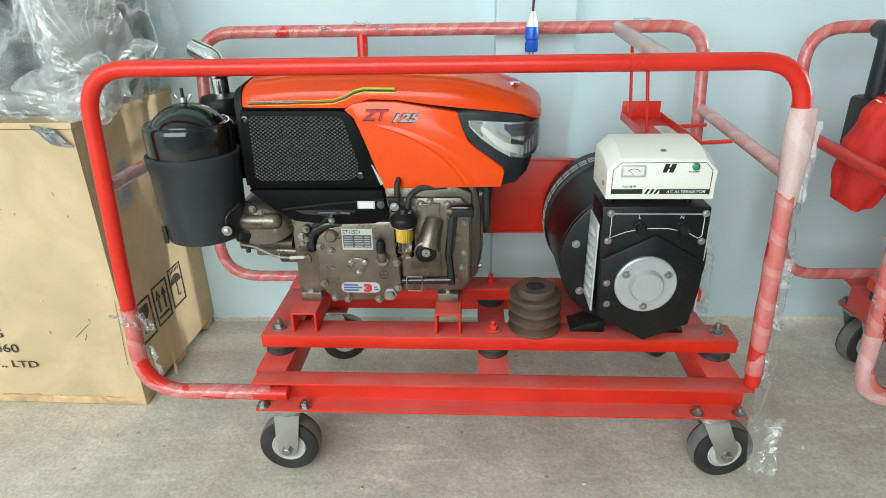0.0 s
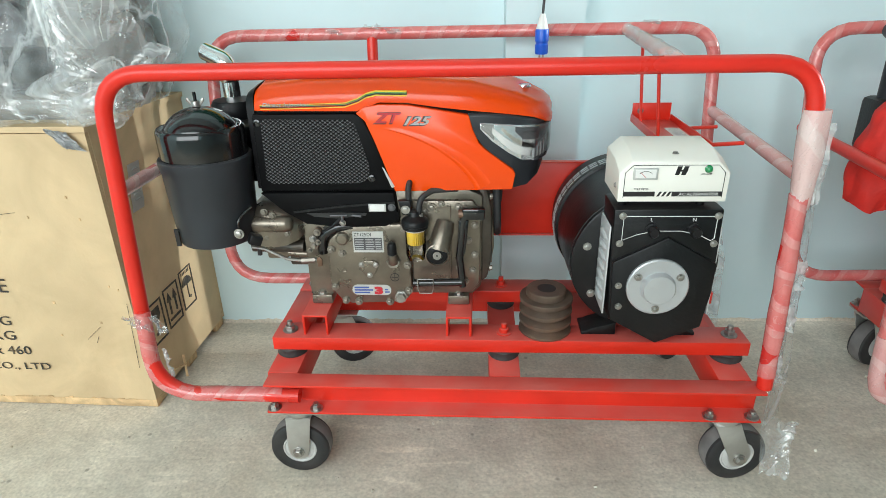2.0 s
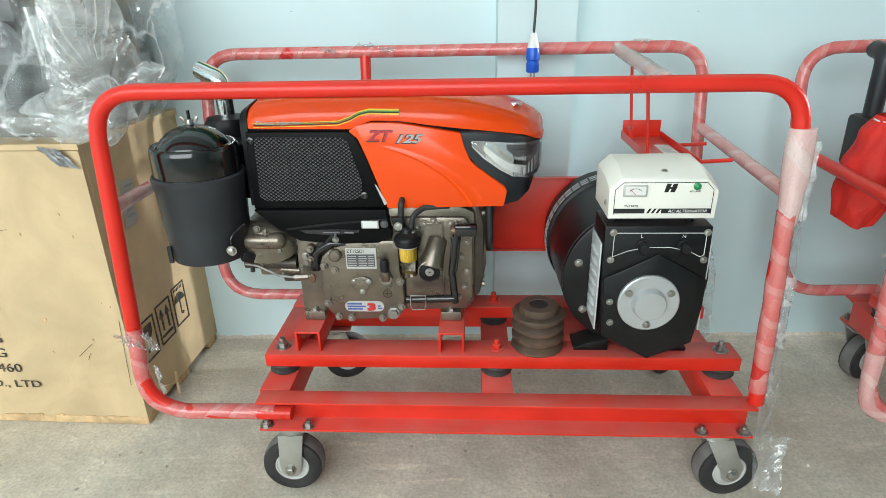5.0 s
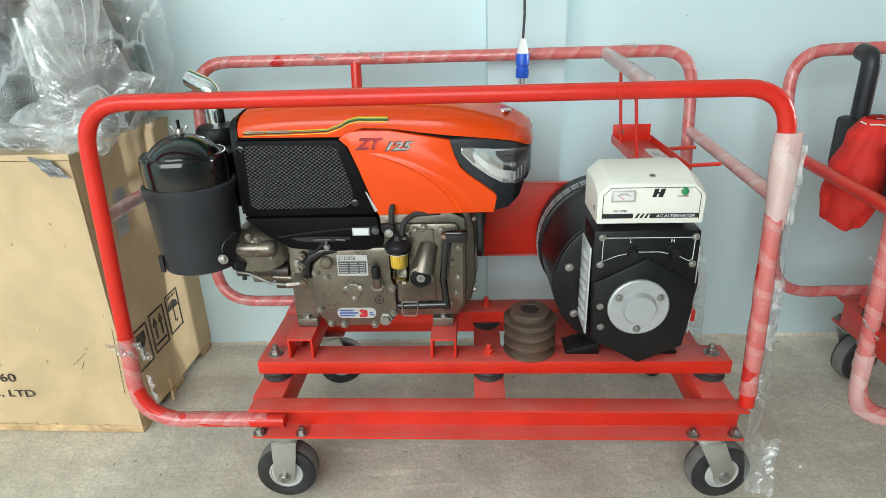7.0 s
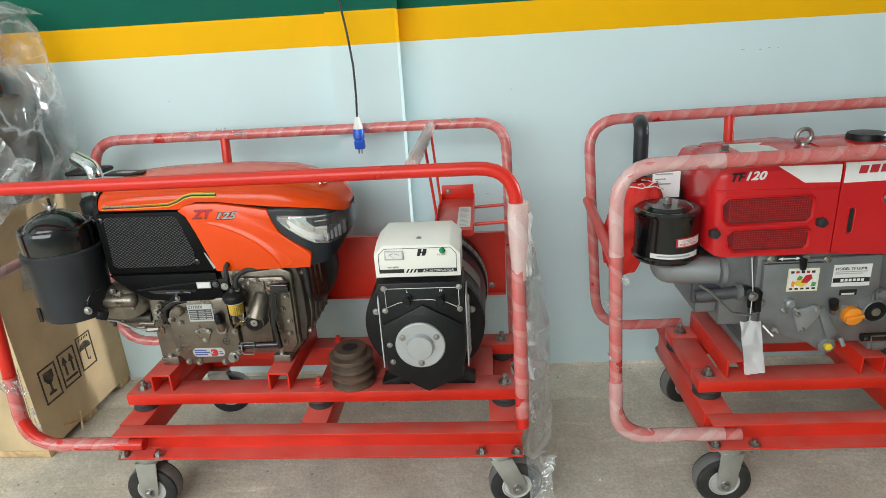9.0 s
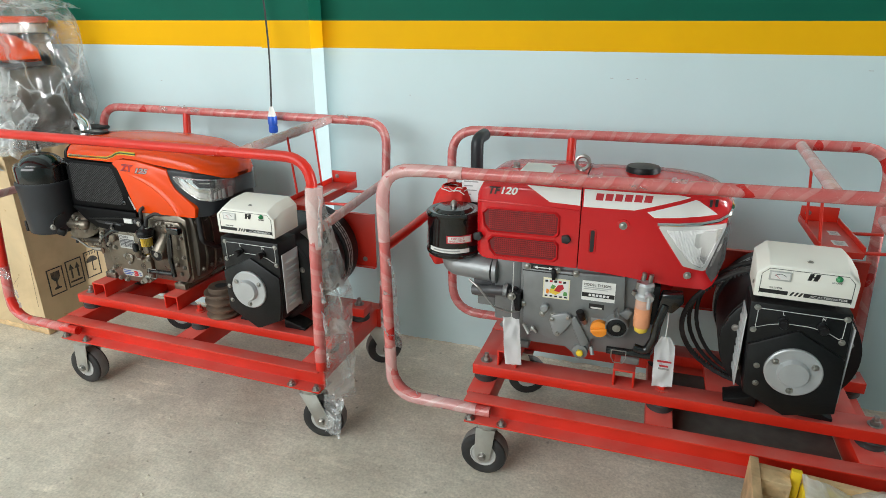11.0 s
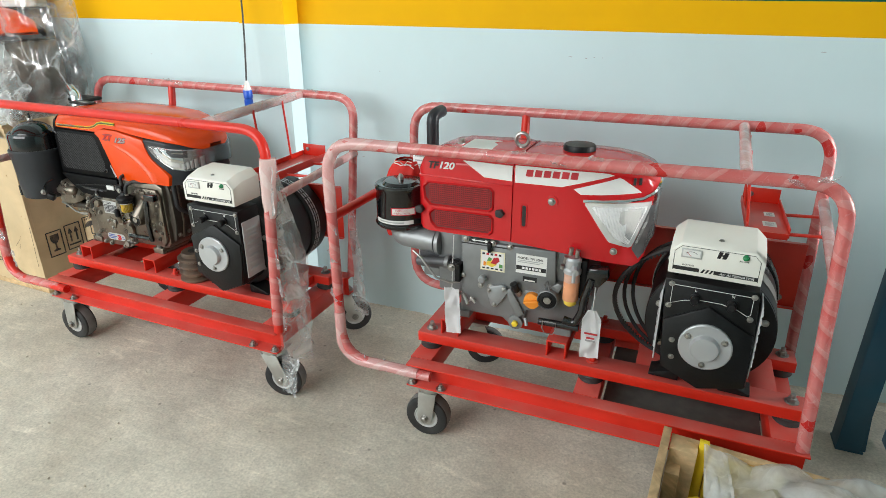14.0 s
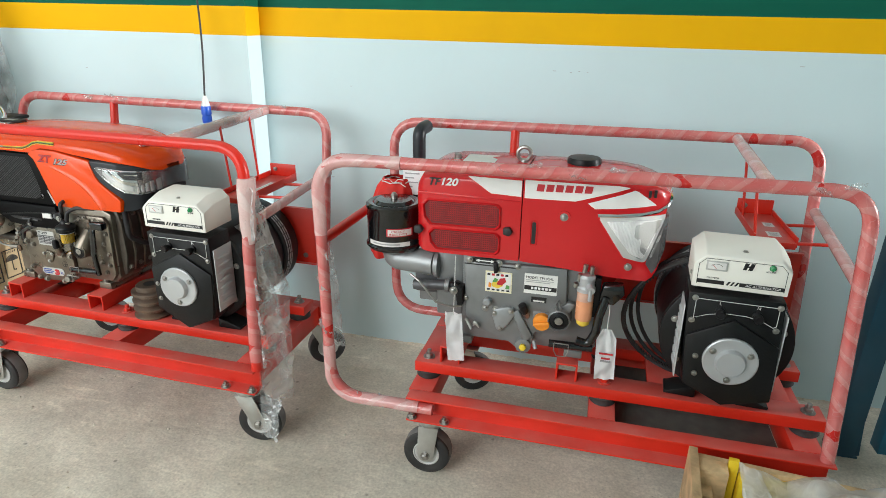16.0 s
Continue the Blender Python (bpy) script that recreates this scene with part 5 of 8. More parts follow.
grille = part("grille_panel", prism([(-0.484, 0.7385), (-0.290, 0.7375), (-0.276, 0.731), (-0.257, 0.690), (-0.222, 0.588), (-0.487, 0.587)], 0.118, 0.132), PANEL_BLACK, e1, "black side panel with wire mesh", bevel=0.003)
part("mesh_insert", prism([(-0.468, 0.7245), (-0.462, 0.7290), (-0.299, 0.7270), (-0.290, 0.7190), (-0.268, 0.640), (-0.270, 0.612), (-0.290, 0.6040), (-0.460, 0.6030), (-0.472, 0.612)], 0.1172, 0.119), MESH, grille, "black woven wire mesh")
for x, z in ((-0.4755, 0.7225), (-0.2645, 0.6135)):
    part("panel_screw", lathe([(0.007, 0.118), (0.007, 0.116), (0.004, 0.115), (0.004, 0.117)], (x, 0, z), "y", 14), BLACK_GLOSS, grille)
side = part("side_panel", prism([(-0.287, 0.7385), (-0.270, 0.7500), (-0.242, 0.7545), (-0.190, 0.7530), (-0.077, 0.7330), (-0.069, 0.705), (-0.058, 0.681), (-0.045, 0.668), (0.007, 0.6285), (0.0115, 0.620),
                                  (0.006, 0.590), (-0.221, 0.5865), (-0.2545, 0.684), (-0.2705, 0.724)], 0.1165, 0.134), ORANGE, e1, "glossy orange side panel", bevel=0.003)
# pressed swage on the side panel: bulges above, drops off below
ctrl = [Vector((-0.240, 0.7125)), Vector((-0.165, 0.7000)), Vector((-0.085, 0.6600)), Vector((-0.052, 0.5950))]


def swage(u, v):
    p = (1 - u) ** 3 * ctrl[0] + 3 * u * (1 - u) ** 2 * ctrl[1] + 3 * u * u * (1 - u) * ctrl[2] + u ** 3 * ctrl[3]
    t = (3 * (1 - u) ** 2 * (ctrl[1] - ctrl[0]) + 6 * u * (1 - u) * (ctrl[2] - ctrl[1]) + 3 * u * u * (ctrl[3] - ctrl[2])).normalized()
    nrm = Vector((-t.y, t.x))
    w, h = 0.006 + 0.026 * u, (0.0012 + 0.0048 * u) * min(1, u * 6)
    d = (1 - v) * w * 1.1 - 0.35 * w if v < 1 else -0.35 * w
    k = (v / 0.72) ** 1.6 if v < 0.72 else 1 - ((v - 0.72) / 0.28) ** 1.2
    q = p + nrm * (w * (1 - v) - 0.4 * w)
    return (q.x, 0.1164 - h * max(0.0, k), q.y)


part("swage_line", sheet(swage, 36, 14), ORANGE, side, deg=80)
part("side_flash", prism([(-0.243, 0.636), (-0.2395, 0.634), (-0.2205, 0.597), (-0.2265, 0.5945)], 0.1155, 0.117), SILVER, side, "silver flash trim")
letters("ZT", 0.0285, front(-0.2525, 0.1161, 0.7196), BLACK_PRINT, side, shear=0.35, width=0.0535, thick=0.0004, bold=0.0012)
letters("125", 0.0235, front(-0.2035, 0.1161, 0.7156), BLACK_PRINT, side, shear=0.42, width=0.054, thick=0.0004, bold=0.0014)
letters("ZT", 0.0262, front(-0.2518, 0.1157, 0.7210), RED_PRINT, side, "dark red raised lettering", shear=0.35, width=0.0515, thick=0.0006, bold=0.0005)
letters("125", 0.0215, front(-0.2025, 0.1157, 0.7168), LETTER_GREY, side, "grey raised lettering", shear=0.42, width=0.052, thick=0.0006, bold=0.0005)
# decal along the hood's edge: two-tone line that steps up
for dz, m, nm in ((0.0, YELLOW, "decal_line"), (0.0028, BLACK_PRINT, "decal_shadow"), (0.0052, GREEN_PRINT, "decal_line"), (0.0074, YELLOW, "decal_line")):
    pts = [(-0.466, 0.7470), (-0.345, 0.7485), (-0.305, 0.7495), (-0.281, 0.7570), (-0.265, 0.7655), (-0.247, 0.7695), (-0.190, 0.7680)]
    up = [(x, z + dz) for x, z in pts]
    dn = [(x, z + dz + 0.0026 * (0.3 + 0.7 * i / 6)) for i, (x, z) in enumerate(pts)]
    part(nm, prism(up + dn[::-1], 0.1195 - dz * 0.02, 0.125), m, hood)
letters("Direct Injection", 0.0098, front(-0.462, 0.1190, 0.7525), GREY_PRINT, hood, "small grey printed writing", width=0.088, shear=0.25)
# nose: bumper, lamp
bumper = part("bumper", loft([(-0.078, 0.1205, 0.398, 0.712, 0.7345), (-0.05, 0.121, 0.397, 0.674, 0.7350), (-0.018, 0.124, 0.394, 0.6455, 0.7325), (0.004, 0.128, 0.390, 0.622, 0.7290), (0.0065, 0.129, 0.389, 0.590, 0.7280),
                              (0.035, 0.146, 0.372, 0.592, 0.7215), (0.058, 0.174, 0.344, 0.606, 0.7150), (0.070, 0.206, 0.314, 0.625, 0.7125), (0.074, 0.232, 0.288, 0.640, 0.7120)], 0.006, 0.0), BLACK_MATT, e1, "black nose bumper", deg=40)
lampb = [(-0.056, 0.1195, 0.399, 0.707, 0.7185), (-0.034, 0.1200, 0.398, 0.684, 0.7170), (-0.004, 0.1225, 0.395, 0.662, 0.7140), (0.022, 0.130, 0.388, 0.646, 0.7105), (0.048, 0.152, 0.366, 0.638, 0.7065), (0.070, 0.186, 0.334, 0.640, 0.7035), (0.082, 0.228, 0.292, 0.648, 0.7020)]
part("headlamp_reflector", loft(lampb[:5], 0.004, 0.0), LAMP_REFLECT, e1, "bright faceted headlamp", deg=20)
part("lamp_centre", loft([(x - 0.0005, y0 + 0.0004, y1 - 0.0004, zb + 0.0004, zt - 0.0004) for x, y0, y1, zb, zt in lampb[4:]], 0.004, 0.0), LAMP_NOSE, e1, "pale lamp centre", deg=20)
part("headlamp_lens", loft([(x + (0.004 if x > 0.04 else 0), y0 - 0.003, y1 + 0.003, zb + 0.0005, zt - 0.0005) for x, y0, y1, zb, zt in lampb], 0.006, 0.0), CLEAR, e1, "clear headlamp lens", deg=40).visible_shadow = False
FLANK1 = [(b[0], b[1]) for b in lampb]
part("lamp_corner", laid([(-0.055, 0.7165), (-0.030, 0.7150)], [(-0.055, 0.7080), (-0.030, 0.6860)], FLANK1, 0.0012, 0.002, 6), LAMP_GREY, e1, "grey inner corner of the lamp")
part("lamp_strip", laid([(-0.034, 0.7100), (-0.012, 0.6920), (0.010, 0.6760), (0.040, 0.6630)], [(-0.034, 0.6990), (-0.014, 0.6790), (0.006, 0.6620), (0.040, 0.6480)], FLANK1, 0.0022, 0.003), LAMP_BRIGHT, e1, "bright sweeping lamp strip", deg=60)
part("lamp_strip", laid([(-0.016, 0.7110), (0.004, 0.6930), (0.024, 0.6800), (0.050, 0.6700)], [(-0.016, 0.7040), (0.002, 0.6860), (0.022, 0.6720), (0.050, 0.6620)], FLANK1, 0.0018, 0.003), CHROME, e1, "bright sweeping lamp strip", deg=60)
pj = part("lamp_projector", laid([(0.010, 0.7090), (0.030, 0.7060), (0.056, 0.7020)], [(0.010, 0.7000), (0.026, 0.6840), (0.056, 0.6790)], FLANK1, 0.0016, 0.003), DARK_GREY, e1, "dark lamp projector", deg=60)
part("projector_glint", laid([(0.026, 0.6990), (0.050, 0.6955)], [(0.026, 0.6965), (0.050, 0.6930)], FLANK1, 0.0022, 0.002, 6), CHROME, pj)
for k in range(5):
    part("lamp_rib", laid([(0.046 + 0.007 * k, 0.660 + 0.004 * k), (0.050 + 0.007 * k, 0.662 + 0.004 * k)], [(0.046 + 0.007 * k, 0.6440), (0.050 + 0.007 * k, 0.6450)], FLANK1, 0.0020, 0.003, 2), LAMP_BRIGHT, e1)
# belt shield under the grille
part("belt_shield", prism([(-0.488, 0.5855), (-0.223, 0.5855), (-0.217, 0.536), (-0.222, 0.526), (-0.242, 0.515), (-0.330, 0.5125), (-0.402, 0.520), (-0.444, 0.546)], 0.112, 0.30), PANEL_BLACK, e1, "black lower cover", bevel=0.003)
part("shield_rib", prism([(-0.425, 0.548), (-0.330, 0.560), (-0.222, 0.5685), (-0.222, 0.5645), (-0.330, 0.556), (-0.425, 0.544)], 0.110, 0.113), BLACK_PLASTIC, e1)
part("shield_slot", prism([(-0.399, 0.5440), (-0.330, 0.5455), (-0.279, 0.5440), (-0.281, 0.5385), (-0.340, 0.5330), (-0.385, 0.5370)], 0.1108, 0.1125), BLACK_PRINT, e1)
for x0, z0, x1, z1, r in ((-0.352, 0.5395, -0.318, 0.5405, 0.0022), (-0.308, 0.5400, -0.290, 0.5390, 0.0028), (-0.326, 0.5410, -0.329, 0.5260, 0.0030)):
    part("slot_linkage", rod((x0, 0.109, z0), (x1, 0.108, z1), r, 8), DARK_GREY, e1)
part("link_bolt", bolt((-0.328, 0.110, 0.5240), "-y", 0.0046, 0.006), STEEL, e1)
lt = part("indicator", box(-0.274, -0.2395, 0.109, 0.1125, 0.5475, 0.5640), LABEL_GREY, e1, "small clear indicator window", bevel=0.001)
part("indicator_glass", box(-0.271, -0.2425, 0.1082, 0.1092, 0.5500, 0.5615), WHITE_PLASTIC, lt)
part("shield_screw", bolt((-0.2285, 0.112, 0.5560), "-y", 0.0055, 0.004), DARK_GREY, e1)
# black hoses and levers in the gap under the lower cover
part("coolant_hose", tube(bend([(-0.380, 0.127, 0.452), (-0.376, 0.123, 0.492), (-0.340, 0.121, 0.512), (-0.300, 0.124, 0.512)], 0.03, 8), 0.0105, 14), BLACK_GLOSS, e1, "black rubber hose")
part("governor_bracket", prism([(-0.345, 0.540), (-0.215, 0.545), (-0.215, 0.524), (-0.30, 0.522), (-0.335, 0.528)], 0.113, 0.134), PANEL_BLACK, e1, bevel=0.002)
part("speed_lever", prism([(-0.372, 0.512), (-0.352, 0.523), (-0.336, 0.519), (-0.338, 0.514), (-0.352, 0.516), (-0.366, 0.507)], 0.113, 0.118), BLACK_GLOSS, e1, bevel=0.001)
for x, z, r in ((-0.384, 0.501, 0.0050), (-0.393, 0.473, 0.0060), (-0.384, 0.480, 0.0040), (-0.402, 0.462, 0.0040)):
    part("union_nut", bolt((x, 0.116, z), "-y", r, 0.009), BOLT_CH, e1)
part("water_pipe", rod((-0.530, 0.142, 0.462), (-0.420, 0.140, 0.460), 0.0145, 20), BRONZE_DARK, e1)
part("water_pipe", rod((-0.455, 0.135, 0.447), (-0.415, 0.134, 0.445), 0.0070, 16), BRONZE, e1)
part("pipe_collar", lathe([(0.016, -0.500), (0.0172, -0.498), (0.0172, -0.490), (0.016, -0.488)], (0, 0.1415, 0.4615), "x", 20), BRONZE, e1)
part("crankcase", prism([(-0.388, 0.352), (-0.070, 0.352), (-0.052, 0.372), (-0.050, 0.572), (-0.09, 0.59), (-0.36, 0.59), (-0.398, 0.52)], 0.135, 0.37), BRONZE, e1, "champagne painted crankcase", bevel=0.006)
cover = part("timing_cover", prism([(-0.366, 0.470), (-0.360, 0.486), (-0.344, 0.500), (-0.330, 0.508), (-0.318, 0.517), (-0.215, 0.520), (-0.200, 0.512), (-0.196, 0.372), (-0.205, 0.352), (-0.225, 0.343), (-0.325, 0.339), (-0.345, 0.346), (-0.366, 0.374)], 0.113, 0.1355), BRONZE, e1, "cast front cover", bevel=0.004)
for x, z in ((-0.358, 0.4650), (-0.207, 0.511), (-0.358, 0.3800), (-0.337, 0.3480), (-0.310, 0.3450), (-0.244, 0.3450), (-0.226, 0.3520), (-0.203, 0.4300), (-0.336, 0.4560), (-0.203, 0.372)):
    b = lathe([(0.0085, 0.1135), (0.008, 0.110)], (x, 0, z), "y", 16)
    bolt((x, 0.110, z), "-y", 0.0050, 0.006, b)
    part("cover_bolt", b, BOLT_CH, cover)
part("dowel_boss", lathe([(0.0130, 0.114), (0.0125, 0.103), (0.0095, 0.100), (0.004, 0.0998)], (-0.332, 0, 0.491), "y", 20), BRONZE, cover)
part("cast_mark", tube([(-0.350, 0.1132, 0.421), (-0.344, 0.1132, 0.412), (-0.338, 0.1132, 0.422), (-0.332, 0.1132, 0.420), (-0.331, 0.1132, 0.415), (-0.338, 0.1132, 0.414)], 0.0014, 6), BRONZE, cover)
pl = part("name_plate", box(-0.3115, -0.2495, 0.1118, 0.1135, 0.4590, 0.5045), LABEL_GREY, cover, "printed model plate")
letters("ZT125DI", 0.0105, front(-0.3095, 0.1116, 0.4945), BLACK_PRINT, pl, width=0.035)
part("plate_block", box(-0.3090, -0.2525, 0.1113, 0.1119, 0.4640, 0.4910), DARK_GREY, pl)
for k in range(5):
    for x0, x1 in ((-0.3075, -0.290), (-0.286, -0.270 + 0.002 * (k % 2)), (-0.266, -0.2545)):
        part("plate_line", box(x0, x1, 0.1110, 0.1114, 0.4660 + 0.005 * k, 0.4680 + 0.005 * k), GREY_PRINT, pl)
tri = part("tri_cover", prism([(-0.304, 0.432), (-0.296, 0.439), (-0.288, 0.4415), (-0.276, 0.4415), (-0.268, 0.439), (-0.261, 0.432), (-0.273, 0.407), (-0.283, 0.403), (-0.292, 0.407)], 0.108, 0.114), BRONZE, cover, bevel=0.002)
for x, z in ((-0.2975, 0.4325), (-0.268, 0.4325), (-0.282, 0.4090)):
    part("tri_bolt", bolt((x, 0.108, z), "-y", 0.0042, 0.004), STEEL, tri)
st = part("sticker", prism(round_rect(-0.322, -0.240, 0.3605, 0.3845, 0.0115), 0.1118, 0.1135), LABEL_GREY, cover, "silver and red oval sticker")
letters("3", 0.022, front(-0.275, 0.1112, 0.3640), RED_PRINT, st, "red numeral", width=0.018, bold=0.0016)
for z, w in ((0.3785, 0.034), (0.3725, 0.043), (0.3665, 0.036)):
    part("sticker_line", box(-0.317, -0.317 + w * 0.9, 0.1112, 0.112, z - 0.0017, z + 0.0017), BLUE_INK, st)
for z, w in ((0.3735, 0.007), (0.3680, 0.010)):
    part("sticker_line", box(-0.2535, -0.2535 + w, 0.1112, 0.112, z - 0.0014, z + 0.0014), BLUE_INK, st)
ring = lathe([(0.0095, 0.1136), (0.0095, 0.1125), (0.0080, 0.1125), (0.0080, 0.1136)], (-0.231, 0, 0.402), "y", 20)
part("approval_mark", ring, BLACK_PRINT, cover)
part("approval_mark", box(-0.2375, -0.2245, 0.1125, 0.1136, 0.4012, 0.4028), BLACK_PRINT, cover)
part("approval_mark", box(-0.2318, -0.2302, 0.1125, 0.1136, 0.3955, 0.4085), BLACK_PRINT, cover)
part("filler_neck", lathe([(0.0150, 0.114), (0.0150, 0.108), (0.0135, 0.106), (0.0135, 0.100)], (-0.231, 0, 0.4410), "y", 6), BOLT_CH, cover)
part("filler_collar", rod((-0.231, 0.106, 0.440), (-0.231, 0.098, 0.462), 0.0115, 18, None, 0.0090), BRONZE, cover, bevel=0.001)
part("dipstick_cap", lathe([(0.0062, 0.460), (0.0092, 0.463), (0.0098, 0.478), (0.0075, 0.486), (0.003, 0.4885)], (-0.231, 0.096, 0), "z", 16), BLACK_PLASTIC, cover, "black dipstick knob")
part("drain_plug", lathe([(0.014, 0.117), (0.014, 0.108), (0.010, 0.107), (0.010, 0.098)], (-0.2190, 0, 0.3590), "y", 6), STEEL, cover)
# gear case side with starting boss
gc = part("gear_case", prism([(-0.194, 0.362), (-0.072, 0.362), (-0.056, 0.385), (-0.054, 0.54), (-0.070, 0.566), (-0.194, 0.566)], 0.122, 0.1355), BRONZE, e1, bevel=0.004)
for x, z in ((-0.150, 0.5535), (-0.098, 0.5535), (-0.080, 0.548), (-0.079, 0.482), (-0.066, 0.515), (-0.066, 0.450), (-0.070, 0.415), (-0.165, 0.545), (-0.132, 0.559), (-0.097, 0.421), (-0.085, 0.390), (-0.178, 0.387)):
    b = lathe([(0.0078, 0.1225), (0.0074, 0.1195)], (x, 0, z), "y", 14)
    bolt((x, 0.1195, z), "-y", 0.0048, 0.0055, b)
    part("case_bolt", b, BOLT_CH, gc)
part("case_rib", prism([(-0.117, 0.385), (-0.113, 0.385), (-0.113, 0.556), (-0.15, 0.556), (-0.15, 0.552), (-0.117, 0.552)], 0.116, 0.123), BRONZE, gc, bevel=0.001)
part("starting_boss", lathe([(0.027, 0.123), (0.0235, 0.100), (0.0235, 0.086), (0.0215, 0.085), (0.020, 0.092), (0.012, 0.094)], (-0.1400, 0, 0.4640), "y", 32), BRONZE, gc, "round starting-handle boss")
part("boss_insert", lathe([(0.0198, 0.095), (0.0198, 0.0885), (0.011, 0.0865), (0.011, 0.090), (0.0100, 0.0855), (0.003, 0.0852)], (-0.1400, 0, 0.4640), "y", 28), BLACK_PLASTIC, gc, "black ring round a steel centre")
part("boss_centre", lathe([(0.0085, 0.088), (0.0085, 0.0845), (0.002, 0.0842), (0.002, 0.088)], (-0.1400, 0, 0.4640), "y", 20), STEEL, gc)
part("boss_neck", rod((-0.139, 0.100, 0.468), (-0.124, 0.128, 0.520), 0.0235, 24, None, 0.019), BRONZE, gc, bevel=0.001)
# fuel filter
ff = part("fuel_filter", lathe([(0.006, 0.556), (0.010, 0.553), (0.0125, 0.545), (0.0185, 0.541), (0.0250, 0.537), (0.0270, 0.533), (0.0270, 0.5265), (0.0250, 0.525), (0.0255, 0.520), (0.0235, 0.518)], (-0.1825, 0.098, 0), "z", 24), BLACK_PLASTIC, e1, "fuel filter with black head and clear bowl")
part("filter_ring", lathe([(0.0215, 0.521), (0.0218, 0.517), (0.0205, 0.515)], (-0.1825, 0.098, 0), "z", 24), WHITE_PLASTIC, ff)
part("filter_element", prism([(-0.1825 + (0.0172 if i % 2 else 0.0148) * math.cos(i * math.pi / 24), 0.098 + (0.0172 if i % 2 else 0.0148) * math.sin(i * math.pi / 24)) for i in range(48)], 0.486, 0.5155, "z"), FILTER_Y, ff, "yellow pleated paper element")
part("clear_bowl", lathe([(0.0202, 0.514), (0.0200, 0.462), (0.017, 0.453), (0.008, 0.452)], (-0.1825, 0.098, 0), "z", 24), CLEAR, ff, "clear plastic bowl")
part("filter_bracket", prism([(-0.214, 0.575), (-0.190, 0.575), (-0.186, 0.545), (-0.206, 0.545)], 0.096, 0.108), BLACK_PLASTIC, ff, bevel=0.002)
part("filter_screw", bolt((-0.1995, 0.096, 0.557), "-y", 0.006, 0.004), STEEL, ff)
part("fuel_hose", tube(bend([(-0.195, 0.105, 0.552), (-0.193, 0.105, 0.60), (-0.190, 0.13, 0.61)], 0.01), 0.0058, 12), RUBBER, ff)
part("fuel_hose", tube(bend([(-0.177, 0.098, 0.540), (-0.170, 0.100, 0.578), (-0.150, 0.115, 0.589), (-0.10, 0.13, 0.588)], 0.02), 0.0058, 12), RUBBER, ff)
part("hose_clip", rod((-0.1745, 0.0985, 0.541), (-0.1735, 0.0985, 0.548), 0.0075, 14), ZINC, ff)
# black stop lever and link
arm = part("governor_lever", tube(bend([(-0.086, 0.098, 0.546), (-0.090, 0.096, 0.512), (-0.096, 0.095, 0.46), (-0.090, 0.095, 0.392)], 0.03), 0.0074, 12), BLACK_GLOSS, e1, "black painted lever")
part("lever_web", prism([(-0.096, 0.536), (-0.077, 0.536), (-0.084, 0.470), (-0.097, 0.430), (-0.101, 0.470)], 0.0915, 0.0985), BLACK_GLOSS, arm, bevel=0.002)
part("lever_head", box(-0.090, -0.046, 0.090, 0.112, 0.5365, 0.5595), BLACK_GLOSS, arm, bevel=0.004)
part("lever_knob", lathe([(0.009, -0.004), (0.0095, 0.006), (0.006, 0.008)], (-0.093, 0.10, 0.547), "x", 14), RUST, arm)
part("link_rod", rod((-0.190, 0.093, 0.3995), (-0.092, 0.093, 0.4020), 0.0085, 14), BLACK_GLOSS, arm)
part("link_clip", tube([(-0.180, 0.082, 0.413), (-0.180, 0.080, 0.393), (-0.177, 0.080, 0.383), (-0.152, 0.080, 0.383), (-0.149, 0.080, 0.393), (-0.149, 0.082, 0.413), (-0.180, 0.082, 0.413)], 0.0013, 6), STEEL, arm, "bent wire clip")
# foot blocks
for x in (-0.390, -0.100):
    part("engine_foot", box(x - 0.022, x + 0.022, 0.118, 0.36, 0.335, 0.356), BRONZE, e1, bevel=0.003)
    part("foot_bolt", bolt((x, 0.125, 0.356), "z", 0.007, 0.008), STEEL, e1)
part("flywheel", lathe([(0.14, 0.372), (0.148, 0.378), (0.148, 0.425), (0.13, 0.43)], (-0.150, 0, 0.500), "y", 40), DARK_GREY, e1)
# this side's shade is put into the darker champagne colour
sh1 = part("side_housing", prism([(-0.058, 0.37), (-0.040, 0.38), (-0.030, 0.44), (-0.032, 0.54), (-0.042, 0.585), (-0.058, 0.585)], 0.15, 0.37), BRONZE_DARK, e1, "dark champagne side housing", bevel=0.012)
for y in (0.165, 0.205, 0.245, 0.285, 0.325):
    part("housing_bolt", bolt((-0.036, y, 0.560), "x", 0.0055, 0.007), BOLT_CH, sh1)
    part("housing_bolt", bolt((-0.036, y, 0.400), "x", 0.0055, 0.007), BOLT_CH, sh1)
part("side_pipe", tube(bend([(-0.022, 0.16, 0.585), (-0.020, 0.16, 0.50), (-0.018, 0.22, 0.46), (-0.020, 0.30, 0.44)], 0.03), 0.008, 12), CABLE, sh1)
for y in (0.18, 0.22, 0.26, 0.30):
    part("housing_rib", prism([(-0.055, 0.375), (-0.036, 0.385), (-0.026, 0.44), (-0.028, 0.54), (-0.038, 0.586), (-0.055, 0.586)], y, y + 0.007), BRONZE, e1, bevel=0.002)
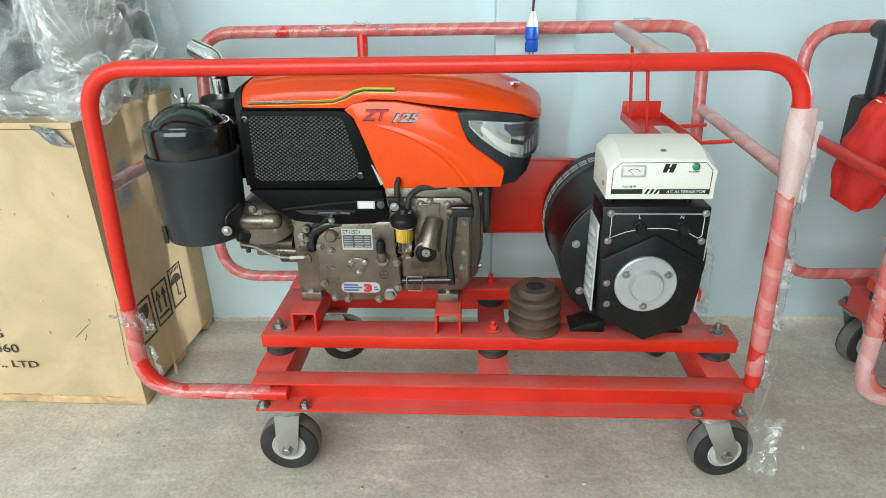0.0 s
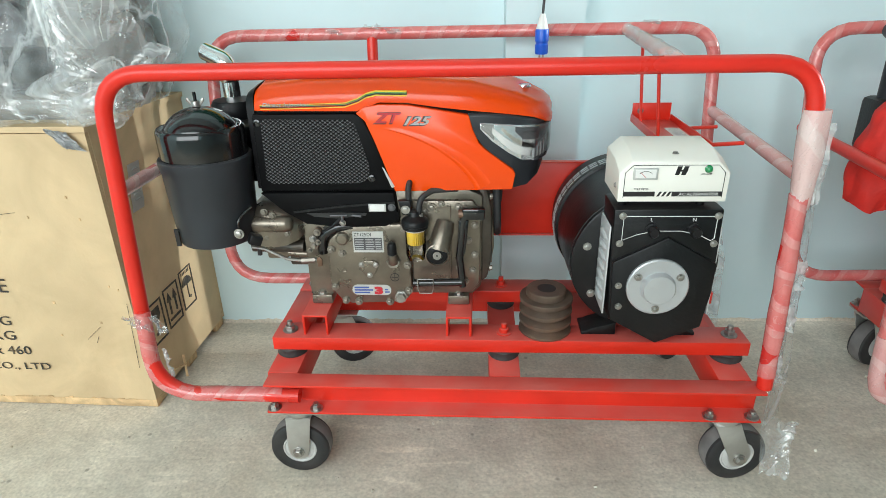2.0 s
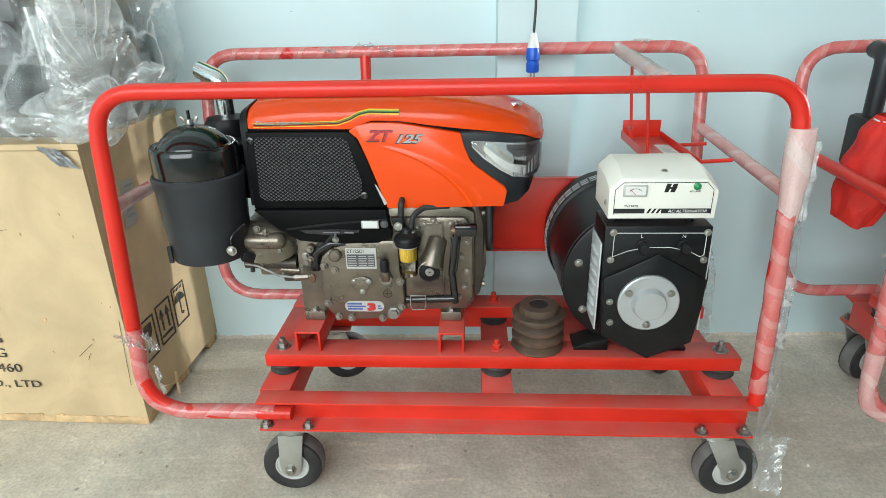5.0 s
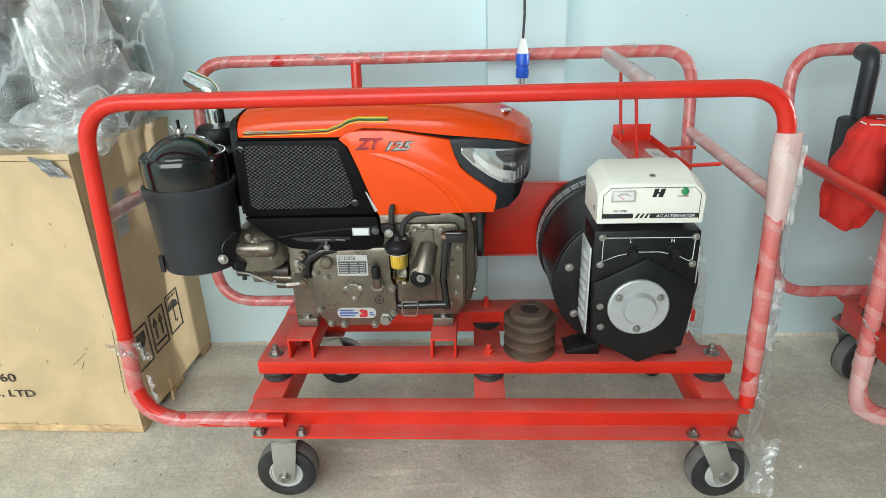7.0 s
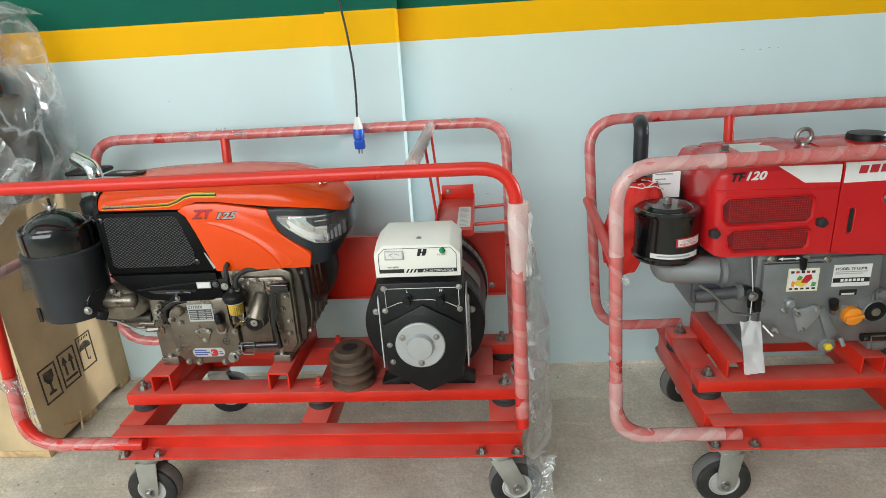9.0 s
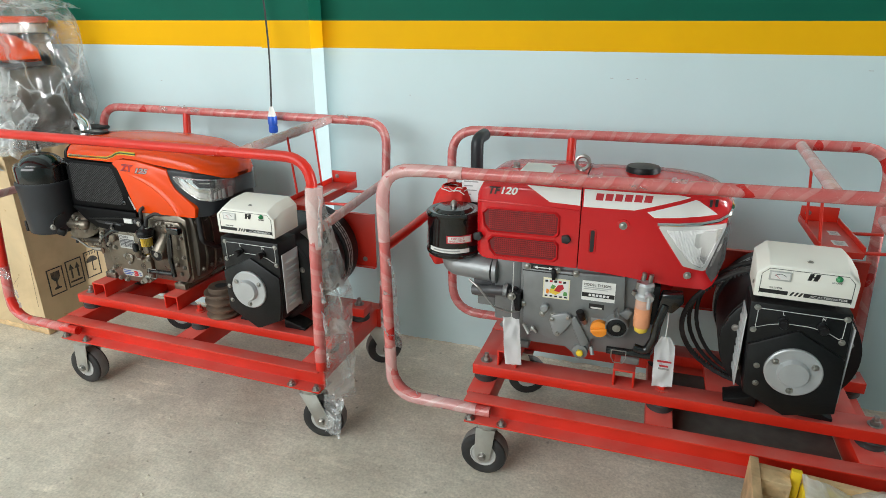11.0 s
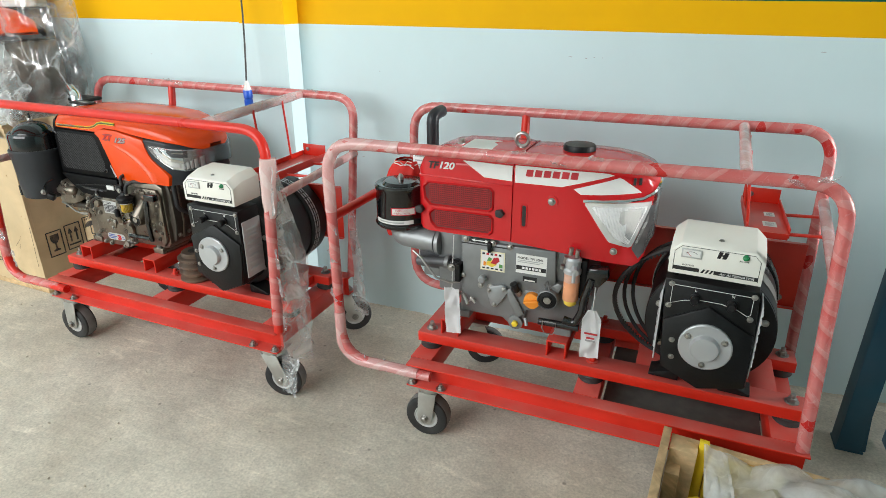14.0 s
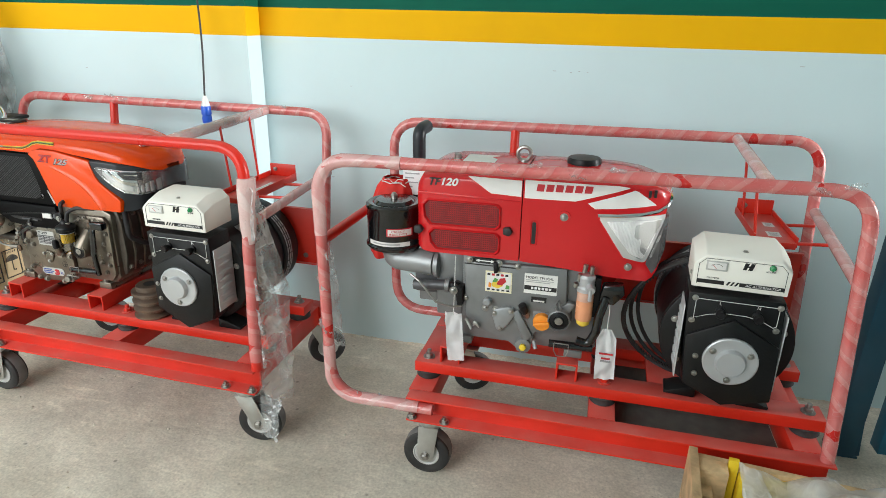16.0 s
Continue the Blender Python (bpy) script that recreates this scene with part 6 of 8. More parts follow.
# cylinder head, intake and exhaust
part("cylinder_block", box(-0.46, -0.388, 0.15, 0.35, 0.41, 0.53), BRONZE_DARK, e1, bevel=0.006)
part("cylinder_head", box(-0.508, -0.462, 0.15, 0.35, 0.425, 0.525), BRONZE, e1, bevel=0.006)
rb = loft([(-0.535, 0.13, 0.26, 0.490, 0.525), (-0.525, 0.113, 0.28, 0.482, 0.545), (-0.505, 0.104, 0.29, 0.476, 0.554), (-0.475, 0.100, 0.29, 0.474, 0.556), (-0.445, 0.102, 0.29, 0.478, 0.548), (-0.425, 0.112, 0.285, 0.485, 0.535), (-0.412, 0.128, 0.27, 0.495, 0.522)], 0.034, 0.0, 7)
part("rocker_cover", rb, BRONZE, e1, "smooth cast rocker cover", deg=50)
part("cover_bulge", lathe([(0.006, -0.533), (0.0145, -0.529), (0.0175, -0.520), (0.0180, -0.470), (0.0175, -0.445), (0.0145, -0.434), (0.006, -0.430)], (0, 0.112, 0.5215), "x", 24), BRONZE, e1, deg=60)
for x, z in ((-0.483, 0.549), (-0.467, 0.541), (-0.442, 0.503), (-0.484, 0.495)):
    part("cover_nut", bolt((x, 0.106, z), "-y", 0.005, 0.006), BOLT_CH, e1)
part("injector_block", box(-0.416, -0.366, 0.128, 0.16, 0.352, 0.536), BRONZE, e1, bevel=0.004)
part("injector_nut", lathe([(0.0085, 0.130), (0.0080, 0.118), (0.005, 0.115)], (-0.384, 0, 0.501), "y", 18), RUST, e1)
part("side_nut", bolt((-0.396, 0.122, 0.484), "-y", 0.0055, 0.008), STEEL, e1)
part("injector_pipe", tube(bend([(-0.521, 0.112, 0.470), (-0.495, 0.108, 0.468), (-0.45, 0.106, 0.446), (-0.418, 0.106, 0.4425), (-0.385, 0.11, 0.443)], 0.02), 0.0032, 10), STEEL, e1, "bare steel fuel pipe")
part("pipe_nut", rod((-0.420, 0.106, 0.4425), (-0.392, 0.108, 0.443), 0.0060, 6), BOLT_CH, e1)
part("copper_tag", prism([(-0.386, 0.4300), (-0.3765, 0.4330), (-0.3755, 0.446), (-0.381, 0.4525), (-0.3875, 0.449)], 0.101, 0.106), RUST, e1, "small brown tag", bevel=0.001)
part("drain_hose", rod((-0.508, 0.12, 0.475), (-0.511, 0.12, 0.449), 0.0048, 10), RUBBER, e1)
part("control_rod", rod((-0.37, 0.12, 0.500), (-0.33, 0.115, 0.532), 0.006, 10), BLACK_PLASTIC, e1)
# air cleaner
AX, AY = -0.584, 0.114
ac = part("air_cleaner", lathe([(0.066, 0.492), (0.0745, 0.496), (0.0770, 0.506), (0.0800, 0.560), (0.0835, 0.636), (0.0862, 0.650), (0.0872, 0.656), (0.0872, 0.6625), (0.0845, 0.6655)], (AX, AY, 0), "z", 56), BLACK_MATT, e1, "matt black air cleaner bowl")
part("air_cleaner_lid", lathe([(0.0805, 0.660), (0.0812, 0.709), (0.0800, 0.7165), (0.0770, 0.7205), (0.0725, 0.7205), (0.0675, 0.7175), (0.0650, 0.7190), (0.0630, 0.7240), (0.0560, 0.7330), (0.0440, 0.7430), (0.0290, 0.7505), (0.0150, 0.7540), (0.006, 0.7550)], (AX, AY, 0), "z", 56), BLACK_GLOSS, ac, "gloss black domed lid")
part("lid_stud", rod((AX, AY, 0.754), (AX, AY, 0.782), 0.0032, 8), BLACK_GLOSS, ac)
wing = lathe([(0.0085, 0.7555), (0.0070, 0.766)], (AX, AY, 0), "z", 12)
for s in (-1, 1):
    prism([(AX + s * 0.005, 0.758), (AX + s * 0.013, 0.771), (AX + s * 0.0165, 0.7715), (AX + s * 0.017, 0.766), (AX + s * 0.009, 0.757)], AY - 0.0015, AY + 0.0015, "y", wing)
part("wing_nut", wing, STEEL, ac, bevel=0.0006)
part("bowl_clip", tube(bend([(AX + 0.083, AY - 0.025, 0.566), (AX + 0.070, AY - 0.045, 0.556), (AX + 0.064, AY - 0.052, 0.545), (AX + 0.063, AY - 0.054, 0.520)], 0.008), 0.0022, 8), BLACK_GLOSS, ac)
part("bowl_clamp", box(AX + 0.050, AX + 0.074, AY - 0.074, AY - 0.052, 0.500, 0.520, None, Matrix.Translation((AX + 0.06, AY, 0.51)) @ pose(0, 0, 0, 0, 25, 30) @ Matrix.Translation((-AX - 0.06, -AY, -0.51))), BLACK_PLASTIC, ac, bevel=0.003)
part("bowl_notch", box(AX - 0.062, AX - 0.054, AY - 0.0605, AY - 0.056, 0.497, 0.532), BLACK_PRINT, ac)
part("bowl_bolt", bolt((AX + 0.066, AY - 0.060, 0.524), "-y", 0.007, 0.008), STEEL, ac)
part("intake_elbow", lathe([(0.042, 0.690), (0.050, 0.696), (0.051, 0.726), (0.045, 0.736), (0.015, 0.739)], (-0.586, 0.300, 0), "z", 28), BLACK_PLASTIC, e1, "black intake cap")
part("intake_neck", box(-0.578, -0.482, 0.198, 0.30, 0.58, 0.70), BLACK_PLASTIC, e1, bevel=0.01)
part("exhaust_pipe", tube(bend([(-0.592, 0.310, 0.735), (-0.592, 0.310, 0.812), (-0.648, 0.335, 0.832)], 0.030), 0.0190, 20), CHROME, e1, "chrome exhaust elbow")
part("exhaust_clamp", lathe([(0.0205, 0.772), (0.0225, 0.775), (0.0225, 0.784), (0.0205, 0.787)], (-0.592, 0.310, 0), "z", 24), CHROME, e1)
part("silencer", box(-0.715, -0.618, 0.36, 0.44, 0.778, 0.792), BLACK_CAST, e1, "dark silencer box", bevel=0.008)

# ---- red diesel engine ----
e2 = thing("diesel_engine", (-0.26, 0.26, 0.334), "red-hooded diesel engine with grey crankcase and white stripes", "engine", frame_m=CART2 @ Matrix.Translation((0.012, -0.004, 0.010)))
YF = 0.110


def plate(outline, y, t=0.0012):
    return prism(outline, y - t, y + 0.002)


gb = part("radiator_cowl", loft([(-0.503, 0.135, 0.370, 0.602, 0.735), (-0.498, 0.124, 0.380, 0.594, 0.762), (-0.485, 0.113, 0.386, 0.586, 0.782), (-0.47, YF, 0.388, 0.583, 0.786), (-0.30, YF, 0.388, 0.582, 0.790), (-0.246, YF, 0.388, 0.582, 0.791)], 0.016, 0.006), ENG_RED, e2, "red radiator cowl", deg=40)
for z0, z1, xa in ((0.6585, 0.7135, -0.478), (0.5965, 0.6425, -0.463)):
    ol = [(xa + 0.012, z1), (xa, z1 - 0.012), (xa + 0.004, z0 + 0.016), (xa + 0.018, z0), (-0.306, z0), (-0.297, z0 + 0.009), (-0.297, z1 - 0.009), (-0.306, z1)]
    fr = bmesh.new()
    o1 = [(x + (0.006 if x > -0.4 else -0.006), z + (0.005 if z > (z0 + z1) / 2 else -0.005)) for x, z in ol]
    n = len(ol)
    vo = [fr.verts.new((x, YF - 0.0005, z)) for x, z in o1]
    vm = [fr.verts.new((x, YF - 0.006, z)) for x, z in [((a[0] + b[0]) / 2, (a[1] + b[1]) / 2) for a, b in zip(ol, o1)]]
    vi = [fr.verts.new((x, YF - 0.0005, z)) for x, z in ol]
    for i in range(n):
        j = (i + 1) % n
        fr.faces.new((vo[i], vo[j], vm[j], vm[i]))
        fr.faces.new((vm[i], vm[j], vi[j], vi[i]))
    part("grille_frame", fr, ENG_RED, gb, deg=60)
    gm = part("grille_mesh", plate(ol, YF, 0.0006), GRILLE_RED, gb, "dark red wire mesh")
    wires = bmesh.new()
    k = 0
    x = xa + 0.014
    while x < -0.302:
        box(x, x + 0.0011, YF - 0.0016, YF - 0.0006, z0 + 0.006, z1 - 0.003, wires)
        x += 0.0052
    z = z0 + 0.006
    while z < z1 - 0.002:
        box(xa + 0.012, -0.300, YF - 0.0018, YF - 0.0007, z, z + 0.0011, wires)
        z += 0.0052
    part("grille_wire", wires, WIRE_RED, gm, kind="stuff")
part("cowl_step", prism([(-0.494, 0.7355), (-0.249, 0.7285), (-0.249, 0.7245), (-0.494, 0.7305)], YF - 0.003, YF + 0.002), ENG_RED, gb, bevel=0.001)
for x, z in ((-0.492, 0.640), (-0.274, 0.6545)):
    part("rubber_knob", prism([(x - 0.011, z + 0.008), (x + 0.004, z + 0.011), (x + 0.012, z), (x + 0.004, z - 0.010), (x - 0.010, z - 0.007)], YF - 0.012, YF + 0.004), RUBBER, gb, "black rubber latch", bevel=0.002)
part("white_stripe", plate([(-0.373, 0.7795), (-0.318, 0.7425), (-0.2475, 0.7395), (-0.2475, 0.7770)], YF, 0.0006), WHITE_PAINT, gb, "white stripe")
letters("TF", 0.0250, front(-0.470, YF - 0.0012, 0.7530), BLACK_PRINT, gb, "black raised lettering", width=0.029, thick=0.0008, shear=0.28, bold=0.0007)
letters("120", 0.0245, front(-0.441, YF - 0.0012, 0.7545), WHITE_PAINT, gb, "silver raised lettering", width=0.041, thick=0.0008, shear=0.28, bold=0.0007)
NOSE = [(-0.2435, YF), (-0.085, YF), (-0.030, YF + 0.005), (0.020, YF + 0.022), (0.055, YF + 0.041), (0.072, YF + 0.053), (0.084, YF + 0.070)]
ftank = part("fuel_tank", loft([(-0.2435, YF, 0.385, 0.582, 0.789), (-0.12, YF, 0.385, 0.573, 0.791), (-0.085, YF, 0.385, 0.569, 0.791), (-0.030, YF + 0.005, 0.380, 0.563, 0.790), (0.020, YF + 0.022, 0.366, 0.555, 0.786), (0.048, YF + 0.037, 0.355, 0.549, 0.779), (0.062, YF + 0.046, 0.348, 0.558, 0.772), (0.072, YF + 0.053, 0.342, 0.577, 0.765), (0.076, YF + 0.060, 0.335, 0.597, 0.755)], 0.018, 0.005), ENG_RED, e2, "red fuel tank and nose", deg=40)
part("white_stripe", laid([(-0.240, 0.7795), (-0.030, 0.7790), (-0.012, 0.7745)], [(-0.240, 0.7375), (-0.126, 0.7385), (-0.012, 0.7740)], NOSE, 0.0006), WHITE_PAINT, ftank, "white stripe")
part("white_stripe", laid([(-0.098, 0.7365), (0.003, 0.7700), (0.045, 0.7390), (0.050, 0.7340)], [(-0.098, 0.7360), (-0.082, 0.7245), (0.050, 0.7335)], NOSE, 0.0008), WHITE_PAINT, ftank, "white stripe")
# maker's name as plain slanted bars
for i in range(6):
    x = -0.2140 + 0.0212 * i
    z = 0.7560 + 0.0006 * i
    part("name_bar", prism([(x, z), (x + 0.0165, z), (x + 0.0190, z + 0.0165), (x + 0.0025, z + 0.0165)], YF - 0.0013, YF), RED_PRINT, ftank)
part("nose_seam", laid([(-0.126, 0.7368), (-0.012, 0.7728)], [(-0.126, 0.7340), (-0.012, 0.7700)], NOSE, 0.0012), ENG_RED, ftank)
part("tank_slot", prism(round_rect(-0.2185, -0.2095, 0.628, 0.682, 0.0042), YF - 0.0008, YF + 0.002), BLACK_PRINT, ftank, "dark sight slot")
part("slot_rim", tube([Vector((x, YF - 0.0005, z)) for x, z in round_rect(-0.2215, -0.2065, 0.625, 0.685, 0.006)] + [Vector((-0.2065, YF - 0.0005, 0.679))], 0.0016, 6), ENG_RED, ftank)
kn = lathe([(0.015, YF + 0.002), (0.0145, YF - 0.003), (0.011, YF - 0.003)], (-0.1475, 0, 0.7005), "y", 20)
part("bolt_cup", kn, ENG_RED, ftank)
part("tank_bolt", bolt((-0.1475, YF - 0.002, 0.7005), "-y", 0.0066, 0.006), STEEL, ftank)
part("tank_bolt", bolt((0.004, YF + 0.0155, 0.5890), "-y", 0.0062, 0.007), STEEL, ftank)
# head lamp, wrapped round the flank of the nose
bz = part("lamp_bezel", laid([(-0.069, 0.7070), (0.074, 0.7110)], [(-0.069, 0.7015), (-0.009, 0.6130), (0.036, 0.5990), (0.043, 0.6020), (0.074, 0.7020)], NOSE, 0.0035, 0.012, 40), LAMP_BRIGHT, e2, "bright chrome lamp bezel", deg=60)
LENS_UP, LENS_LOW = [(-0.052, 0.6985), (0.066, 0.7005)], [(-0.052, 0.6955), (0.004, 0.6230), (0.029, 0.6095), (0.036, 0.6085), (0.066, 0.6945)]
part("lamp_reflector", laid(LENS_UP, LENS_LOW, NOSE, 0.0046, 0.003, 40), LAMP_RIB, bz, "ribbed bright reflector", deg=60)
part("lamp_plate", laid([(0.026, 0.6965), (0.061, 0.6975)], [(0.026, 0.6300), (0.037, 0.6160), (0.061, 0.6900)], NOSE, 0.0054, 0.001, 24), LAMP_BRIGHT, bz, "plain bright reflector plate", deg=60)
part("lamp_step", laid([(0.010, 0.6900), (0.026, 0.6930)], [(0.010, 0.6640), (0.018, 0.6560), (0.026, 0.6600)], NOSE, 0.0056, 0.001, 10), LAMP_BRIGHT, bz, deg=60)
part("lamp_lens", laid(LENS_UP, LENS_LOW, NOSE, 0.0080, 0.0018, 40), CLEAR, bz, "clear lens", deg=60).visible_shadow = False
part("nose_lens", laid([(0.0435, 0.6015), (0.0735, 0.7010), (0.083, 0.7020)], [(0.0435, 0.5940), (0.0600, 0.5680), (0.0700, 0.5820), (0.083, 0.6180)], NOSE, 0.0030, 0.010, 24), LAMP_DARK, bz, "smoky side of the nose lens", deg=60)
part("nose_lens_rib", laid([(0.0500, 0.6120), (0.0720, 0.6820)], [(0.0500, 0.6050), (0.0560, 0.6120), (0.0720, 0.6650)], NOSE, 0.0042, 0.002, 12), LAMP_GREY, bz, deg=60)
part("front_lens", prism([(0.076, 0.176), (0.084, 0.182), (0.087, 0.200), (0.088, 0.255), (0.087, 0.310), (0.083, 0.330), (0.076, 0.336)], 0.612, 0.704, "z"), LAMP_DARK, bz, "smoky front lens", bevel=0.003)
part("brow_trim", tube([(-0.074, YF - 0.001, 0.7105), (-0.030, YF + 0.002, 0.7125), (0.020, YF + 0.019, 0.7150), (0.055, YF + 0.038, 0.7200), (0.074, YF + 0.052, 0.7300), (0.084, YF + 0.072, 0.7420), (0.088, 0.255, 0.748), (0.084, 0.325, 0.744), (0.074, 0.350, 0.735)], 0.0044, 10), CHROME, bz, "silver brow strip")
part("nose_brow", loft([(0.030, YF + 0.028, 0.360, 0.718, 0.781), (0.060, YF + 0.046, 0.346, 0.724, 0.773), (0.078, YF + 0.064, 0.328, 0.732, 0.762), (0.086, YF + 0.09, 0.30, 0.740, 0.752)], 0.012, 0.004), ENG_RED, e2)
for x in (0.03, 0.042):
    part("brow_slot", box(x, x + 0.006, along(x, NOSE) - 0.001, along(x, NOSE) + 0.008, 0.752, 0.768), BLACK_PRINT, e2)
part("tank_cap", lathe([(0.026, 0.784), (0.038, 0.787), (0.041, 0.791), (0.041, 0.803), (0.038, 0.809), (0.012, 0.811)], (-0.118, 0.262, 0), "z", 16), BLACK_PLASTIC, e2, "black ribbed tank cap")
ey = [Vector((-0.262 + 0.0165 * math.cos(2 * math.pi * i / 20), 0.245, 0.812 + 0.0165 * math.sin(2 * math.pi * i / 20))) for i in range(21)]
eb = tube(ey, 0.0048, 10)
rod((-0.262, 0.245, 0.785), (-0.262, 0.245, 0.797), 0.010, 14, eb, 0.0075)
part("lifting_eye", eb, STEEL, e2, "steel lifting eye")
part("cowl_nut", bolt((-0.43, 0.25, 0.786), "z", 0.009, 0.016), STEEL, e2)
part("top_label", box(-0.41, -0.33, 0.20, 0.30, 0.7902, 0.7922), PAPER, e2, "white top label")
part("tank_top", loft([(-0.235, 0.185, 0.345, 0.776, 0.792), (-0.22, 0.175, 0.355, 0.776, 0.7955), (-0.10, 0.175, 0.355, 0.776, 0.7965), (-0.02, 0.185, 0.345, 0.776, 0.794), (0.01, 0.20, 0.33, 0.776, 0.789)], 0.016, 0.004), ENG_RED, e2, deg=50)
part("cowl_top", loft([(-0.455, 0.185, 0.365, 0.770, 0.786), (-0.44, 0.175, 0.375, 0.770, 0.790), (-0.27, 0.175, 0.375, 0.770, 0.794), (-0.25, 0.185, 0.365, 0.770, 0.791)], 0.014, 0.003), ENG_RED, e2, deg=50)
# crankcase
part("crankcase", prism([(-0.385, 0.352), (-0.06, 0.352), (-0.048, 0.37), (-0.05, 0.58), (-0.385, 0.585)], 0.128, 0.38), GREY_CAST, e2, "grey painted crankcase", bevel=0.005)
cc = part("front_cover", prism([(-0.377, 0.566), (-0.130, 0.572), (-0.124, 0.470), (-0.128, 0.420), (-0.150, 0.402), (-0.196, 0.395), (-0.204, 0.350), (-0.222, 0.340), (-0.240, 0.345), (-0.262, 0.362), (-0.300, 0.373), (-0.336, 0.386), (-0.372, 0.406)], 0.113, 0.129), GREY_CAST, e2, "grey cast front cover", bevel=0.004)
part("seam_bar", box(-0.377, -0.245, 0.1115, 0.1135, 0.560, 0.5625), BLACK_PRINT, cc)
lb = part("lever_label", box(-0.352, -0.300, 0.1115, 0.1135, 0.5660, 0.5790), BLACK_PRINT, cc, "black label with white arrows")
for pts in ([(-0.350, 0.5725), (-0.340, 0.5765), (-0.340, 0.5685)], [(-0.302, 0.5725), (-0.312, 0.5765), (-0.312, 0.5685)], [(-0.341, 0.5738), (-0.311, 0.5738), (-0.311, 0.5712), (-0.341, 0.5712)]):
    part("arrow", prism(pts, 0.1110, 0.1117), WHITE_PAINT, lb)
for x, z in ((-0.365, 0.572), (-0.292, 0.570), (-0.246, 0.566), (-0.322, 0.4465), (-0.295, 0.4465)):
    part("cover_bolt", bolt((x, 0.113, z), "-y", 0.006, 0.006), STEEL, cc)
part("black_latch", prism([(-0.305, 0.574), (-0.293, 0.574), (-0.293, 0.548), (-0.302, 0.546)], 0.100, 0.113), BLACK_PLASTIC, cc, bevel=0.002)
pic = part("picture_label", box(-0.324, -0.2585, 0.1116, 0.1135, 0.4935, 0.548), FOIL, cc, "cream-edged picture label")
part("label_face", box(-0.321, -0.2615, 0.1110, 0.1118, 0.4970, 0.5445), PAPER, pic)
part("label_patch", prism([(-0.308, 0.509), (-0.292, 0.504), (-0.280, 0.512), (-0.281, 0.522), (-0.297, 0.524), (-0.307, 0.518)], 0.1105, 0.1111), FILTER_Y, pic)
part("label_patch", prism([(-0.296, 0.515), (-0.283, 0.513), (-0.272, 0.524), (-0.276, 0.534), (-0.288, 0.531)], 0.1102, 0.1106), RED_PRINT, pic)
part("label_patch", prism([(-0.306, 0.521), (-0.297, 0.520), (-0.292, 0.528), (-0.301, 0.532)], 0.1102, 0.1106), GREEN_PRINT, pic)
part("label_patch", prism([(-0.316, 0.507), (-0.310, 0.505), (-0.308, 0.516), (-0.315, 0.519)], 0.1102, 0.1106), ORANGE_CAP, pic)
part("label_patch", prism([(-0.274, 0.505), (-0.264, 0.505), (-0.264, 0.514), (-0.272, 0.516)], 0.1102, 0.1106), GREEN_PRINT, pic)
for i in range(5):
    part("label_line", box(-0.319 + 0.012 * i, -0.312 + 0.012 * i, 0.1105, 0.1111, 0.498, 0.502), BLACK_PRINT, pic)
for i in range(5):
    part("label_line", box(-0.319 + 0.011 * i, -0.312 + 0.011 * i, 0.1105, 0.1111, 0.537, 0.5425), RED_PRINT if i % 2 else BLACK_PRINT, pic)
ml = part("model_plate", box(-0.229, -0.150, 0.1116, 0.1135, 0.501, 0.5525), PAPER, cc, "silver model plate")
letters("MODEL TF120ML", 0.009, front(-0.2255, 0.1112, 0.5400), BLACK_PRINT, ml, width=0.066)
for z, w in ((0.535, 0.066), (0.5305, 0.058)):
    part("plate_line", box(-0.225, -0.225 + w, 0.1110, 0.1118, z, z + 0.0018), GREY_PRINT, ml)
part("plate_band", box(-0.228, -0.151, 0.1111, 0.1118, 0.5105, 0.5215), BLACK_PRINT, ml)
for i in range(6):
    part("name_bar", box(-0.212 + 0.0085 * i, -0.206 + 0.0085 * i, 0.1106, 0.1112, 0.5130, 0.5190), WHITE_PAINT, ml)
sl = part("serial_label", box(-0.2095, -0.173, 0.1116, 0.1135, 0.4790, 0.4925), BLACK_PRINT, cc)
part("label_line", box(-0.205, -0.178, 0.1111, 0.1117, 0.4805, 0.4845), PAPER, sl)
pc = part("pump_cover", prism([(-0.304, 0.437), (-0.297, 0.450), (-0.264, 0.461), (-0.250, 0.457), (-0.246, 0.440), (-0.262, 0.413), (-0.280, 0.391), (-0.291, 0.396)], 0.103, 0.114), ELBOW_GREY, cc, bevel=0.003)
for x, z in ((-0.296, 0.440), (-0.256, 0.450), (-0.281, 0.401)):
    part("pump_bolt", bolt((x, 0.103, z), "-y", 0.0046, 0.005), STEEL, pc)
part("cover_ridge", prism([(-0.253, 0.447), (-0.238, 0.455), (-0.200, 0.388), (-0.214, 0.372), (-0.226, 0.378)], 0.104, 0.114), GREY_CAST, cc, bevel=0.004)
part("stud", rod((-0.196, 0.104, 0.378), (-0.190, 0.096, 0.360), 0.0050, 10), ELBOW_GREY, cc)
part("wing_nut", prism([(-0.348, 0.412), (-0.340, 0.410), (-0.332, 0.398), (-0.335, 0.394), (-0.343, 0.402), (-0.350, 0.398)], 0.099, 0.107), ZINC, cc, bevel=0.001)
part("breather", lathe([(0.010, 0.114), (0.0105, 0.098), (0.007, 0.095)], (-0.316, 0, 0.4685), "y", 16), ELBOW_GREY, cc)
part("dipstick_fitting", rod((-0.2165, 0.110, 0.440), (-0.222, 0.101, 0.455), 0.0085, 6), STEEL, cc)
part("dipstick", rod((-0.221, 0.102, 0.452), (-0.229, 0.094, 0.476), 0.0088, 14, None, 0.0100), BLACK_PLASTIC, cc, "black dipstick handle", bevel=0.002)
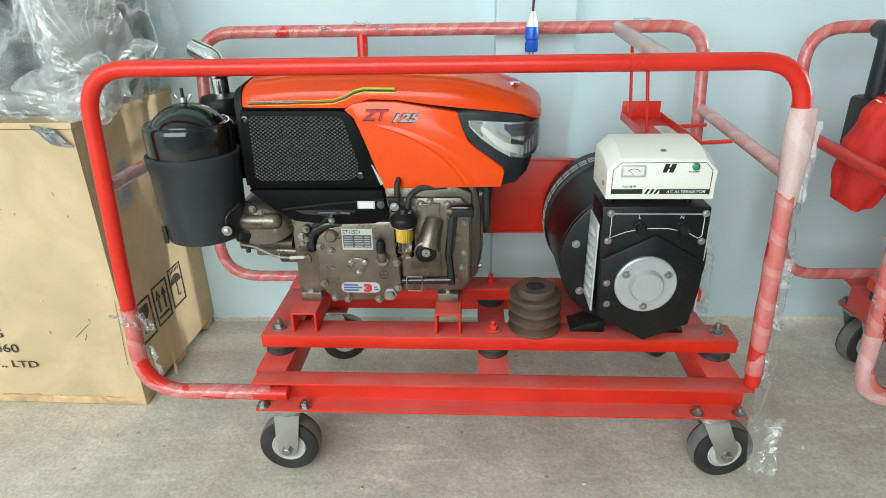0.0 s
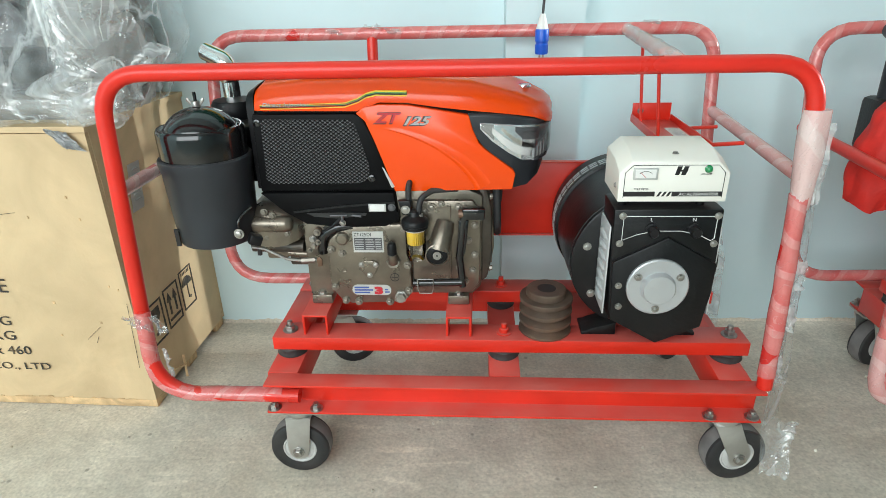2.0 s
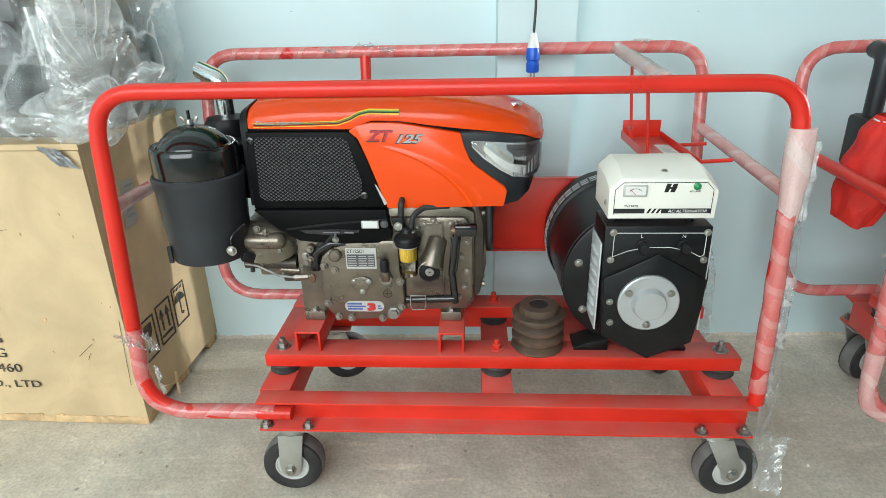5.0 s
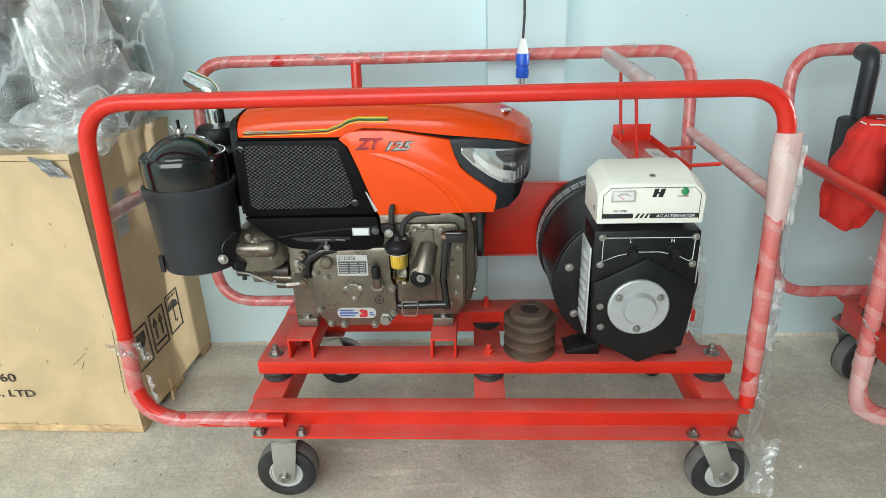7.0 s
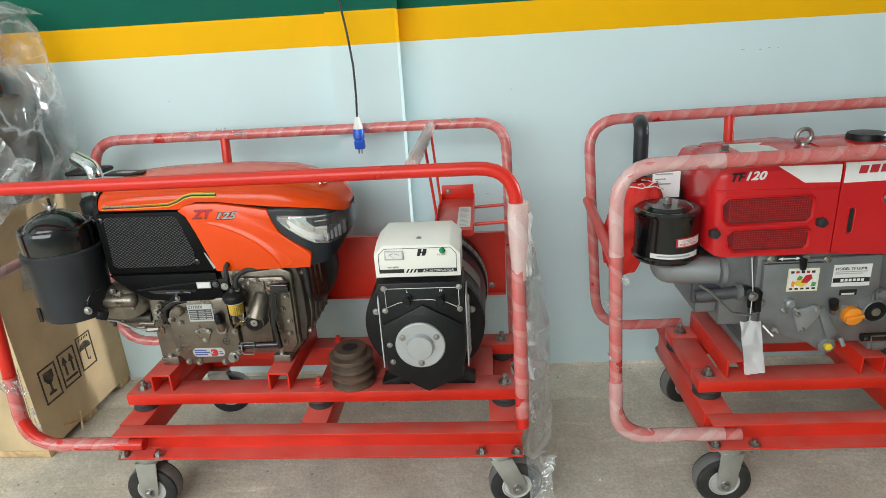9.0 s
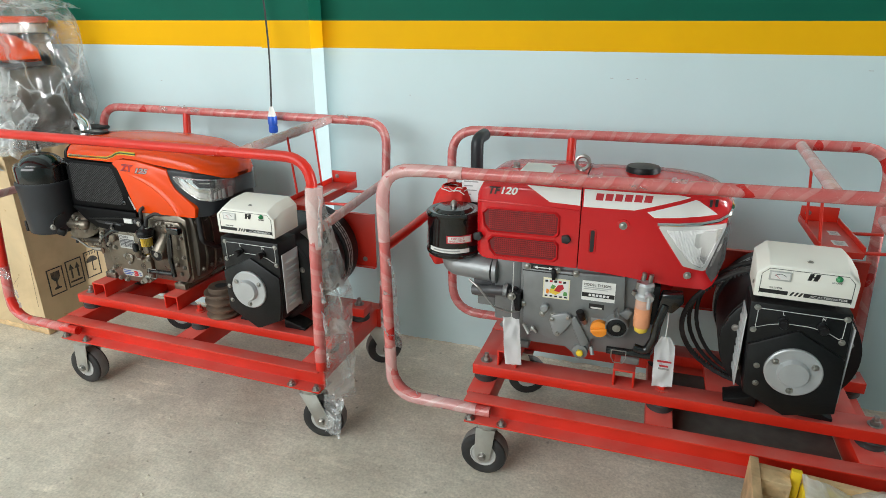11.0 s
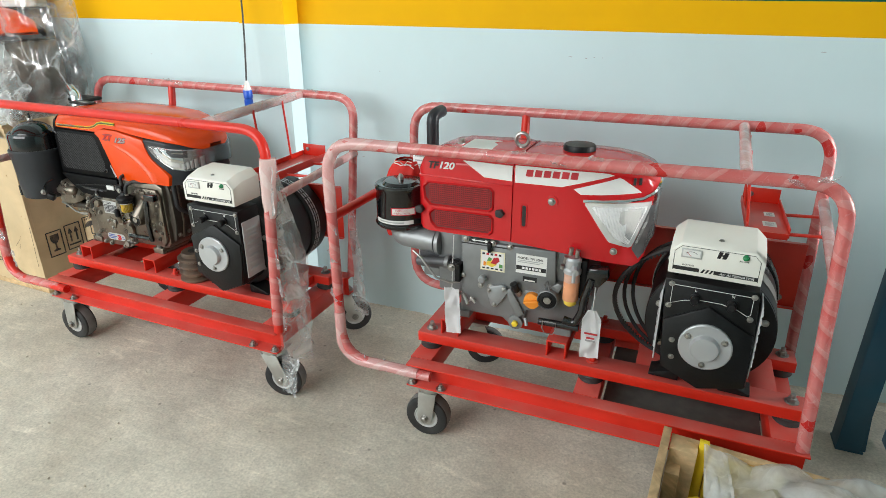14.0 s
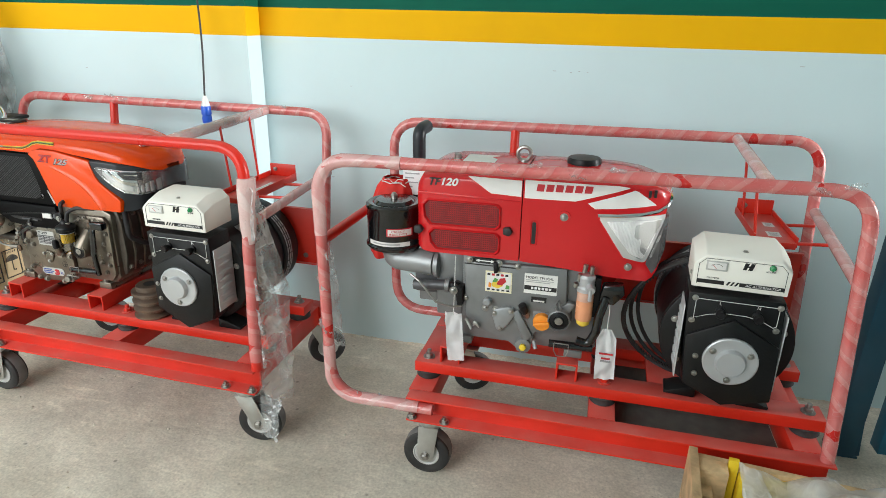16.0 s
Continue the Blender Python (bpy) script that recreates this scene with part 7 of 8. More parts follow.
part("drain_boss", lathe([(0.020, 0.116), (0.019, 0.104), (0.012, 0.102)], (-0.222, 0, 0.3580), "y", 20), GREY_CAST, cc)
part("drain_plug", lathe([(0.0088, 0.104), (0.0088, 0.095), (0.007, 0.094)], (-0.222, 0, 0.3580), "y", 6), YELLOW, cc, "yellow drain plug")
oc = part("oil_cap", lathe([(0.0205, 0.112), (0.0215, 0.104), (0.0205, 0.095), (0.012, 0.093)], (-0.1800, 0, 0.4330), "y", 24), ORANGE_CAP, cc, "orange oil filler cap")
part("cap_grip", box(-0.1995, -0.1605, 0.086, 0.096, 0.4285, 0.4375, None, Matrix.Translation((-0.18, 0, 0.433)) @ pose(0, 0, 0, 0, -12, 0) @ Matrix.Translation((0.18, 0, -0.433))), ORANGE_CAP, oc, bevel=0.003)
part("cap_flange", box(-0.2025, -0.1575, 0.1100, 0.1145, 0.4105, 0.4555), GREY_CAST, cc, bevel=0.003)
part("starting_boss", lathe([(0.030, 0.128), (0.0275, 0.108), (0.0265, 0.090), (0.0245, 0.089), (0.023, 0.097), (0.012, 0.098)], (-0.1390, 0, 0.4460), "y", 32), GREY_CAST, cc)
part("boss_insert", lathe([(0.0228, 0.099), (0.0228, 0.0925), (0.013, 0.0905), (0.013, 0.096)], (-0.1390, 0, 0.4460), "y", 28), BLACK_PLASTIC, cc)
part("boss_centre", lathe([(0.0095, 0.096), (0.0095, 0.0885), (0.002, 0.0882)], (-0.1390, 0, 0.4460), "y", 20), STEEL, cc)
part("boss_loop", tube([(-0.145, 0.098, 0.469), (-0.148, 0.096, 0.487), (-0.142, 0.096, 0.497), (-0.136, 0.098, 0.471)], 0.0022, 8), GREY_CAST, cc)
part("boss_arm", prism([(-0.118, 0.457), (-0.104, 0.486), (-0.118, 0.490), (-0.144, 0.473)], 0.106, 0.126), GREY_CAST, cc, bevel=0.003)
# fuel filter of the red engine
f2 = part("fuel_filter", lathe([(0.016, 0.572), (0.020, 0.566), (0.018, 0.545), (0.0215, 0.540), (0.0215, 0.531)], (-0.0835, 0.098, 0), "z", 22), SILVER, e2, "fuel filter with grey head and orange bowl")
part("clear_bowl", lathe([(0.0195, 0.508), (0.0195, 0.470), (0.0190, 0.458)], (-0.0835, 0.098, 0), "z", 22), DIESEL, f2, "fuel-filled orange bowl")
part("bowl_foot", lathe([(0.0165, 0.458), (0.0150, 0.446), (0.008, 0.440)], (-0.0835, 0.098, 0), "z", 18), FILTER_Y, f2)
part("bowl_top", lathe([(0.0195, 0.531), (0.0195, 0.508)], (-0.0835, 0.098, 0), "z", 22), BOWL_CLEAR, f2, "cloudy clear upper bowl")
fc = rod((-0.077, 0.080, 0.548), (-0.0720, 0.060, 0.546), 0.009, 14)
rod((-0.074, 0.062, 0.548), (-0.0735, 0.060, 0.522), 0.0045, 10, fc)
part("fuel_cock", fc, SILVER, f2)
for x, z, dz in ((-0.1015, 0.556, 0.018), (-0.0905, 0.578, 0.02), (-0.075, 0.575, 0.02), (-0.108, 0.540, 0.01)):
    part("pipe_union", rod((x, 0.092, z), (x + 0.002, 0.090, z + dz), 0.0055, 8), STEEL, f2)
part("filter_bracket", box(-0.066, -0.050, 0.105, 0.13, 0.46, 0.56), BLACK_PLASTIC, f2, bevel=0.003)
a2 = part("governor_lever", tube(bend([(-0.036, 0.10, 0.520), (-0.048, 0.094, 0.47), (-0.052, 0.090, 0.43), (-0.066, 0.09, 0.395), (-0.095, 0.09, 0.402)], 0.03), 0.0105, 12), BLACK_GLOSS, e2, "black painted lever")
part("lever_head", prism([(-0.052, 0.505), (-0.018, 0.500), (0.004, 0.530), (0.0, 0.552), (-0.046, 0.548)], 0.094, 0.125), BLACK_GLOSS, a2, bevel=0.005)
part("link_rod", rod((-0.158, 0.092, 0.3835), (-0.055, 0.092, 0.3845), 0.0095, 14), BLACK_GLOSS, a2)
part("link_clip", tube([(-0.145, 0.080, 0.392), (-0.145, 0.078, 0.373), (-0.138, 0.078, 0.360), (-0.117, 0.078, 0.360), (-0.111, 0.078, 0.373), (-0.111, 0.080, 0.392), (-0.145, 0.080, 0.392)], 0.0014, 6), STEEL, a2, "bent wire clip")
for x in (-0.378, -0.100):
    part("engine_foot", box(x - 0.022, x + 0.022, 0.120, 0.36, 0.335, 0.355), GREY_CAST, e2, bevel=0.003)
# cylinder side
part("cylinder_block", box(-0.455, -0.386, 0.14, 0.36, 0.40, 0.575), GREY_CAST, e2, bevel=0.006)
part("cylinder_head", box(-0.505, -0.456, 0.15, 0.35, 0.43, 0.545), GREY_CAST, e2, bevel=0.005)
ie = tube(bend([(-0.576, 0.168, 0.568), (-0.574, 0.166, 0.537), (-0.462, 0.152, 0.536)], 0.045, 10), 0.0325, 24)
lathe([(0.030, -0.462), (0.036, -0.460), (0.036, -0.450), (0.030, -0.448)], (0, 0.1515, 0.536), "x", 24, ie)
part("intake_elbow", ie, ELBOW_GREY, e2, "smooth cast intake elbow", deg=60)
part("intake_flange", lathe([(0.040, 0.556), (0.043, 0.559), (0.043, 0.567), (0.040, 0.569)], (-0.576, 0.168, 0), "z", 28), GREY_CAST, e2)
part("head_pipe", rod((-0.512, 0.132, 0.480), (-0.425, 0.124, 0.492), 0.0135, 18), DARK_GREY, e2, "dark grey water pipe")
part("head_flange", lathe([(0.014, -0.428), (0.0185, -0.426), (0.0185, -0.416), (0.014, -0.414)], (0, 0.124, 0.4925), "x", 20), GREY_CAST, e2)
part("head_elbow", tube(bend([(-0.414, 0.124, 0.493), (-0.392, 0.122, 0.495), (-0.388, 0.122, 0.455)], 0.014), 0.0105, 14), BLACK_CAST, e2)
part("rocker_box", prism([(-0.515, 0.455), (-0.385, 0.455), (-0.385, 0.520), (-0.43, 0.525), (-0.515, 0.520)], 0.145, 0.165), DARK_GREY, e2, bevel=0.006)
part("injector", rod((-0.400, 0.098, 0.491), (-0.400, 0.14, 0.491), 0.0105, 16), DARK_GREY, e2)
part("injector_nut", bolt((-0.400, 0.098, 0.491), "-y", 0.0075, 0.008), STEEL, e2)
part("injector_pipe", tube(bend([(-0.515, 0.105, 0.520), (-0.49, 0.10, 0.505), (-0.445, 0.095, 0.455), (-0.405, 0.10, 0.445), (-0.38, 0.11, 0.447)], 0.02), 0.003, 8), STEEL, e2)
part("side_nut", bolt((-0.372, 0.118, 0.468), "-y", 0.007, 0.008), STEEL, e2)
part("decomp_handle", rod((-0.368, 0.105, 0.415), (-0.350, 0.09, 0.395), 0.0045, 8), STEEL, e2)
part("stop_block", box(-0.392, -0.378, 0.10, 0.13, 0.45, 0.50), BLACK_PLASTIC, e2, bevel=0.002)
a3 = part("air_cleaner", lathe([(0.054, 0.568), (0.0685, 0.571), (0.0735, 0.578), (0.0735, 0.582), (0.0695, 0.585), (0.0695, 0.672), (0.0720, 0.676), (0.0720, 0.684), (0.066, 0.6885), (0.056, 0.6885), (0.052, 0.6865), (0.044, 0.6935), (0.010, 0.6955)], (-0.576, 0.168, 0), "z", 48), BLACK_GLOSS, e2, "gloss black round air cleaner")
part("lid_nut", lathe([(0.009, 0.695), (0.009, 0.703), (0.004, 0.710)], (-0.576, 0.168, 0), "z", 10), STEEL, a3)


def band(cx, cy, r, w0, w1, z0, z1, k=10):
    bm = bmesh.new()
    g = [[bm.verts.new((cx + rr * math.sin(radians(w0 + (w1 - w0) * i / k)), cy - rr * math.cos(radians(w0 + (w1 - w0) * i / k)), z)) for z in (z0, z1) for rr in (r, r - 0.001)] for i in range(k + 1)]
    for p, q in zip(g, g[1:]):
        for a, b in ((0, 2), (2, 3), (3, 1), (1, 0)):
            bm.faces.new((p[a], p[b], q[b], q[a]))
    return bm


rl = part("injection_label", band(-0.576, 0.168, 0.0704, 2, 58, 0.614, 0.635), RED_PRINT, a3, "red and white label")
part("label_field", band(-0.576, 0.168, 0.0708, 5, 55, 0.6165, 0.6325), PAPER, rl)
for w0, z, text in ((10, 0.6255, "DIRECT"), (6, 0.6185, "INJECTION")):
    ch = letters(text, 0.0072, Matrix.Identity(4), RED_PRINT, rl, width=0.044 if w0 == 6 else 0.034)
    o = ORIGIN[rl.name]
    for v in ch.data.vertices:
        q = v.co + o
        w = radians(w0 + 2) + q.x / 0.0712
        v.co = Vector((-0.576 + (0.0712 + q.z * 0.2) * math.sin(w), 0.168 - (0.0712 + q.z * 0.2) * math.cos(w), z + q.y)) - o
part("white_band", band(-0.576, 0.168, 0.0704, -42, 52, 0.588, 0.599, 16), PAPER, a3, "white printed band")
part("band_print", band(-0.576, 0.168, 0.0707, -30, 30, 0.592, 0.5955, 12), GREY_PRINT, a3)
part("exhaust_pipe", tube(bend([(-0.580, 0.400, 0.66), (-0.580, 0.400, 0.828), (-0.572, 0.452, 0.834)], 0.026), 0.0185, 20), BLACK_MATT, e2, "matt black exhaust elbow")
part("silencer", box(-0.61, -0.505, 0.27, 0.44, 0.58, 0.70), BLACK_CAST, e2, bevel=0.012)
part("flywheel", lathe([(0.14, 0.385), (0.150, 0.39), (0.150, 0.425), (0.13, 0.43)], (-0.145, 0, 0.500), "y", 40), ENG_RED, e2)
# printed sheet and red cloth bag behind the air cleaner
sh = thing("paper_tag", (-0.52, 0.262, 0.69), "printed white paper label behind the air cleaner", "label", frame_m=CART2)
ps = part("paper", box(-0.572, -0.508, 0.262, 0.2635, 0.690, 0.772), TAG_PAPER, sh)
for i, w in enumerate((0.030, 0.040, 0.024, 0.036, 0.020)):
    part("print_line", box(-0.566, -0.566 + w, 0.2610, 0.2622, 0.758 - 0.012 * i, 0.761 - 0.012 * i), GREY_PRINT, ps)


def bag(u, v):
    a = 2 * math.pi * u
    c, s = math.cos(a), math.sin(a)
    full = math.sin(math.pi * (0.10 + 0.74 * v)) ** 0.75 if v < 0.9 else 0.66 - 3.6 * (v - 0.9)
    wx, wy = 0.026 + 0.034 * full, 0.014 + 0.042 * full
    d = 0.008 * n3(c * 2, s * 2, v * 5) + 0.005 * abs(n3(c * 7, s * 7, v * 2.5)) + 0.003 * math.cos(14 * a) * max(0, v - 0.55)
    return (-0.634 + 0.042 * v + (wx + d) * c, 0.275 + (wy + d) * s, 0.512 + 0.220 * v + 0.010 * math.cos(a * 2) * (1 - v))


cb = thing("cloth_bag", (-0.634, 0.275, 0.512), "red woven cloth bag tied over the exhaust", "bag", frame_m=CART2)
part("pouch", sheet(bag, 64, 30), BAG_RED, cb, "bulging red cloth", deg=80)
part("drawstring", tube([Vector(bag((w % 18) / 18, 0.955)) + Vector((0, 0, 0.001 + 0.002 * math.sin(w * 2.3))) for w in range(19)], 0.0016, 8), PAPER, cb, "thin white drawstring")
for dx, dz in ((0.030, 0.014), (0.036, -0.004), (-0.022, 0.012)):
    top = Vector(bag(0.76, 0.955))
    part("string_end", tube([top, top + Vector((dx * 0.5, -0.010, 0.008 + dz * 0.5)), top + Vector((dx, -0.012, dz))], 0.0012, 6), PAPER, cb, "loose white string end")
part("seam", tube([Vector(bag(0.80, 0.06 + 0.82 * i / 16)) + Vector((0, -0.001, 0)) for i in range(17)], 0.0018, 6), BAG_RED, cb)


def hang_tag(cx, y, zt, zb, w, top, label, lines, seed, lean):
    t = thing("hang_tag", (cx, y, zb), label, "tag", "paper hang tags", CART2)

    def fn(u, v):
        k = min(1, (1 - v) * 5) if (v > 0.8 and lines) else 1
        return (cx + (u - 0.5) * w * (0.45 + 0.55 * k) + lean * (1 - v), y - 0.022 * (1 - v) + 0.006 * n3(u * 3, v * 4, seed) + 0.010 * (crease(u * 1.3, v * 2.4, seed) - 0.4), zb + (zt - zb) * v + 0.006 * (u - 0.5) * (1 - v))
    bm = sheet(fn, 14, 24)
    bmesh.ops.solidify(bm, geom=bm.faces, thickness=0.0007)
    p = part("paper", bm, TAG_PAPER, t)
    part("string", tube([(cx, y, zt - 0.008), (cx + 0.001, y + 0.004, (zt + top) / 2), (cx - 0.002, y + 0.02, top)], 0.0011, 6), PAPER, t, "thin white string")
    for z, ww, m in lines:
        part("print_line", box(cx - ww / 2 + 0.003, cx + ww / 2 + 0.003, y - 0.022 * (zt - z) / (zt - zb) - 0.0058, y - 0.022 * (zt - z) / (zt - zb) - 0.0040, z, z + 0.004), m, p)
    return t


hang_tag(-0.388, 0.096, 0.441, 0.318, 0.044, 0.585, "crumpled white paper tag on a string", (), 1.0, 0.014)
hang_tag(-0.014, 0.088, 0.452, 0.330, 0.046, 0.525, "white paper tag with faded red print", ((0.391, 0.032, RED_PRINT), (0.380, 0.02, RED_PRINT), (0.373, 0.024, GREY_PRINT)), 6.0, 0.004)

# ---- loose belts draped round the alternator of the second cart ----
for k, (y, rx, dx) in enumerate(((0.205, 0.180, -0.026), (0.235, 0.172, -0.014), (0.268, 0.165, -0.002))):
    pts = []
    for i in range(41):
        w = 2 * math.pi * i / 40
        lean = 0.02 * math.sin(w * 2 + k)
        pts.append(Vector((0.230 + dx + rx * math.cos(w), y + lean + 0.012 * math.cos(w), 0.4490 + (0.1600 + 0.001 * k) * math.sin(w))))
    belt = solid("drive_belt", tube(pts, 0.0050, 8), RUBBER, "black rubber V-belt draped round the alternator", "belt", CART2, (0.240, y, 0.30), group="drive belts")
    if k == 0:
        ORIGIN[belt.name] = Vector((0.240, y, 0.30))
        teeth = bmesh.new()
        for i in range(0, 120):
            w = 2 * math.pi * i / 120
            c = Vector((0.230 + dx + (rx - 0.0052) * math.cos(w), y + 0.02 * math.sin(w * 2) + 0.012 * math.cos(w), 0.4490 + 0.1535 * math.sin(w)))
            m = Matrix.Translation(c) @ pose(0, 0, 0, 0, -math.degrees(w), 0)
            box(-0.0022, 0.0022, -0.004, 0.004, -0.0020, 0.0020, teeth, m)
        part("belt_teeth", teeth, RUBBER, belt, kind="stuff")

# ---- plywood crate with a bagged engine on it ----
CR = pose(-0.862, 1.332, 0, 0, 0, -2.4)
CW, CD, CH = 0.78, 0.405, 0.706
crate = thing("plywood_crate", (-CW / 2, CD / 2, 0), "tan plywood shipping crate with stencilled black marks", "crate", frame_m=CR)


def panel(x0, x1, y0, y1, z0, z1, nx, nz, axis, seed):
    """A slightly bowed board with uneven edges."""
    bm = bmesh.new()
    bm = box(x0, x1, y0, y1, z0, z1)
    bmesh.ops.subdivide_edges(bm, edges=bm.edges[:], cuts=6, use_grid_fill=True)
    for v in bm.verts:
        d = 0.0022 * n3(v.co.x * 4, v.co.y * 4 + seed, v.co.z * 4)
        v.co += Vector((d if axis == "x" else 0, d if axis == "y" else 0, 0.4 * d))
    return bm


fr = part("front_board", panel(-CW, 0, 0, 0.012, 0.022, CH - 0.006, 8, 8, "y", 1), BOX_WOOD, crate, "stencilled plywood board")
sd = part("side_board", panel(-0.012, 0, 0.0125, CD, 0.022, CH - 0.004, 8, 8, "x", 3), BOX_WOOD, crate, "plywood board with handling marks")
part("side_board", box(-CW, -CW + 0.012, 0.0125, CD, 0.022, CH), BOX_WOOD, crate)
part("back_board", box(-CW, 0, CD + 0.0005, CD + 0.012, 0.022, CH), BOX_WOOD, crate)
part("lid_board", panel(-CW - 0.01, 0.006, -0.006, CD + 0.012, CH - 0.0035, CH + 0.009, 8, 4, "x", 7), BOX_WOOD, crate, "plywood lid")
for y in (0.0, CD / 2 - 0.03, CD - 0.05):
    part("skid", box(-CW, 0.0, y, y + 0.05, 0.0, 0.0215), PINE, crate, bevel=0.002)
part("corner_batten", box(-0.050, -0.0125, 0.0125, 0.045, 0.03, CH - 0.006), PINE, crate, bevel=0.002)
bm = sheet(lambda u, v: (-0.080 + 0.034 * v + 0.048 * u, -0.0095 - 0.010 * abs(n3(u * 7, v * 6, 2)), CH + 0.006 - 0.040 * v - 0.008 * u), 10, 8)
bmesh.ops.solidify(bm, geom=bm.faces, thickness=0.001)
part("silver_tape", bm, TAPE_GREY, crate, "crumpled silver tape at the lid's edge")
# stencils on the front
for text, right, z, sz, w in (("0 KG", -0.314, 0.235, 0.036, 0.096), ("20 KG", -0.316, 0.194, 0.036, 0.124), ("40 x 460", -0.288, 0.152, 0.034, 0.150), ("N CO., LTD", -0.254, 0.108, 0.028, 0.196), ("NE", -0.294, 0.325, 0.052, 0.062)):
    letters(text, sz, front(right - w, -0.0024, z), INK, fr, "black stencilled writing", width=w, thick=0.0004)
# split and bruised edge of the front board
for i in range(14):
    x = -0.42 + 0.40 * rng.random()
    part("edge_chip", box(x, x + 0.006 + 0.02 * rng.random(), -0.0030, -0.0012, 0.0225, 0.0245 + 0.003 * rng.random()), PINE, fr)
for x0, z0, x1, z1 in ((-0.13, 0.20, -0.09, 0.235), (-0.11, 0.19, -0.10, 0.21), (-0.02, 0.12, -0.008, 0.30), (-0.25, 0.52, -0.21, 0.525), (-0.33, 0.60, -0.325, 0.64)):
    part("scuff", rod((x0, -0.0016, z0), (x1, -0.0016, z1), 0.0005, 5), INK, fr)
for i in range(9):
    x, z = -0.30 + rng.random() * 0.28, 0.2 + rng.random() * 0.4
    part("splinter", box(x, x + 0.002 + 0.004 * rng.random(), -0.0018, -0.0008, z, z + 0.006), PINE, fr)


# handling marks on the side, drawn as framed signs
def mark_frame(y0, y1, z0, z1):
    t = 0.004
    b = box(-0.001, 0.0016, y0, y1, z0, z0 + t)
    box(-0.001, 0.0016, y0, y1, z1 - t, z1, b)
    box(-0.001, 0.0016, y0, y0 + t, z0 + t, z1 - t, b)
    box(-0.001, 0.0016, y1 - t, y1, z0 + t, z1 - t, b)
    return part("mark_frame", b, INK, sd)


def mark(points):
    return part("mark", prism(points, -0.001, 0.0017, "x"), INK, sd)


Z0, Z1 = 0.150, 0.262
mark_frame(0.046, 0.114, Z0 - 0.004, Z1 - 0.006)
mark([(0.062, 0.240), (0.098, 0.240), (0.098, 0.218), (0.090, 0.205), (0.083, 0.201), (0.083, 0.178), (0.094, 0.173), (0.094, 0.168), (0.066, 0.168), (0.066, 0.173), (0.077, 0.178), (0.077, 0.201), (0.070, 0.205), (0.062, 0.218)])
mark_frame(0.128, 0.200, Z0, Z1)
for y in (0.150, 0.178):
    mark([(y - 0.010, 0.222), (y, 0.246), (y + 0.010, 0.222), (y + 0.003, 0.222), (y + 0.003, 0.184), (y - 0.003, 0.184), (y - 0.003, 0.222)])
mark([(0.138, 0.174), (0.190, 0.174), (0.190, 0.168), (0.138, 0.168)])
mark_frame(0.214, 0.282, Z0 + 0.006, Z1 + 0.008)
mark([(0.224 + 0.024 - 0.026 * math.cos(math.pi * i / 10), 0.222 + 0.024 * math.sin(math.pi * i / 10)) for i in range(11)])
mark([(0.2465, 0.222), (0.2495, 0.222), (0.2495, 0.184), (0.255, 0.178), (0.260, 0.184), (0.257, 0.186), (0.2545, 0.182), (0.2465, 0.182)])
for i in range(6):
    mark([(0.226 + 0.008 * i, 0.254), (0.228 + 0.008 * i, 0.254), (0.230 + 0.008 * i, 0.262), (0.228 + 0.008 * i, 0.262)])
bm = sheet(lambda u, v: (0.002 + 0.003 * abs(n3(u * 3, v * 3, 1)), 0.110 + 0.05 * u - 0.02 * v, 0.60 - 0.11 * v), 5, 6)
bmesh.ops.solidify(bm, geom=bm.faces, thickness=0.0008)
doc = part("document_pouch", bm, PAPER, crate, "white printed slip stuck on the side")
for i in range(6):
    part("slip_line", box(0.0045, 0.0062, 0.118 - 0.003 * i, 0.148 - 0.003 * i, 0.585 - 0.014 * i, 0.589 - 0.014 * i), GREY_PRINT, doc)
for x, y, z, r in ((-0.02, 0.16, 0.14, 40), (0.012, 0.10, 0.05, -20), (0.015, 0.13, 0.035, 60)):
    part("loose_splinter", box(-0.003, 0.003, -0.03, 0.03, -0.001, 0.001, None, Matrix.Translation((x, y, z)) @ pose(0, 0, 0, r, 20, r)), PINE, crate)

# the bagged engine
be = thing("bagged_engine", (-0.20, 0.20, CH + 0.009), "engine with red fender wrapped in a crumpled clear plastic bag", "engine", frame_m=CR)
zc = CH + 0.009
part("engine_base", box(-0.50, -0.02, 0.06, 0.34, zc, zc + 0.055), FLOOR_MAT, be, bevel=0.005)
part("engine_block", box(-0.46, -0.101, 0.08, 0.32, zc + 0.0555, zc + 0.20), DARK_GREY, be, bevel=0.02)
part("cylinder_cover", prism([(-0.10, zc + 0.0555), (0.00, zc + 0.0555), (0.015, zc + 0.20), (0.00, zc + 0.29), (-0.09, zc + 0.29)], 0.06, 0.30), BRONZE_DARK, be, bevel=0.012)
part("dark_case", box(-0.42, -0.11, 0.07, 0.33, zc + 0.2005, zc + 0.31), DARK_GREY, be, bevel=0.02)
for x in (-0.055, -0.030):
    part("push_rod", rod((x, 0.045, zc + 0.15), (x - 0.006, 0.045, zc + 0.26), 0.007, 12), ZINC, be)
part("pulley_wheel", lathe([(0.008, 0.030), (0.014, 0.026), (0.030, 0.030), (0.036, 0.028), (0.036, 0.050), (0.02, 0.055)], (-0.115, 0, zc + 0.200), "y", 28), DARK_GREY, be, "dark pulley wheel")
part("side_pump", lathe([(0.03, -0.20), (0.040, -0.18), (0.040, -0.06), (0.03, -0.04)], (0, 0.07, zc + 0.11), "x", 24), BLACK_CAST, be)
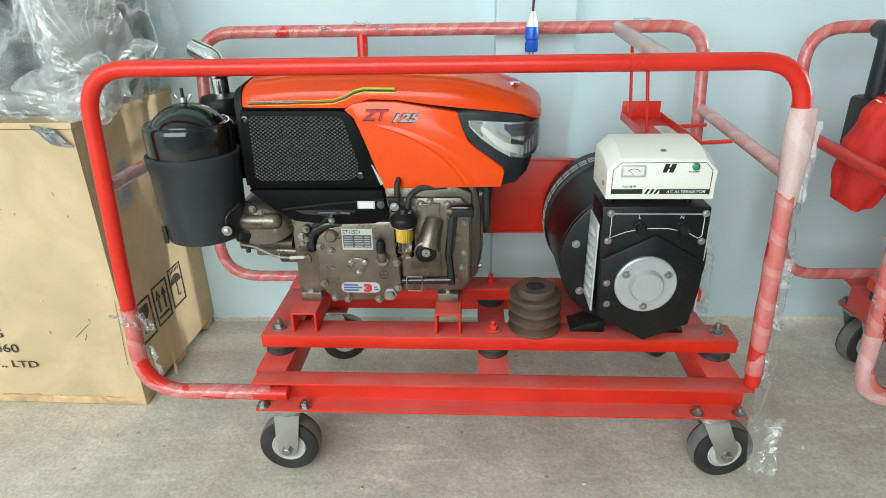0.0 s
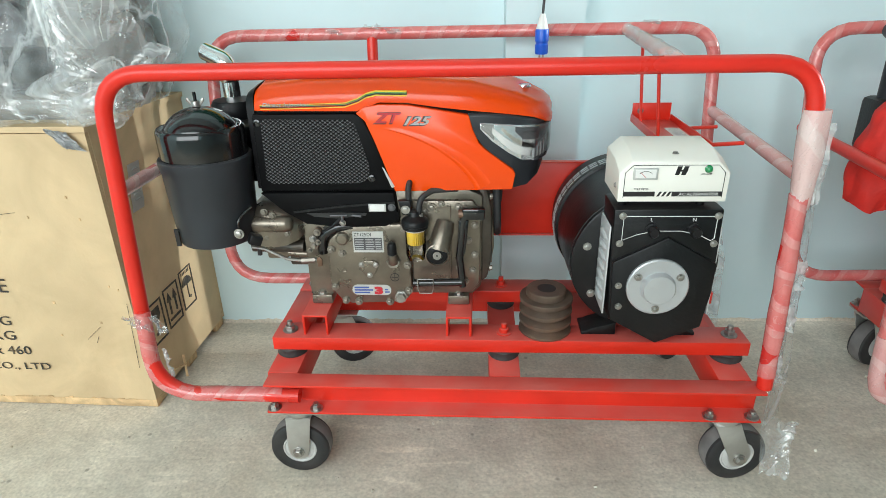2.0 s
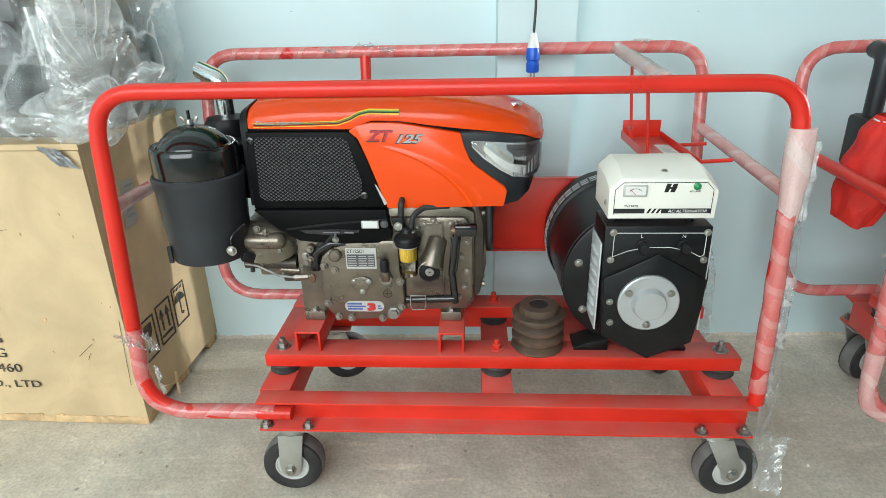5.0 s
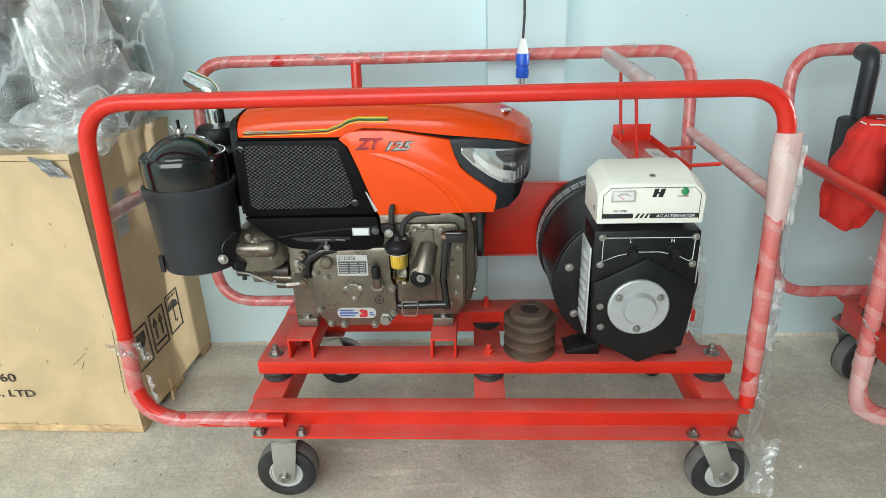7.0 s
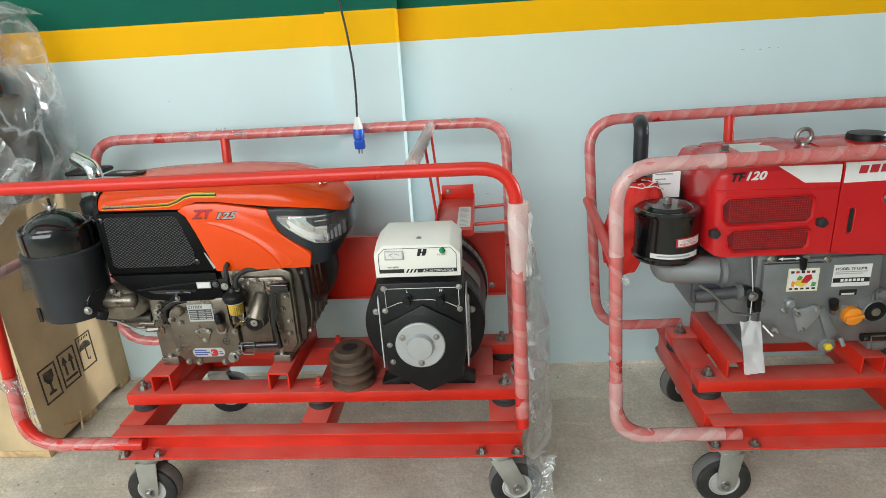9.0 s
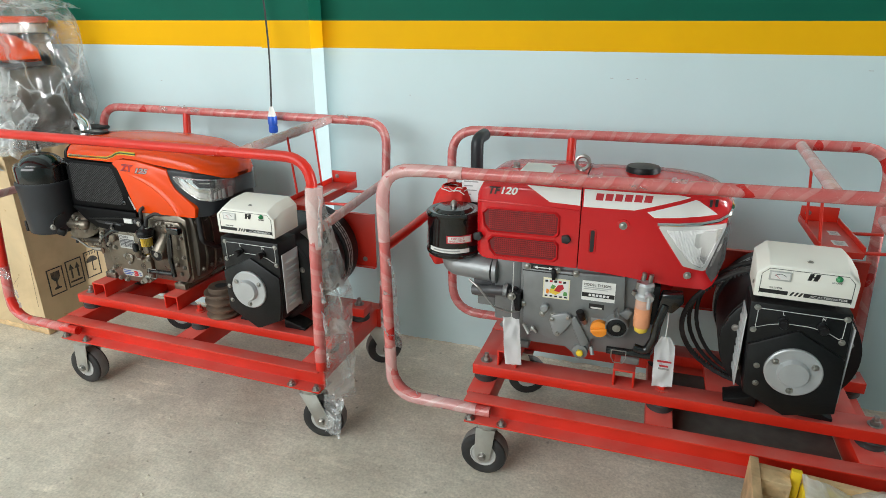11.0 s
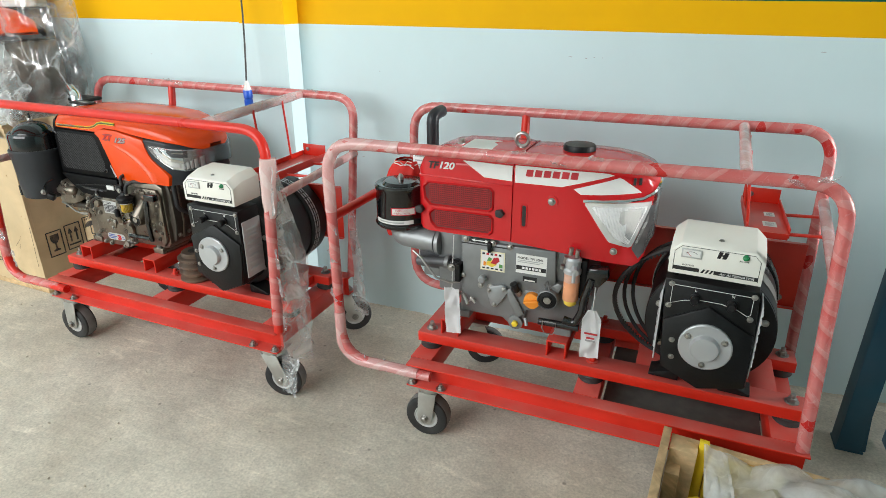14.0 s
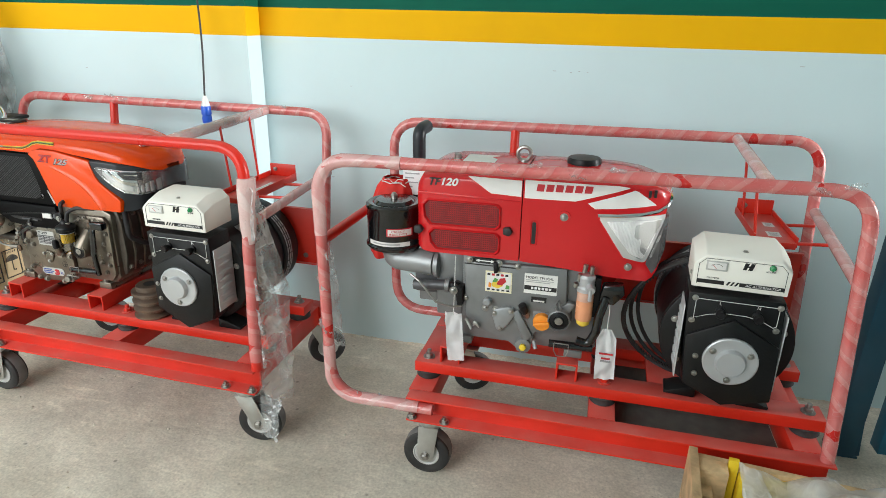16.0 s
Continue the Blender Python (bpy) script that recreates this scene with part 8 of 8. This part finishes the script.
part("red_fender", loft([(-0.44, 0.05, 0.24, zc + 0.315, zc + 0.36), (-0.36, 0.045, 0.24, zc + 0.312, zc + 0.41), (-0.10, 0.05, 0.24, zc + 0.315, zc + 0.41), (-0.02, 0.06, 0.24, zc + 0.318, zc + 0.38), (0.010, 0.075, 0.22, zc + 0.32, zc + 0.34)], 0.03, 0.01), ORANGE, be, "orange-red fender", deg=50)
part("radiator_box", box(-0.34, -0.125, 0.25, 0.385, zc + 0.20, zc + 0.405), BLACK_PLASTIC, be, "black radiator box", bevel=0.012)
part("white_tank", box(-0.36, -0.130, 0.20, 0.385, zc + 0.4055, zc + 0.440), WHITE_PLASTIC, be, "white tank top", bevel=0.010)
part("top_cover", box(-0.42, -0.115, 0.16, 0.385, zc + 0.441, zc + 0.466), ORANGE, be, "orange-red top cover", bevel=0.010)


def bagged(u, v):
    a = 2 * math.pi * u
    c, s = math.cos(a), math.sin(a)
    k = (abs(c) ** 5 + abs(s) ** 5) ** -0.2
    right = 0.20 + 0.075 * min(1, v / 0.3) + 0.018 * math.sin(v * 5)
    left = 0.36
    rx = (right if c > 0 else left) - 0.03 * max(0, v - 0.9) / 0.1
    ry = 0.192 - 0.02 * max(0, v - 0.85) / 0.15
    x, y, z = -0.185 + rx * k * c, 0.205 + ry * k * s, zc + 0.002 + 0.50 * v
    fold = 0.010 * n3(c * 9, s * 9, v * 2.2) + 0.012 * (crease(x * 8, y * 8, z * 3.5) - 0.3) + 0.0022 * (crease(x * 26, y * 26, z * 14) - 0.3)
    return (x + fold * c, y + fold * s, z + 0.012 * n3(c * 5, s * 5, 1) * v)


bm = sheet(bagged, 190, 56)
part("plastic_bag", bm, BAG_FILM, be, "crumpled clear plastic bag", deg=24)


def bag_top(u, v):
    x, y = -0.53 + 0.60 * u, 0.03 + 0.35 * v
    edge = min(u, 1 - u, v, 1 - v)
    return (x, y, zc + 0.488 + 0.028 * min(1, edge * 6) + 0.02 * n3(u * 6, v * 4, 3) + 0.016 * crease(u * 8, v * 5, 1))


part("bag_top", sheet(bag_top, 70, 34), TAIL_FILM, be, "slack film over the top", deg=24)

# its neck is gathered and tied at the front corner; the loose film spreads from there in sharp pleats
TIE = Vector((0.093, 0.004, 0.806))
REACH = ((0, 0.075), (25, 0.135), (42, 0.10), (60, 0.14), (75, 0.21), (100, 0.23), (125, 0.19), (150, 0.13), (172, 0.12), (188, 0.20), (200, 0.13), (214, 0.155), (235, 0.10), (262, 0.10), (300, 0.05), (325, 0.07), (345, 0.05), (361, 0.075))


def fan(u, v):
    w = 360 * u
    for (a0, r0), (a1, r1) in zip(REACH, REACH[1:]):
        if a0 <= w <= a1:
            r = r0 + (r1 - r0) * (w - a0) / (a1 - a0)
            break
    d = r * v
    zig = abs((u * 40 + 0.8 * n3(u * 20, 0, 0)) % 1 - 0.5) * 2 - 0.5
    up = max(0.0, math.sin(radians(w)))
    gather = max(0.0, 1 - abs(w - 92) / 42)
    y = -zig * 0.026 * v ** 0.7 * (0.08 + 0.92 * gather) - 0.020 * math.sin(math.pi * min(1, v)) + 0.030 * (crease(u * 9, v * 2.2, 4) - 0.3) * v ** 0.8 + 0.008 * (crease(u * 24, v * 5, 9) - 0.3) * v
    bendw = radians(w + 5 * n3(u * 9, v * 2, 7))
    return (TIE.x + d * math.cos(bendw), TIE.y + y, TIE.z + d * math.sin(bendw))


part("bag_tail", sheet(fan, 200, 22), TAIL_FILM, be, "gathered film fanning out from its tie", deg=20)


def skirt(u, v):
    x = -0.50 + 0.55 * u
    return (x + 0.012 * n3(u * 9, v * 3, 4), -0.010 - 0.004 * v + 0.010 * n3(u * 12, v * 3, 1) + 0.006 * crease(u * 16, v * 3, 2), zc + 0.055 - 0.048 * v * (1 + 0.3 * n3(u * 6, 0, 0)))


part("bag_skirt", sheet(skirt, 90, 12), BAG_FILM, be, "loose film at the foot of the bag", deg=24)

# ---- blue plug hanging on its cable in front of the wall ----
pg = thing("power_plug", (0.095, 1.572, 0.7960), "blue and white plug hanging on a black cable", "plug")
part("plug_body", lathe([(0.0135, 0.8120), (0.0150, 0.8150), (0.0150, 0.8320), (0.0135, 0.8340), (0.0135, 0.8380), (0.0155, 0.8400), (0.0155, 0.8620), (0.0140, 0.8660)], (0.095, 1.572, 0), "z", 20), BLUE_PLUG, pg, "blue plug body")
part("plug_neck", lathe([(0.0138, 0.8660), (0.0125, 0.8720), (0.0065, 0.8940), (0.005, 0.8980)], (0.095, 1.572, 0), "z", 18), WHITE_PLASTIC, pg, "white tapered cable neck")
part("plug_pin", rod((0.091, 1.572, 0.7980), (0.091, 1.572, 0.8130), 0.0022, 8), STEEL, pg)
part("plug_pin", rod((0.099, 1.572, 0.7980), (0.099, 1.572, 0.8130), 0.0022, 8), STEEL, pg)
part("cable", tube(bend([(0.095, 1.572, 0.8960), (0.098, 1.575, 0.95), (0.097, 1.585, 1.03), (0.086, 1.605, 1.11), (0.068, 1.630, 1.20), (0.050, 1.645, 1.34), (0.045, 1.650, 2.2), (0.045, 1.650, 3.99)], 0.08), 0.0030, 8), CABLE, pg, "black cable")

# ---- grey board on the second cart's base ----
solid("grey_board", box(0.032, 0.408, 0.045, 0.400, 0.1735, 0.1775), FLOOR_MAT, "dark grey board lying on the cart's base", "board", CART2, (0.22, 0.22, 0.1735), bevel=0.0006)

# ---- open wooden box with parts and film ----
BX = pose(1.580, 1.050, 0, 0, 0, -5.5)
wb = thing("wooden_box", (0.36, -0.33, 0), "pale sawn-wood box without lid, holding wrapped parts", "box", frame_m=BX)
W, D, H = 0.72, 0.66, 0.262
for x0 in (0.0, W - 0.02):
    for i in range(2):
        part("side_plank", box(x0, x0 + 0.018, -D, 0, 0.004 + 0.130 * i, 0.130 + 0.130 * i), PINE, wb, bevel=0.0015)
for y0 in (-0.02, -D):
    for i in range(2):
        part("end_plank", box(0.0195, W - 0.0205, y0, y0 + 0.018, 0.004 + 0.124 * i, 0.124 + 0.124 * i), PINE, wb, bevel=0.0015)
part("floor_board", box(0.0195, W - 0.0205, -D + 0.02, -0.0205, 0.004, 0.014), PINE, wb)
part("corner_block", box(0.020, 0.078, -0.062, -0.0205, 0.0145, 0.252), PINE, wb, bevel=0.002)
part("corner_post", box(0.0195, 0.050, -0.10, -0.0625, 0.0145, 0.215), PINE, wb, bevel=0.002)
part("yellow_strap", box(0.079, 0.099, -0.032, -0.0203, 0.10, 0.268), YELLOW, wb, "yellow painted batten", bevel=0.001)
dk = thing("machine_part", (0.20, -0.34, 0.0145), "dark greasy machine part packed in the wooden box", "machine part", frame_m=BX)
part("housing", lathe([(0.08, 0.0145), (0.105, 0.03), (0.105, 0.10), (0.06, 0.14), (0.03, 0.145)], (0.14, -0.28, 0), "z", 30), DARK_GREY, dk)
part("casting", box(0.26, 0.62, -0.5, -0.12, 0.0145, 0.15), BLACK_CAST, dk, bevel=0.03)
part("yellow_cover", box(0.101, 0.25, -0.052, -0.0215, 0.13, 0.240), YELLOW, dk, "yellow painted cover", bevel=0.006)
part("shaft", rod((0.14, -0.28, 0.14), (0.14, -0.28, 0.19), 0.03, 18), STEEL, dk)
loop = [Vector((0.082 + 0.03 * math.cos(w * 0.4), -0.155 + 0.028 * math.sin(w * 0.4), 0.185 + 0.012 * math.sin(w * 0.8))) for w in range(17)]
solid("yellow_cord", tube(loop, 0.007, 10), YELLOW, "coiled yellow cord in the wooden box", "cord", BX, (0.082, -0.155, 0.175))


def cover_film(u, v):
    x, y = 0.108 + 0.61 * u + 0.03 * n3(v * 5, 1, 1), -0.044 + 0.02 * u - 0.61 * v
    z = 0.262 + 0.062 * math.sin(math.pi * u) ** 0.6 * math.sin(math.pi * min(1, v * 1.1 + 0.08)) + 0.045 * n3(u * 4, v * 4, 2) + 0.05 * (crease(u * 5, v * 5, 2) - 0.3) + 0.012 * (crease(u * 15, v * 15, 5) - 0.3)
    return (x + 0.02 * n3(v * 6, 2, u), y, z)


pcv = thing("plastic_cover", (0.4, -0.33, 0.19), "white plastic film heaped over the parts", "plastic sheet", frame_m=BX)
part("loose_film", sheet(cover_film, 90, 80), FILM_WHITE, pcv, deg=40)


def corner_flap(u, v):
    x, y = 0.135 - 0.050 * v + 0.03 * u, -0.060 - 0.16 * u
    return (x, y - 0.02 * v, 0.275 - 0.02 * u + 0.030 * v * (1 - u) - 0.07 * v * u + 0.012 * (crease(u * 5, v * 3, 7) - 0.3))


part("film_corner", sheet(corner_flap, 24, 12), FILM_WHITE, pcv, "raised corner of the film", deg=30)

# ---- blue steel rack beside the second cart ----
rk = thing("steel_rack", (2.16, 1.50, 0), "dark blue painted steel rack frame by the wall", "rack")


def angle_iron(x, y, z0, z1, w, t):
    return prism([(x, y), (x + w, y), (x + w, y + t), (x + t, y + t), (x + t, y + w), (x, y + w)], z0, z1, "z")


part("upright", angle_iron(2.060, 1.468, 0.006, 2.1, 0.060, 0.006), BLUE_STEEL, rk, bevel=0.001)
part("foot_plate", box(2.060, 2.128, 1.468, 1.536, 0.0, 0.006), BLUE_STEEL, rk)
part("gusset", prism([(2.1205, 0.006), (2.134, 0.006), (2.1205, 0.14)], 1.475, 1.481), BLUE_STEEL, rk)
part("leg", angle_iron(2.190, 1.500, 0.006, 0.2995, 0.050, 0.006), TEAL_STEEL, rk, "paler teal leg", bevel=0.001)
part("brace", prism([(2.1965, 0.20), (2.260, 0.2995), (2.285, 0.2995), (2.1965, 0.16)], 1.507, 1.512), TEAL_STEEL, rk)
part("shelf_beam", box(2.160, 2.90, 1.495, 1.700, 0.300, 0.370), TEAL_STEEL, rk, "bright blue shelf beam", bevel=0.003)
part("cross_bar", box(2.1665, 2.90, 1.478, 1.483, 0.92, 0.97), BLUE_STEEL, rk)
part("upright", angle_iron(2.86, 1.468, 0.006, 2.1, 0.060, 0.006), BLUE_STEEL, rk, bevel=0.001)
